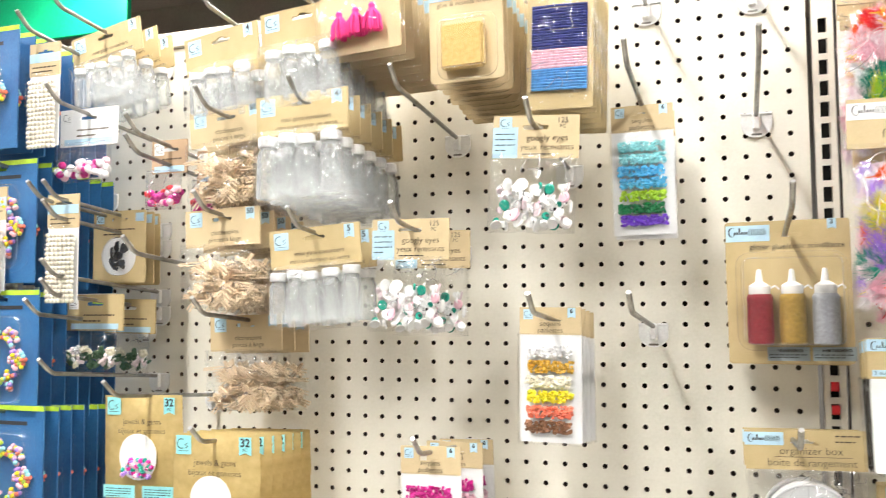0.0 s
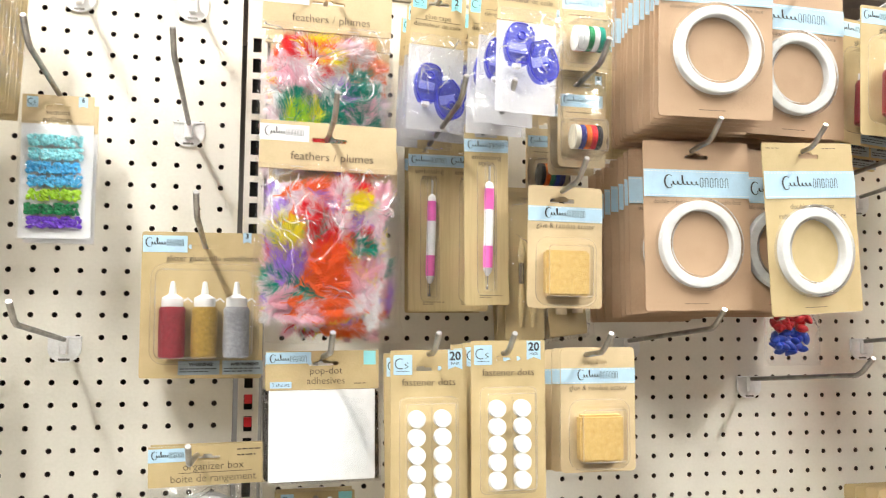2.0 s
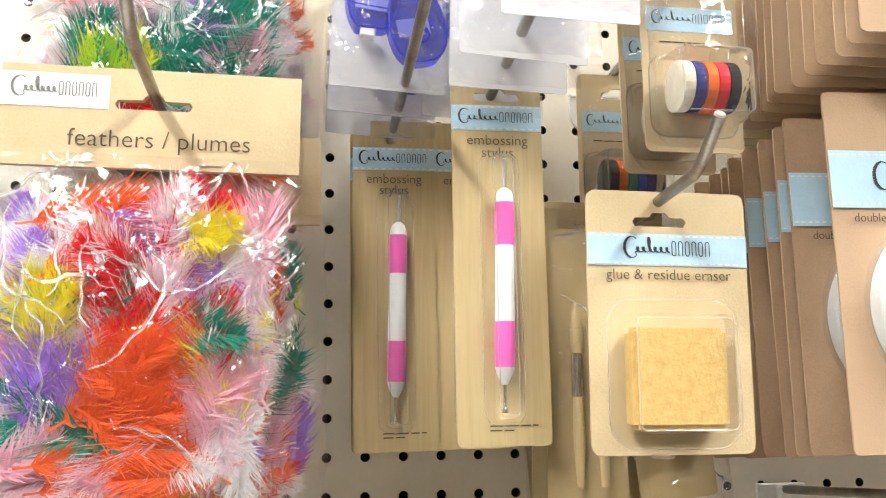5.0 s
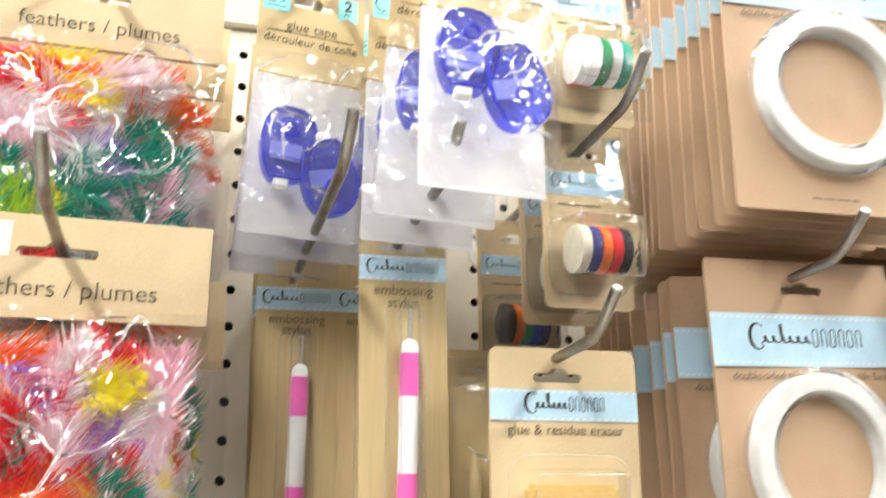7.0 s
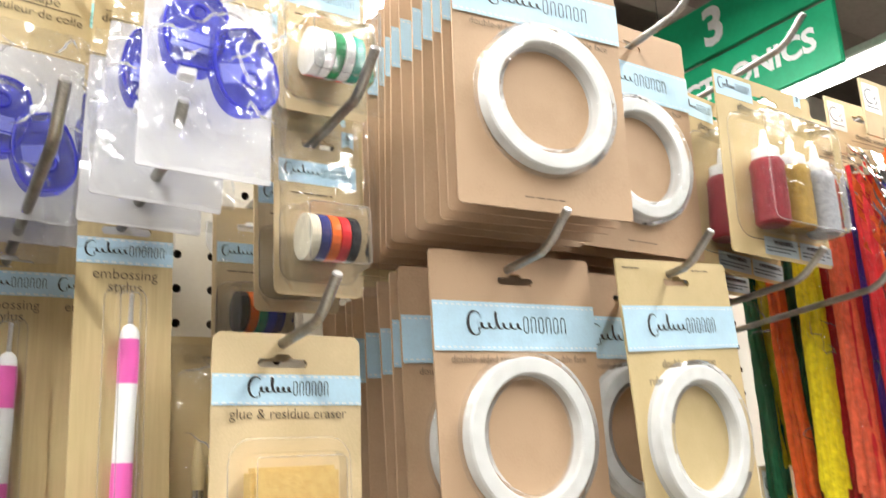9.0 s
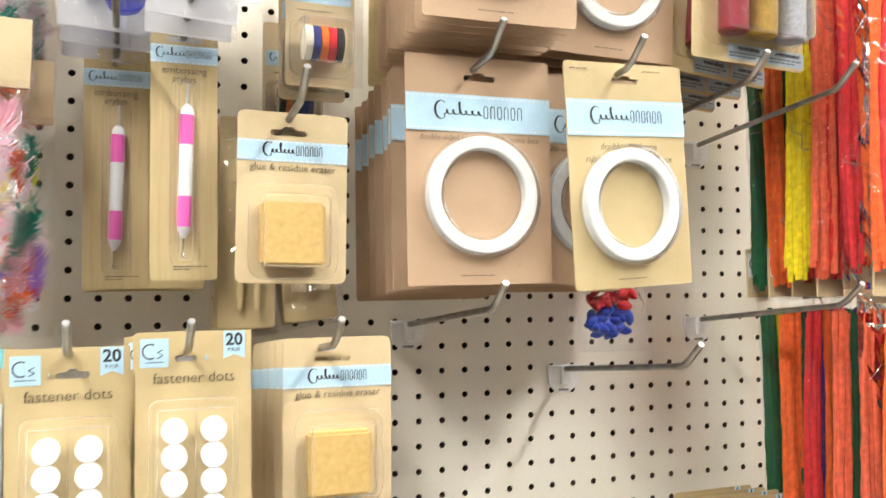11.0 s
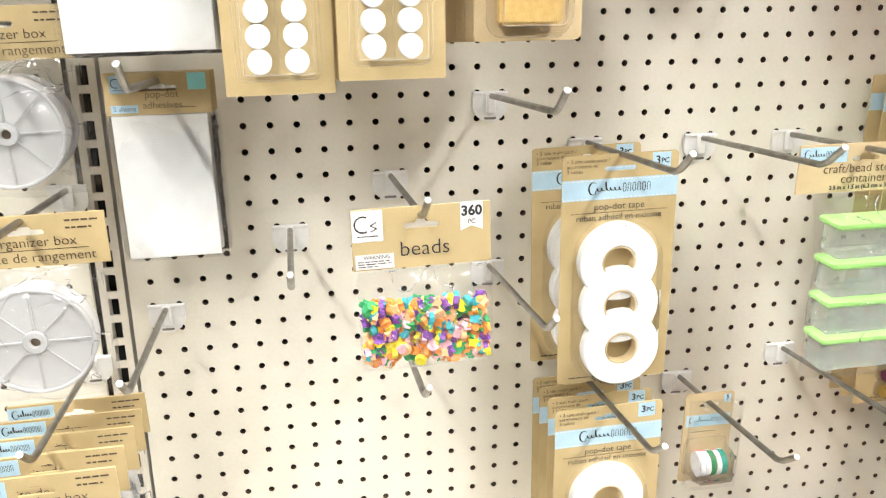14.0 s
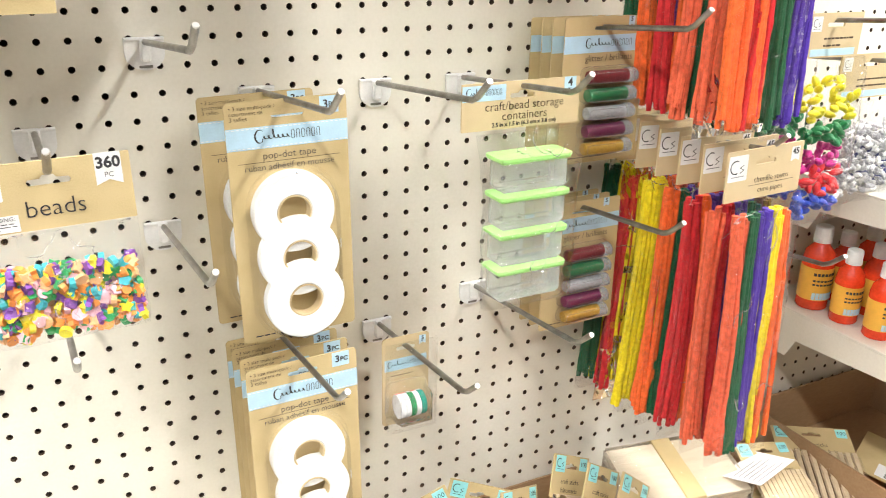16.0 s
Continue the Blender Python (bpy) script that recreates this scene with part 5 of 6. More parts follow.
def bead_card_pack(seed=5):
    """A blue card with loops of bright beads."""
    def build():
        w, h, top = 0.135, 0.168, 0.012
        p = thing("bead_craft_pack", "blue printed card with bright beads in a clear bubble", "bead pack", "blue bead packs")
        card(p, w, h, M["blue_card"], top, 0, 0.002, 0.0016)
        part("tab", box(-w / 2, w / 2, -0.0019, -0.0017, top - 0.007, top - 0.0005), tint("lime", "plain"), p, "lime printed strip")
        part("title_bar", box(-0.045, 0.04, -0.0020, -0.0017, top - 0.026, top - 0.021), M["ink"], p)
        rnd = random.Random(seed)
        for c in ("rose", "lime", "violet", "coral", "yellow", "rose", "aqua"):
            bm = bmesh.new()
            for i in range(26):
                a, b, r = 2 * math.pi * rnd.randrange(7) / 7, rnd.uniform(0, 6.28), 0.0125 * rnd.random() ** 0.5
                q = bmesh.new()
                bmesh.ops.create_icosphere(q, subdivisions=2, radius=0.0033)
                merge(bm, q, pose(0.006 + 0.033 * math.cos(a) + r * math.cos(b), -0.005 - 0.006 * rnd.random(), top - 0.092 + 0.036 * math.sin(a) + r * math.sin(b)))
            part("bead_cluster", bm, tint(c, "gloss"), p, c + " round beads", True)
        blister(p, 0.105, 0.118, 0.014, 0, top - 0.092, 0.02, 0.003)
        return p
    return build


def pearl_pack():
    w, top, hd, h = 0.052, 0.012, 0.045, 0.145
    p = thing("pearl_pack", "strings of white pearl beads in film under a kraft header", "pearl pack", "pearl packs")
    f = header_card(p, w, hd, "kraft_p", top)
    part("label_band", box(-w / 2, w / 2, f - 0.0002, f, top - 0.026, top - 0.014), M["band"], p)
    bars(p, -w * 0.4, f - 0.0004, top - 0.032, w * 0.8, 2, 0.006, M["ink_b"], 0.002, 3)
    part("backing_card", box(-w / 2 + 0.001, w / 2 - 0.001, -0.0012, -0.0002, top - h + 0.004, top - hd), M["paper"], p)
    for k in range(7):
        bm = bmesh.new()
        for i in range(15):
            q = bmesh.new()
            bmesh.ops.create_icosphere(q, subdivisions=2, radius=0.0034)
            merge(bm, q, pose(-0.0201 + 0.0067 * k, -0.007 + 0.001 * math.sin(i + k), top - hd - 0.010 - 0.0062 * i))
        part("pearl_string", bm, M["pearl"], p, "", True)
    part("film_bag", pillow(w, top - hd + 0.003, top - h, 0.018, 61, 10, 16, 1.0, rumple=0.002), M["film"], p)
    return p


M["pearl"] = mottled("cream_pearl", (0.72, 0.66, 0.55), (0.85, 0.80, 0.70), 60, 0.18, 0.0, 0.02, 200)


def rose_pack():
    w, top, h = 0.092, 0.012, 0.104
    p = thing("paper_rose_pack", "kraft card with dark paper roses in a round window", "rose pack", "paper rose packs")
    card(p, w, h, M["kraft"], top)
    badge(p, -w / 2 + 0.012, FRONT, top - 0.011, 0.014)
    part("count_label", box(w / 2 - 0.018, w / 2 - 0.004, FRONT - 0.0002, FRONT, top - 0.016, top - 0.004), M["band"], p)
    bars(p, -0.028, FRONT - 0.0003, top - 0.026, 0.056, 2, 0.007, M["ink_b"], 0.002, 3)
    part("window", slab([rounded(0.058, 0.054, 0.027, 0, top - 0.066, 8)], FRONT - 0.0004, FRONT), M["paper"], p)
    rnd = random.Random(2)
    for i in range(7):
        a = i * 0.9
        bm = bmesh.new()
        for k in range(9):
            r = 0.0022 + 0.0007 * k
            b = k * 2.4
            lathe([(r * 0.4, 0), (r * 0.62, 0.002), (r * 0.66, 0.0035), (r * 0.5, 0.003)], 7, pose(r * 0.7 * math.cos(b), r * 0.7 * math.sin(b), 0, 18 * math.sin(b), -18 * math.cos(b), 0), bm)
        ob = part("rose", bm, tint("black", "plain"), p, "dark paper rose")
        ob.matrix_local = pose((0.016 if i else 0) * math.cos(a), FRONT - 0.001, top - 0.066 + (0.015 if i else 0) * math.sin(a), 90, 0, i * 40)
    part("dome", ring_mesh(0.0001, 0.028, FRONT - 0.010, FRONT - 0.0002, 0, top - 0.066, 32, 0.006), M["blister"], p)
    return p


def organizer_pack():
    w, top, hd, h = 0.121, 0.013, 0.042, 0.150
    p = thing("organizer_box_pack", "round clear eight-part organizer box below kraft header", "organizer box", "organizer box packs")
    f = header_card(p, w, hd, "kraft", top)
    part("brand_label", box(-w / 2, -w / 2 + 0.04, f - 0.0002, f, top - 0.016, top - 0.002), M["band"], p)
    brand(p, -w / 2 + 0.020, f - 0.0006, top - 0.009, 0.033, 0.010)
    bars(p, w / 2 - 0.03, f - 0.0003, top - 0.005, 0.026, 2, 0.006, M["ink_b"], 0.0014, 3)
    write("organizer box", 0.0112, p, 0.006, f - 0.0004, top - 0.022, M["ink_b"])
    part("rule", box(-0.030, 0.046, f - 0.0004, f - 0.0002, top - 0.0285, top - 0.028), M["ink_b"], p)
    write("boite de rangement", 0.0112, p, 0.006, f - 0.0004, top - 0.0345, M["ink_b"])
    cz = top - hd - 0.055
    part("tray", lathe([(0.043, 0), (0.0445, 0.001), (0.0445, 0.018), (0.043, 0.0185)], 40, pose(0, -0.003, cz, 90, 0, 0)), M["cloudy"], p, "cloudy clear round tray")
    bm = bmesh.new()
    for i in range(8):
        merge(bm, box(0.009, 0.043, -0.0007, 0.0007, 0.018, 0.021), pose(0, -0.003, cz, 90, 0, 0) @ Matrix.Rotation(math.pi * i / 4, 4, "Z"))
    part("dividers", bm, M["cloudy2"], p)
    part("rim", ring_mesh(0.042, 0.045, -0.0245, -0.020, 0, cz, 48, 0.0008), M["cloudy2"], p)
    part("lid", ring_mesh(0.0095, 0.042, -0.0225, -0.0217, 0, cz, 48, 0.0002), M["cloudy"], p)
    part("hub", ring_mesh(0.004, 0.0095, -0.026, -0.020, 0, cz, 24, 0.0008), M["cloudy2"], p)
    part("hub_hole", lathe([(0.0038, 0.0), (0.0038, 0.0005)], 14, pose(0, -0.0225, cz, 90, 0, 0)), M["ink_b"], p)
    part("film_bag", pillow(w * 0.97, top - hd + 0.003, top - h, 0.034, 71, 18, 18, 1.0, rumple=0.0035), M["film"], p)
    creases(p, w * 0.97, top - hd + 0.003, top - h, 0.034, 46, 12, 0.05, 0.0007)
    return p


M["cloudy"] = clear("cloudy_tray", (0.94, 0.95, 0.95), 0.15, 1.5, 0.1, 40, 0.5)
M["cloudy2"] = clear("cloudy_edges", (0.92, 0.92, 0.92), 0.12, 1.5, 0.1, 40, 0.42)


def glue_tape_pack(low=0.0):
    return lambda: glue_tape_parts(low)


def glue_tape_parts(low):
    w, top, h = 0.068, 0.010, 0.160
    p = thing("glue_tape_pack", "two blue glue tape rollers in a clear white-backed bag", "glue tape pack", "glue tape packs")
    part("header", slab([rounded(w * 0.94, 0.058, 0.0006, 0, top - 0.030, 1), euro_slot(0.022)], -0.0012, 0), M["kraft"], p)
    part("backing", slab([rounded(w * 0.94, h - 0.064, 0.001, 0, top - 0.060 - (h - 0.064) / 2, 1)], -0.0006, 0), M["milky"], p)
    badge(p, -w / 2 + 0.012, FRONT, top - 0.010, 0.016, M["aqua"])
    count_flag(p, "2", "PC", w / 2 - 0.013, FRONT, top - 0.009, 0.012, M["aqua"])
    write("glue tape", 0.0085, p, 0, FRONT - 0.0004, top - 0.027, M["ink_b"])
    part("rule", box(-0.026, 0.026, FRONT - 0.0004, FRONT - 0.0002, top - 0.0315, top - 0.0311), M["ink_b"], p)
    write("dérouleur de colle", 0.0075, p, 0, FRONT - 0.0004, top - 0.0365, M["ink_b"])
    for k, (x, z, turn) in enumerate(((-0.0105, -0.090, 4), (0.0125, -0.106, 166))):
        pts = []
        for i in range(28):
            a = 2 * math.pi * i / 28
            sx, sz = 0.0155 * math.copysign(abs(math.cos(a)) ** 0.7, math.cos(a)), 0.0225 * math.copysign(abs(math.sin(a)) ** 0.8, math.sin(a))
            pts.append((sx * (1.0 if sz > 0 else 1.0 - 0.14 * min(1, -sz / 0.018)), sz if sz > -0.0185 else -0.0205 + 0.08 * sx))
        bm = bmesh.new()
        rings = [[bm.verts.new((px * q, yy, pz * q)) for px, pz in pts] for q, yy in ((1.0, 0.0), (1.0, -0.0088), (0.975, -0.0105), (0.92, -0.0117), (0.84, -0.012))]
        for ra, rb in zip(rings, rings[1:]):
            for i in range(28):
                bm.faces.new((ra[i], ra[(i + 1) % 28], rb[(i + 1) % 28], rb[i]))
        bm.faces.new(rings[0][::-1])
        bm.faces.new(rings[-1])
        ob = part("roller", bm, M["blue_glass"], p, "translucent blue tape roller", True)
        ob.matrix_local = pose(x, -0.003 - 0.004 * k, top + z - low, 0, turn, 0)
        loop = [(px * 0.97, -0.0100, pz * 0.97) for px, pz in pts]
        part("roller_edge", tube_mesh(loop + loop[:1], 0.0009, 6), M["blue_rim"], ob, "deep blue moulded edge", True)
        part("reel", ring_mesh(0.0030, 0.0048, -0.0138, -0.012, 0, 0.008, 20, 0.0006), M["blue_rim"], ob)
        part("label", box(-0.009, 0.009, -0.0015, -0.0009, -0.006, 0.004, 0.0002), M["paper"], ob, "white paper label seen through the plastic")
        part("seam", box(-0.0125, 0.0125, -0.0126, -0.0120, -0.0094, -0.0086, 0.0002), M["blue_glass"], ob)
        part("nib", box(-0.005, 0.003, -0.010, -0.003, -0.0255, -0.0185, 0.001), M["white"], ob)
    part("film_bag", pillow(w, top - 0.052, top - h, 0.030, 81, 16, 22, 1.0, rumple=0.0045), M["film_h"], p)
    creases(p, w, top - 0.052, top - h, 0.031, 5 + int(low * 1000), 9, 0.05)
    return p


def floss_pack():
    w, h, top = 0.074, 0.160, 0.012
    p = thing("cord_pack", "card wound with purple, pink and blue cord in film", "cord pack", "cord packs")
    card(p, w, h, M["kraft"], top, bend=0.01)
    rnd = random.Random(6)
    z = top - 0.045
    for c, n in (("navy", 16), ("rose", 7), ("blue2", 8)):
        bm = bmesh.new()
        for i in range(n):
            tube_mesh([(-0.031, -0.003, z + 0.0004 * rnd.uniform(-1, 1)), (0, -0.0048, z + 0.0006 * rnd.uniform(-1, 1)), (0.031, -0.003, z + 0.0004 * rnd.uniform(-1, 1))], 0.0016, 6, bm)
            z -= 0.0031
        part("cord", bm, tint(c, "fluff"), p, c + " cord")
    part("film_sleeve", pillow(w + 0.006, top - 0.002, top - h - 0.002, 0.012, 91, 14, 18, rumple=0.0022), M["film"], p)
    creases(p, w, top - 0.002, top - h - 0.002, 0.012, 51, 12, 0.04, 0.0007)
    return p


PAINT["blue2"] = (0.08, 0.28, 0.60)


def tassel_pack():
    w, h, top = 0.100, 0.118, 0.012
    p = thing("tassel_pack", "pale kraft card with three hot pink tassels", "tassel pack", "tassel packs")
    card(p, w, h, M["kraft_p"], top)
    part("label_band", box(-w / 2, w / 2, FRONT - 0.0002, FRONT, top - 0.034, top - 0.018), M["band"], p)
    for k in range(3):
        bm = bmesh.new()
        rnd = random.Random(k)
        lathe([(0.002, 0.0), (0.0042, -0.003), (0.0036, -0.007), (0.0055, -0.011)], 10, None, bm)
        for i in range(60):
            a, r = rnd.uniform(0, 6.28), 0.0135 * rnd.random() ** 0.5
            tube_mesh([(0.003 * math.cos(a), 0.003 * math.sin(a), -0.007), (r * 0.8 * math.cos(a), r * 0.5 * math.sin(a), -0.016), (r * math.cos(a), r * 0.6 * math.sin(a), -0.030 - 0.004 * rnd.random())], 0.0011, 4, bm)
        ob = part("tassel", bm, M["hotpink"], p, "hot pink tassel")
        ob.matrix_local = pose(-0.022 + 0.021 * k, FRONT - 0.008, top - 0.069 + 0.002 * k, 0, 3 * (k - 1), 0)
    part("film_sleeve", pillow(w + 0.006, top - 0.002, top - h - 0.003, 0.018, 95, 14, 14, rumple=0.002), M["film"], p)
    return p


def dauber_pack():
    w, h, top = 0.046, 0.115, 0.012
    p = thing("dauber_pack", "small wooden foam daubers in a clear kraft-backed bag", "dauber pack", "dauber packs")
    card(p, w, h, M["kraft"], top)
    for k in range(2):
        m = pose(-0.010 + 0.020 * k, -0.009, top - 0.090, 0, 6, 0)
        part("handle", lathe([(0.0058, 0), (0.0064, 0.001), (0.0064, 0.020), (0.0055, 0.021)], 14, m), M["wood_p"], p, "", True)
        part("foam_tip", lathe([(0.0075, 0.021), (0.008, 0.024), (0.007, 0.034), (0.004, 0.037)], 14, m), M["foam"], p, "", True)
    part("film_bag", pillow(w + 0.006, top - 0.004, top - h - 0.004, 0.022, 98, 12, 16, rumple=0.0045), M["film"], p)
    creases(p, w, top - 0.004, top - h - 0.004, 0.022, 50, 5, 0.04, 0.0007)
    return p


def brush_pack():
    w, h, top = 0.046, 0.175, 0.012
    p = thing("brush_pack", "foam and bristle craft brushes in a clear bag", "brush pack", "brush packs")
    card(p, w, h, M["kraft"], top)
    for k in range(2):
        x = -0.006 + 0.014 * k
        m = pose(x, -0.006, top - 0.105)
        part("handle", lathe([(0.002, -0.055), (0.0034, -0.03), (0.0030, -0.006)], 10, m), M["wrap_w"], p, "", True)
        part("ferrule", lathe([(0.0031, -0.006), (0.0036, -0.004), (0.0036, 0.012), (0.0033, 0.018)], 12, m), M["chrome"], p, "", True)
        part("bristle", lathe([(0.0033, 0.018), (0.0042, 0.028), (0.002, 0.042), (0.0006, 0.046)], 10, m), M["wrap_w"], p, "", True)
    part("film_bag", pillow(w + 0.006, top - 0.006, top - h - 0.004, 0.020, 97, 12, 20, rumple=0.004), M["film"], p)
    creases(p, w, top - 0.006, top - h - 0.004, 0.020, 49, 6, 0.05, 0.0007)
    return p


# west board
hang(bottle_pack(5, 1, 0.128, 0.052), -42.5, -25, steps(-0.13, 3, 0.035), yaw=-4, sway=-9, top=1.900)
hang(bottle_pack(4, 1, 0.112, 0.050, 0.011, False), -33.5, -24, steps(-0.185, 4, 0.034), yaw=-3, sway=-7, top=1.853)
hang(bottle_pack(4, 1, 0.115, 0.062, 0.012, False), -28.5, -24, steps(-0.205, 5, 0.034), yaw=-2, sway=-4, dx=0.0, top=1.862)
hang(bottle_pack(4, 1, 0.122, 0.072, 0.0135), -28.5, -19, steps(-0.206, 6, 0.032), sway=-2, top=1.757)
hang(bottle_pack(5, 1, 0.122, 0.060, 0.0115), -28.5, -13, [-0.173, -0.13], sway=-4, top=1.600)
hang(clothespin_pack, -33.5, -19, steps(-0.172, 4, 0.036), sway=-4, top=1.757)
hang(clothespin_pack, -33.5, -14, steps(-0.178, 4, 0.036), sway=-2, top=1.627)
hang(clothespin_pack, -33.5, -9, steps(-0.115, 3, 0.036), dx=-0.005, sway=-2, top=1.493)
hang(googly_pack, -17.5, -17, [-0.19], sway=3, yaw=2, top=1.710)
hang(googly_pack, -23.5, -13, [-0.178, -0.10], sway=1, jitter=5, top=1.604)
hang(sequin_pack(["white", "gold", "cream", "yellow", "coral", "brown"]), -17.5, -9, steps(-0.133, 4, 0.024), sway=0.5, jitter=0.4, top=1.501)
hang(sequin_pack(["aqua", "aqua", "sky", "sky", "lime", "green", "purple"]), -13.5, -19, steps(-0.085, 2, 0.03), sway=-0.5, top=1.736)
hang(sequin_pack(["magenta", "rose", "magenta", "violet", "magenta", "rose"]), -22.5, -3, [-0.185, -0.10, -0.05], dx=0.0, sway=-1, top=1.347)
hang(jewel_pack, -38.5, -5, [-0.142], dx=-0.012, sway=-1.5, top=1.388)
hang(jewel_pack, -33.5, -3, steps(-0.180, 6, 0.026), sway=-1, top=1.349)
hang(rose_pack, -42.5, -15, steps(-0.095, 3, 0.016), top=1.643)
hang(pearl_pack, -47.5, -15, steps(-0.21, 3, 0.03), dx=0.012, top=1.668)
hang(pearl_pack, -43.5, -15, [-0.195], dx=0.019, top=1.655)
hang(pearl_pack, -44.5, -24, [-0.2], dx=0.012, top=1.862)
PAINT["darkgreen"] = (0.03, 0.09, 0.04)
hang(blob_pack("flower_pack", "clear bag of small flowers under a kraft header", "flower pack", 0.096, 0.05, 0.108, "kraft", ["darkgreen", "white", "cream", "darkgreen", "palepink"], 0.007, "petal", 14, 11, 0.02, rows=[(0.05, 0.45)] * 5), -42.5, -10, [-0.137, -0.07], dx=-0.003)
hang(blob_pack("pompom_pack", "clear bag of pink and white craft balls", "craft pack", 0.098, 0.052, 0.104, "paper", ["white", "rose", "magenta", "white"], 0.0055, "ball", 15, 10, 0.02, rows=[(0.05, 0.5)] * 4), -42.5, -20, [-0.159])
hang(blob_pack("pompom_pack", "clear bag of magenta balls with small header", "craft pack", 0.056, 0.045, 0.095, "kraft_b", ["magenta", "red", "magenta", "rose"], 0.005, "ball", 16, 9, 0.02, rows=[(0.05, 0.5)] * 4), -37.5, -18, [-0.15, -0.09], slip=0.03)
for c, r, front, n in ((-46.5, -24, -0.22, 8), (-46.5, -17, -0.20, 7), (-46.5, -10, -0.205, 7), (-46.0, -4, -0.205, 7)):
    hang(bead_card_pack(), c, r, steps(front, n, 0.024), dx=-0.03 if r == -24 else -0.014 if r == -17 else 0.0)
hang(eraser_pack, -20.5, -24, steps(-0.20, 9, 0.019), sway=-1, jitter=1.5, dx=-0.005, top=1.886)
hang(floss_pack, -16.5, -24, steps(-0.17, 6, 0.02), sway=1.5, dx=0.0, top=1.880)
hang(tassel_pack, -25.5, -24, steps(-0.215, 8, 0.021), sway=-3, jitter=1.5, top=1.912)
hang(glitter_glue_pack, -7.5, -13, [-0.081, -0.042], sway=-0.5, jitter=1.5, top=1.595)
hang(organizer_pack, -7.5, -4, [-0.085, -0.045], dx=0.011, sway=-1.5, top=1.367)
hang(organizer_pack, -6.5, 2, [-0.150], dx=0.002, sway=-1, top=1.215)
hang(organizer_pack, -6.5, 9, steps(-0.22, 5, 0.036), dx=0.0, sway=-1, top=1.028)

# middle board
ZONE_LOW = [("violet", -0.35, 0.35, 20), ("violet", 0.25, 0.2, -60), ("violet", 0.3, 0.36, 140), ("violet", 0.05, 0.08, 90), ("orange", -0.3, 0.06, 60), ("rose", 0.42, 0.12, -30), ("red", 0.2, 0.04, 15), ("yellow", 0.22, 0.12, 95),
            ("teal", -0.3, 0.45, -70), ("teal", -0.2, 0.42, 40), ("teal", 0.22, 0.42, 100), ("red", -0.1, 0.27, 10), ("red", 0.0, 0.32, -40), ("red", 0.05, 0.45, 0), ("red", -0.22, 0.56, 60), ("red", -0.1, 0.5, 10), ("red", 0.18, 0.55, -60), ("red", 0.3, 0.52, 20),
            ("rose", 0.36, 0.6, -20), ("rose", 0.38, 0.78, 30), ("rose", 0.3, 0.88, 0), ("yellow", 0.42, 0.68, 10), ("violet", -0.38, 0.7, 15), ("violet", -0.3, 0.8, -20), ("teal", -0.38, 0.86, -40), ("yellow", -0.43, 0.5, 5),
            ("orange", -0.1, 0.66, 70), ("orange", -0.16, 0.82, 50), ("orange", -0.02, 0.88, 100), ("orange", 0.08, 0.62, 20), ("orange", 0.02, 0.76, -30), ("orange", -0.2, 0.94, 80), ("orange", 0.2, 0.93, -70), ("rose", -0.4, 0.95, 60), ("orange", -0.08, 0.72, 15)]
ZONE_HIGH = [("red", -0.35, 0.15, 20), ("red", -0.2, 0.1, -50), ("red", -0.25, 0.25, 70), ("yellow", -0.15, 0.05, 90), ("orange", 0.1, 0.12, 60), ("orange", 0.25, 0.15, -40), ("orange", 0.35, 0.1, 20), ("violet", 0.0, 0.4, 80), ("violet", -0.1, 0.48, 50), ("rose", -0.3, 0.45, -20),
             ("rose", -0.22, 0.55, 30), ("teal", 0.25, 0.35, 10), ("teal", 0.2, 0.45, 70), ("teal", 0.35, 0.5, -20), ("teal", 0.15, 0.6, 95), ("teal", 0.3, 0.68, 60), ("teal", -0.05, 0.75, 90), ("teal", -0.4, 0.65, 10), ("yellow", -0.2, 0.75, 20), ("yellow", -0.1, 0.85, -60), ("yellow", -0.4, 0.85, 10),
             ("teal", 0.1, 0.8, 60), ("teal", 0.05, 0.62, 30), ("teal", 0.25, 0.82, -40), ("teal", 0.4, 0.62, 20), ("teal", 0.3, 0.55, 80), ("teal", -0.3, 0.72, 40), ("teal", -0.1, 0.66, -30), ("lime", -0.25, 0.82, 10), ("red", -0.35, 0.92, 60), ("orange", 0.1, 0.95, 90), ("orange", 0.35, 0.92, 70), ("rose", 0.42, 0.75, 0)]
hang(feather_pack(ZONE_LOW, 3), -2.5, -17, [-0.155], sway=0.8, top=1.706)
hang(feather_pack(ZONE_HIGH, 9), -2.5, -17, [-0.098], dx=0.011, sway=-0.6, with_hook=False, top=1.690)
hang(feather_pack(ZONE_HIGH, 4), -2.5, -24, [-0.112, -0.072, -0.036], sway=0.5, jitter=2, slip=0.006, top=1.868)
hang(stylus_pack, 2.5, -18, [-0.062, -0.042], sway=-0.6, top=1.715)
hang(stylus_pack, 4.5, -18, [-0.130, -0.06, -0.04], sway=-0.5, slip=-0.004, top=1.722)
hang(glue_tape_pack(0.016), 2.5, -24, steps(-0.13, 3, 0.034), yaw=4, sway=2, dx=-0.005, top=1.866)
hang(glue_tape_pack(-0.002), 5.5, -24, [-0.225, -0.185, -0.15, -0.11], dx=-0.008, sway=2, pitch=-3, jitter=3, slip=-0.006, top=1.866)
hang(washi_pack(["white", "white", "green", "white", "teal"]), 8.5, -24, steps(-0.185, 3, 0.034), dx=-0.006, top=1.883)
hang(washi_pack(["cream", "navy", "orange", "red", "black"]), 8.5, -20, [-0.160, -0.125], dx=0.001, top=1.781)
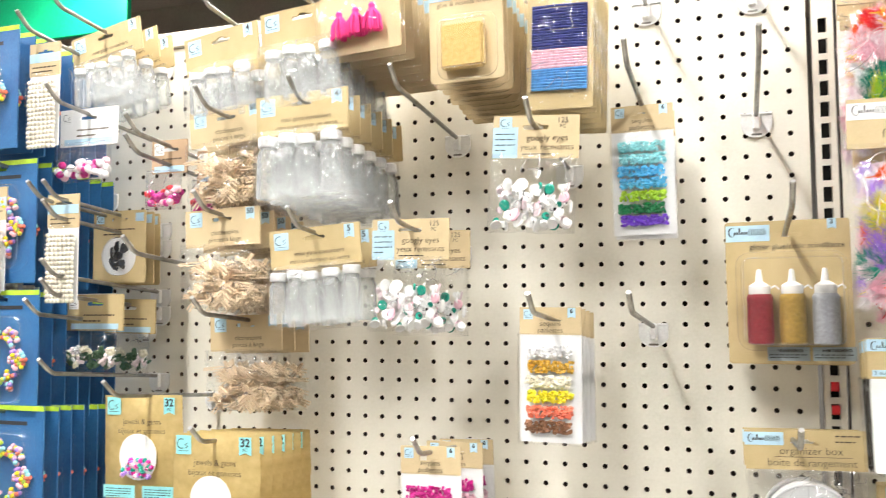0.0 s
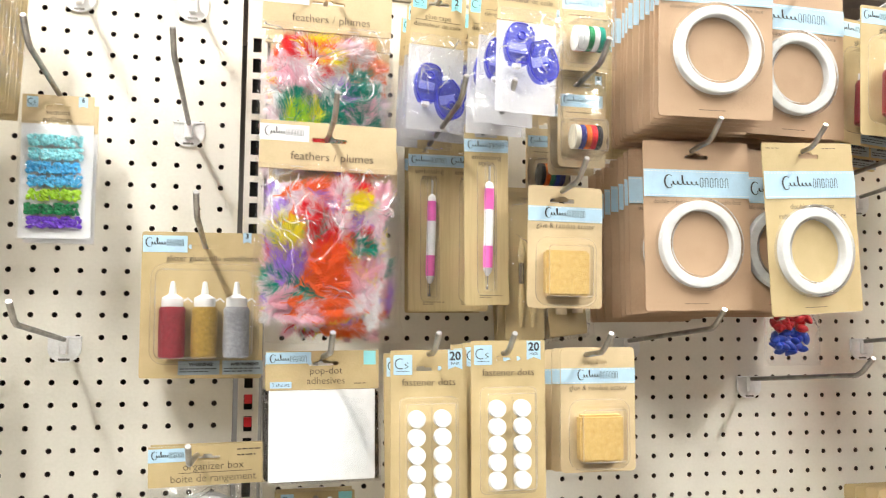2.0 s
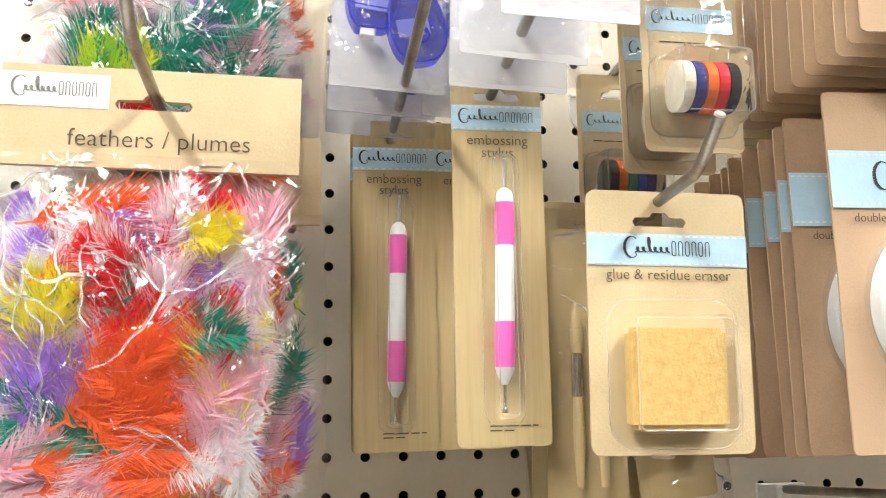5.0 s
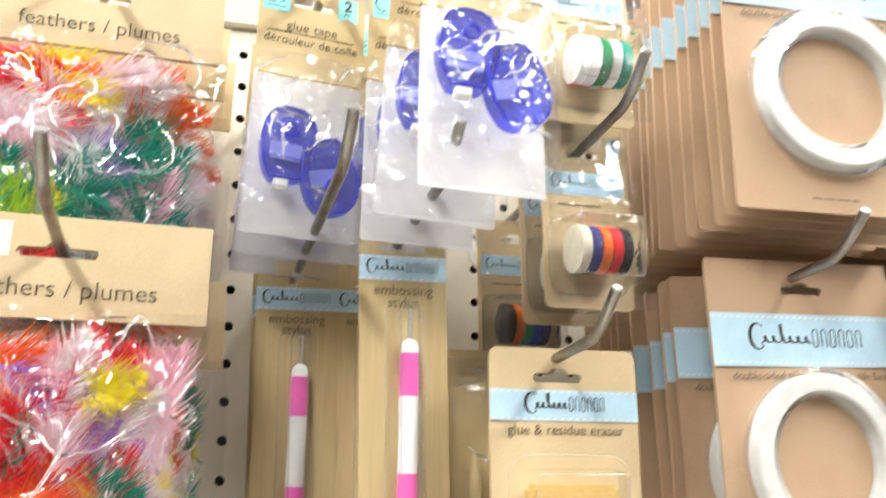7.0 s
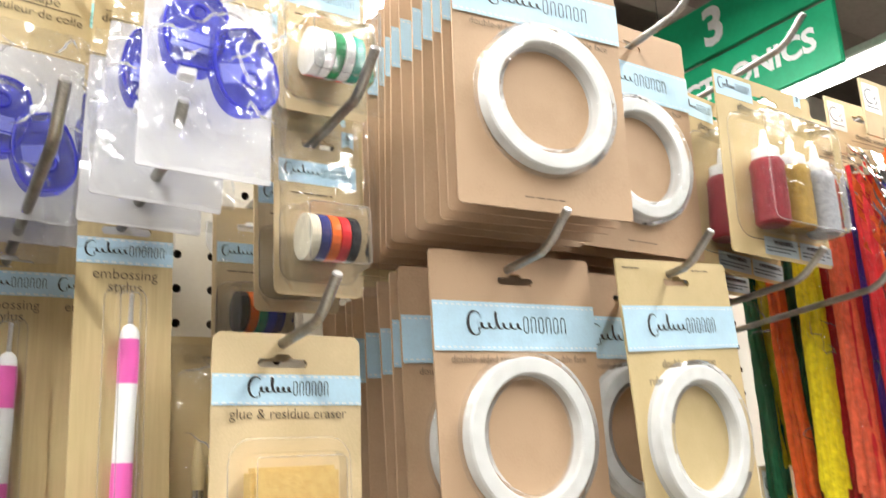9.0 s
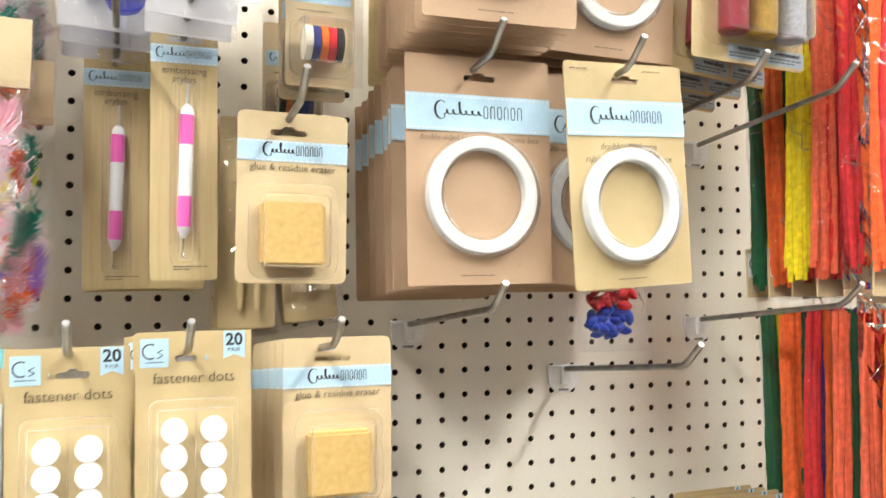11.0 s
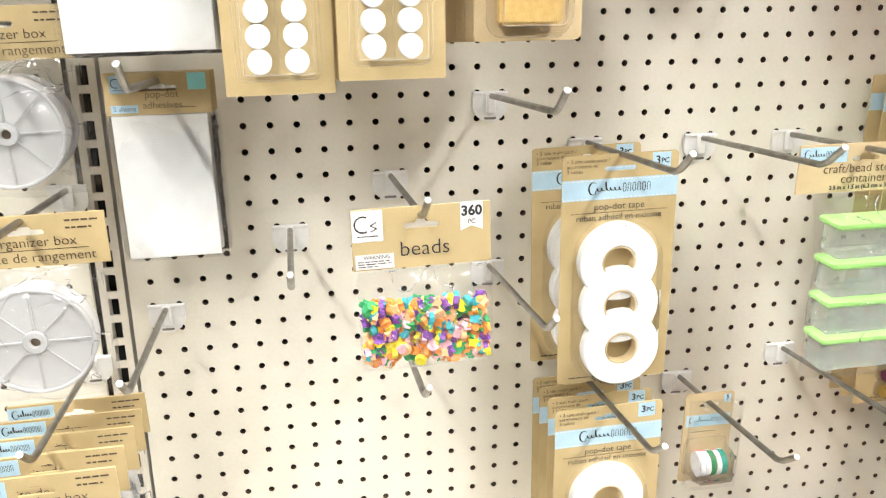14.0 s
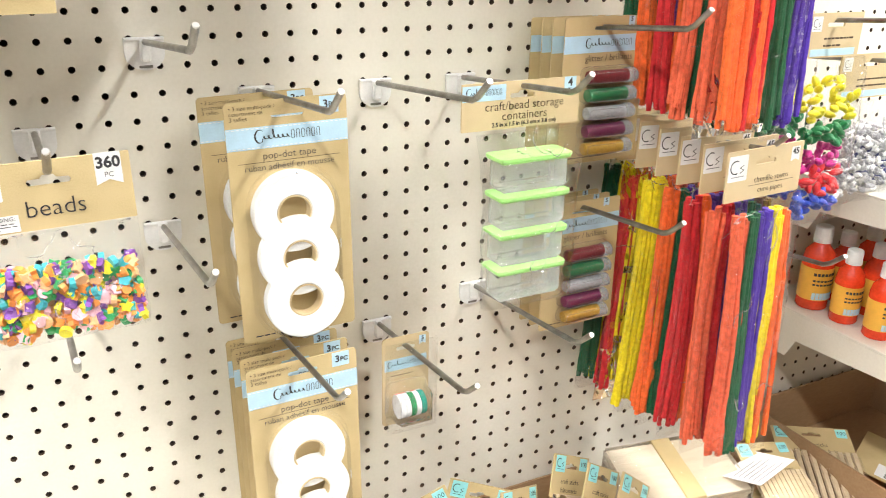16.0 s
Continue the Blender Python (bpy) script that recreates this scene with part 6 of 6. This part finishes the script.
hang(washi_pack(["black", "orange", "teal", "blue", "navy"]), 8.5, -19, [-0.05], dx=-0.0, with_hook=False, top=1.757)
hang(washi_pack(["white", "white", "green", "white", "teal"]), 18.5, 12, [-0.082], dx=0.0, top=0.962)
hang(eraser_pack, 7.5, -15, steps(-0.168, 1, 0.02), sway=0.5, top=1.649)
hang(brush_pack, 6.5, -14, [-0.11, -0.085, -0.06, -0.035], dx=0.002, jitter=4, with_hook=False, top=1.655)
hang(dauber_pack, 8.5, -14, [-0.105, -0.07], dx=-0.004, sway=-6, jitter=5, with_hook=False, top=1.600)
hang(tape_pack(), 13.5, -17, [-0.175] + steps(-0.140, 8, 0.0165), sway=-1, dx=0.006, top=1.706)
hang(tape_pack(), 13.5, -25, steps(-0.215, 11, 0.0128), sway=1.0, yaw=-6, dx=0.012, jitter=0.8, top=1.916)
hang(tape_pack("kraft", 0.131, 0.191, 0.017, "olive kraft card pack with a ring of white tape"), 13.5, -25, steps(-0.074, 3, 0.0128), sway=1.0, yaw=-5, dx=0.012, jitter=0.8, with_hook=False, top=1.901)
hang(tape_pack("kraft", 0.126, 0.195, 0.0145, "pale kraft card with a ring of white double-sided tape", True), 18.5, -17, [-0.196], sway=-3.5, yaw=5, dx=0.008, top=1.7075)
hang(tape_pack(), 18.5, -17, steps(-0.150, 5, 0.018), with_hook=False, dx=0.004)
hang(tape_pack(), 19.5, -25, steps(-0.165, 5, 0.018), sway=1, dx=-0.006, top=1.913)
hang(popdot_pack(0.117, 0.137, 0.040, False), -2.5, -8, steps(-0.135, 9, 0.0072), sway=-0.8, jitter=0.4, top=1.469)
hang(popdot_pack(0.086, 0.166, 0.035, True), -2.5, -2, steps(-0.074, 6, 0.0072), sway=-0.6, jitter=0.5, top=1.312)
hang(dot_pack, 1.5, -8, [-0.192, -0.14], sway=-0.8, top=1.472)
hang(dot_pack, 4.5, -8, [-0.200, -0.17, -0.14], dx=0.005, sway=-0.6, slip=-0.003, top=1.482)
hang(eraser_pack, 8.5, -8, steps(-0.172, 6, 0.019), sway=-0.4, slip=-0.0025, dx=0.0095, top=1.474)
hang(bead_pack, 5.5, 2, [-0.205], sway=-1.5, top=1.2225)
hang(poptape_pack, 13.5, 1, [-0.101, -0.035], sway=-1.2, jitter=0.3, slip=-0.011, top=1.232)
hang(poptape_pack, 13.5, 11, [-0.115, -0.085, -0.055, -0.03], sway=-1.2, jitter=0.3, top=0.978)
hang(container_pack, 22.5, 1, [-0.130], sway=-0.5, top=1.239)
hang(glitter_vial_pack, 27.5, -1, steps(-0.090, 4, 0.022), sway=-0.5, top=1.292)
hang(glitter_vial_pack, 27.5, 7, steps(-0.076, 3, 0.022), sway=-0.8, top=1.084)
hang(glitter_glue_pack, 24.5, -25, steps(-0.19, 4, 0.042), sway=2, jitter=3, top=1.878)
WOOD = ["yellow", "green", "magenta", "red", "blue"]
hang(blob_pack("wood_bead_pack", "clear bag of coloured wooden beads in rows", "wood bead pack", 0.088, 0.05, 0.245, "kraft_p", WOOD, 0.0052, "oval", 17, 30, 0.03, rows=[(0.60, 0.86), (0.46, 0.58), (0.30, 0.44), (0.16, 0.32), (0.0, 0.16)], group="wood bead packs"), 38.5, -1, [-0.15, -0.08])
hang(blob_pack("wood_bead_pack", "clear bag of coloured wooden beads in rows", "wood bead pack", 0.082, 0.05, 0.245, "kraft_p", ["yellow", "green", "magenta", "red", "blue"], 0.0054, "oval", 18, 34, 0.02, rows=[(0.60, 0.86), (0.48, 0.60), (0.36, 0.44), (0.21, 0.34), (0.06, 0.2)], group="wood bead packs", spread=0.27), 21.5, -17, [-0.05], with_hook=False)
hang(blob_pack("silver_bead_pack", "clear bag of silver beads under a kraft header", "silver bead pack", 0.11, 0.055, 0.185, "kraft_p", ["silver", "silver", "white"], 0.0032, "oval", 19, 130, 0.03), 42.5, 1, [-0.13])
RAINBOW = [["red", "yellow", "yellow", "orange", "brown"], ["red", "orange", "purple", "red", "green"], ["orange", "green", "purple", "coral", "orange"], ["coral", "red", "purple", "green", "brown"], ["yellow", "yellow", "orange", "coral", "brown"], ["coral", "green", "purple", "purple", "orange"]]
RAINBOW += [["green", "yellow", "red", "brown", "red"], ["yellow", "red", "red", "purple", "coral"], ["orange", "red", "orange", "green", "purple"], ["coral", "green", "purple", "yellow", "orange"]]
for c, r, order, edge, dx in ((30.5, -24, (8, 1, 3, 7, 2, 6), None, -0.010), (31.5, -11, (8, 3, 5, 1, 2, 6), 1.557, -0.020), (32.5, 4, (9, 3, 1, 2, 4, 0, 6), 1.172, -0.012)):
    for k, o in enumerate(order):
        hang(chenille_pack(RAINBOW[o], 100 + k + abs(r), 1.0, k == 0 and r > -20 or k == 1 and r > 0), c, r, [-0.225 + 0.0345 * k], sway=-2.0 + 0.9 * k if r > 0 else 1 - 0.5 * k, dx=dx, top=edge)


# ---- shelves and what stands on them ----
def shelf(name, x0, x1, z, front, lip=0.03, back=-0.002):
    s = thing(name, "cream steel shelf on brackets below the pegboard", "shelf", "shelves", "structure", ((x0 + x1) / 2, 0, z))
    w = (x1 - x0) / 2
    part("deck", box(-w, w, front, back, -0.004, 0, 0.001), M["cream_metal"], s)
    part("front_lip", box(-w, w, front - 0.003, front, -lip, 0.004, 0.001), M["cream_metal"], s)
    for sx in (-1, 1):
        a = sx * w
        pts = [(front + 0.002, -0.004), (back, -0.004), (back, -0.075), (-0.07, -0.075), (-0.085, -0.045), (front + 0.002, -lip)]
        bm = bmesh.new()
        for xx in (a, a - sx * 0.003):
            bm.faces.new([bm.verts.new((xx, y, zz)) for y, zz in pts])
        vs = list(bm.verts)
        for i in range(6):
            j = (i + 1) % 6
            bm.faces.new((vs[i], vs[j], vs[6 + j], vs[6 + i]))
        part("bracket", bm, M["cream_metal"], s)
    return s


shelf("shelf", 1.338, 2.5, 0.865, -0.36)
shelf("shelf", 1.338, 2.5, 1.065, -0.36)
shelf("shelf", 0.118, 1.302, 0.585, -0.42)
shelf("shelf", 1.338, 2.5, 0.585, -0.42)
shelf("shelf", -1.1, 0.084, 0.585, -0.42)


def paint_bottle():
    p = thing("paint_bottle", "red acrylic paint bottle with white cap on a shelf", "paint bottle", "red paint bottles")
    part("body", lathe([(0.024, 0), (0.026, 0.003), (0.026, 0.085), (0.023, 0.100), (0.013, 0.112), (0.012, 0.116)], 24), tint("paintred", "gloss"), p, "", True)
    part("cap", lathe([(0.0145, 0.116), (0.0150, 0.117), (0.0142, 0.142), (0.012, 0.144)], 18), M["white"], p, "white screw cap")
    part("label", lathe([(0.0262, 0.018), (0.0265, 0.019), (0.0265, 0.074), (0.0262, 0.075)], 24), M["label_y"], p, "yellow printed label", True)
    bm = bmesh.new()
    for z, h in ((0.062, 0.005), (0.052, 0.003), (0.045, 0.003)):
        for k in range(9):
            a = radians(215 + k * 13)
            merge(bm, box(-0.0022, 0.0022, -0.0271, -0.0266, z, z + h), Matrix.Rotation(a - radians(270), 4, "Z"))
    part("label_print", bm, M["ink"], p)
    bm = bmesh.new()
    for k in range(8):
        merge(bm, box(-0.0026, 0.0026, -0.0271, -0.0266, 0.020, 0.032), Matrix.Rotation(radians(-50 + k * 13), 4, "Z"))
    part("label_panel", bm, M["band"], p)
    return p


PAINT["paintred"] = (0.85, 0.05, 0.01)
M["label_y"] = plain("yellow_label", (0.85, 0.45, 0.06), 0.4)
first = paint_bottle()
spots = [(x, y) for x in (1.375, 1.432, 1.489, 1.546, 1.603) for y in (-0.07, -0.125, -0.18, -0.235)]
first.matrix_basis = pose(spots[0][0], spots[0][1], 0.866) @ Matrix.Scale(0.86, 4)
for i, (x, y) in enumerate(spots[1:]):
    copy_thing(first, pose(x, y, 0.866, 0, 0, 15 * math.sin(i * 2.3)) @ Matrix.Scale(0.86, 4))


def spool():
    p = thing("ribbon_spool", "white spool of dark ribbon on a shelf", "spool", "ribbon spools")
    for z in (0.0, 0.056):
        part("flange", lathe([(0.034, z), (0.036, z + 0.001), (0.036, z + 0.003), (0.034, z + 0.004)], 28), M["white"], p)
    part("ribbon", lathe([(0.028, 0.004), (0.0285, 0.03), (0.028, 0.056)], 24), tint("navy", "plain"), p, "dark ribbon", True)
    return p


sp = spool()
sp.matrix_basis = pose(1.40, -0.10, 1.066)
for x, y in ((1.48, -0.10), (1.40, -0.19), (1.48, -0.19), (1.56, -0.12)):
    copy_thing(sp, pose(x, y, 1.066))


def carton(x0, x1, y0, y1, z, h, label="open brown cardboard display tray on the bottom shelf"):
    c = thing("display_tray", label, "tray", "cardboard trays", "", ((x0 + x1) / 2, (y0 + y1) / 2, z))
    w, d = (x1 - x0) / 2, (y1 - y0) / 2
    part("base", box(-w, w, -d, d, 0.0, 0.003), M["carton"], c)
    part("back_side", box(-w, w, d - 0.003, d, 0.003, h), M["carton"], c)
    part("front_side", box(-w, w, -d, -d + 0.003, 0.003, h * 0.7), M["carton"], c)
    for s in (-1, 1):
        part("end_side", box(s * w - 0.0015, s * w + 0.0015, -d + 0.003, d - 0.003, 0.003, h), M["carton"], c)
    return c


def stick_pack(w=0.085, h=0.15, text=("craft sticks", "bâtonnets de bois"), n=22):
    def build():
        p = thing("craft_stick_pack", "bag of pale wooden craft sticks with a kraft header", "craft stick pack", "craft stick packs")
        top = 0.0
        part("header", slab([rounded(w, 0.055, 0.001, 0, -0.0275, 1), [(x, z - 0.014) for x, z in euro_slot(0.026)]], -0.0022, 0), M["kraft"], p)
        badge(p, -w / 2 + 0.014, -0.0023, -0.012, 0.020, M["aqua"])
        part("count_label", box(w / 2 - 0.020, w / 2 - 0.004, -0.0026, -0.0023, -0.018, -0.002), M["aqua"], p)
        write("100", 0.009, p, w / 2 - 0.012, -0.0028, -0.010, M["ink"])
        write(text[0], 0.009, p, 0, -0.0027, -0.034, M["ink_b"])
        write(text[1], 0.009, p, 0, -0.0027, -0.045, M["ink_b"])
        bm = bmesh.new()
        rnd = random.Random(5)
        for i in range(n):
            x = -w / 2 + 0.006 + (w - 0.012) * (i % 11) / 10
            box(x - 0.0034, x + 0.0034, -0.004 - 0.004 * (i // 11) - 0.0018, -0.004 - 0.004 * (i // 11), -h + 0.004 * rnd.random(), -0.050, 0.0006, bm)
        part("sticks", bm, M["wood_p"], p, "pale wooden sticks")
        part("film_bag", pillow(w + 0.004, -0.05, -h - 0.004, 0.018, 103, 10, 12, rumple=0.002), M["film"], p)
        return p
    return build


TRAY_Z = 0.586
carton(0.70, 1.015, -0.36, -0.012, TRAY_Z, 0.07)
carton(1.02, 1.30, -0.36, -0.012, TRAY_Z, 0.05)
carton(1.345, 1.66, -0.37, -0.012, TRAY_Z, 0.09)
carton(1.67, 2.0, -0.37, -0.012, TRAY_Z, 0.09)


def lean(build, places):
    first = None
    for m in places:
        if first is None:
            first = build()
            first.matrix_basis = m
        else:
            copy_thing(first, m)


rnd = random.Random(12)
lean(stick_pack(), [pose(0.735 + 0.035 * i + rnd.uniform(-1, 1) * 0.01, -0.05 - 0.028 * (i % 3) - rnd.random() * 0.01, 0.715 + rnd.uniform(-1, 1) * 0.008, -14 + rnd.uniform(-8, 8), rnd.uniform(-22, 22), rnd.uniform(-25, 25)) for i in range(5)])
lean(stick_pack(0.075, 0.145, ("craft sticks", "bâtonnets"), 22), [pose(0.955 + 0.03 * i, -0.075 - 0.03 * i, 0.730 - 0.008 * i, -20, 28 + 6 * i, 10) for i in range(3)])
lean(stick_pack(0.090, 0.16, ("craft sticks", "bâtonnets de bois"), 22), [pose(1.22, -0.16, 0.650, -62, -8, 14), pose(1.255, -0.12, 0.690, -66, 6, -12), pose(1.20, -0.25, 0.640, -70, 25, 30)])

lean(stick_pack(0.115, 0.15, ("craft sticks", "bâtonnets de bois"), 22), [pose(1.385, -0.10, 0.668, -72, 0, -32)])


def wood_bundle():
    p = thing("wood_shape_bundle", "stacked pale wooden craft sheets with a kraft band", "wood bundle")
    rnd = random.Random(7)
    for i in range(9):
        ob = part("wood_sheet", box(-0.082, 0.082, -0.055, 0.055, 0.0055 * i, 0.0055 * i + 0.005, 0.0008), M["wood_w"], p)
        ob.matrix_local = pose(rnd.uniform(-1, 1) * 0.003, rnd.uniform(-1, 1) * 0.003, 0, 0, 0, rnd.uniform(-1.5, 1.5))
    part("paper_band", box(-0.014, 0.014, -0.0575, 0.0575, -0.001, 0.0515, 0.001), M["kraft"], p, "kraft paper band")
    part("film_wrap", box(-0.086, 0.086, -0.059, 0.059, -0.0015, 0.0525, 0.004, seg=2), M["film"], p)
    return p


wood_bundle().matrix_basis = pose(1.115, -0.105, 0.638, 8, -3, -14)
leaf = thing("paper_leaflet", "white printed leaflet lying in the tray", "leaflet", "", "", (1.20, -0.20, 0.696))
leaf.matrix_basis = pose(1.205, -0.165, 0.692, -16, 0, 14)
part("sheet", box(-0.045, 0.045, -0.03, 0.03, 0, 0.0006), M["paper"], leaf)
bm = bmesh.new()
for i in range(6):
    box(-0.038, 0.03 - 0.008 * (i % 3), -0.022 + i * 0.007, -0.0212 + i * 0.007, 0.0007, 0.0009, 0, bm)
part("print", bm, M["ink"], leaf)
sheet = thing("clear_pack", "clear pack with barcode lying in a brown tray", "pack", "", "", (1.50, -0.16, 0.60))
sheet.matrix_basis = pose(1.50, -0.16, 0.612, 8, 0, 25)
part("card", box(-0.06, 0.06, -0.04, 0.04, 0, 0.002), M["kraft"], sheet)
part("label", box(-0.055, -0.02, -0.035, 0.005, 0.0022, 0.0026), M["paper"], sheet)
bm = bmesh.new()
for i in range(9):
    box(-0.052 + i * 0.0034, -0.0505 + i * 0.0034, -0.03, -0.008, 0.0027, 0.0029, 0, bm)
part("barcode", bm, M["ink"], sheet)
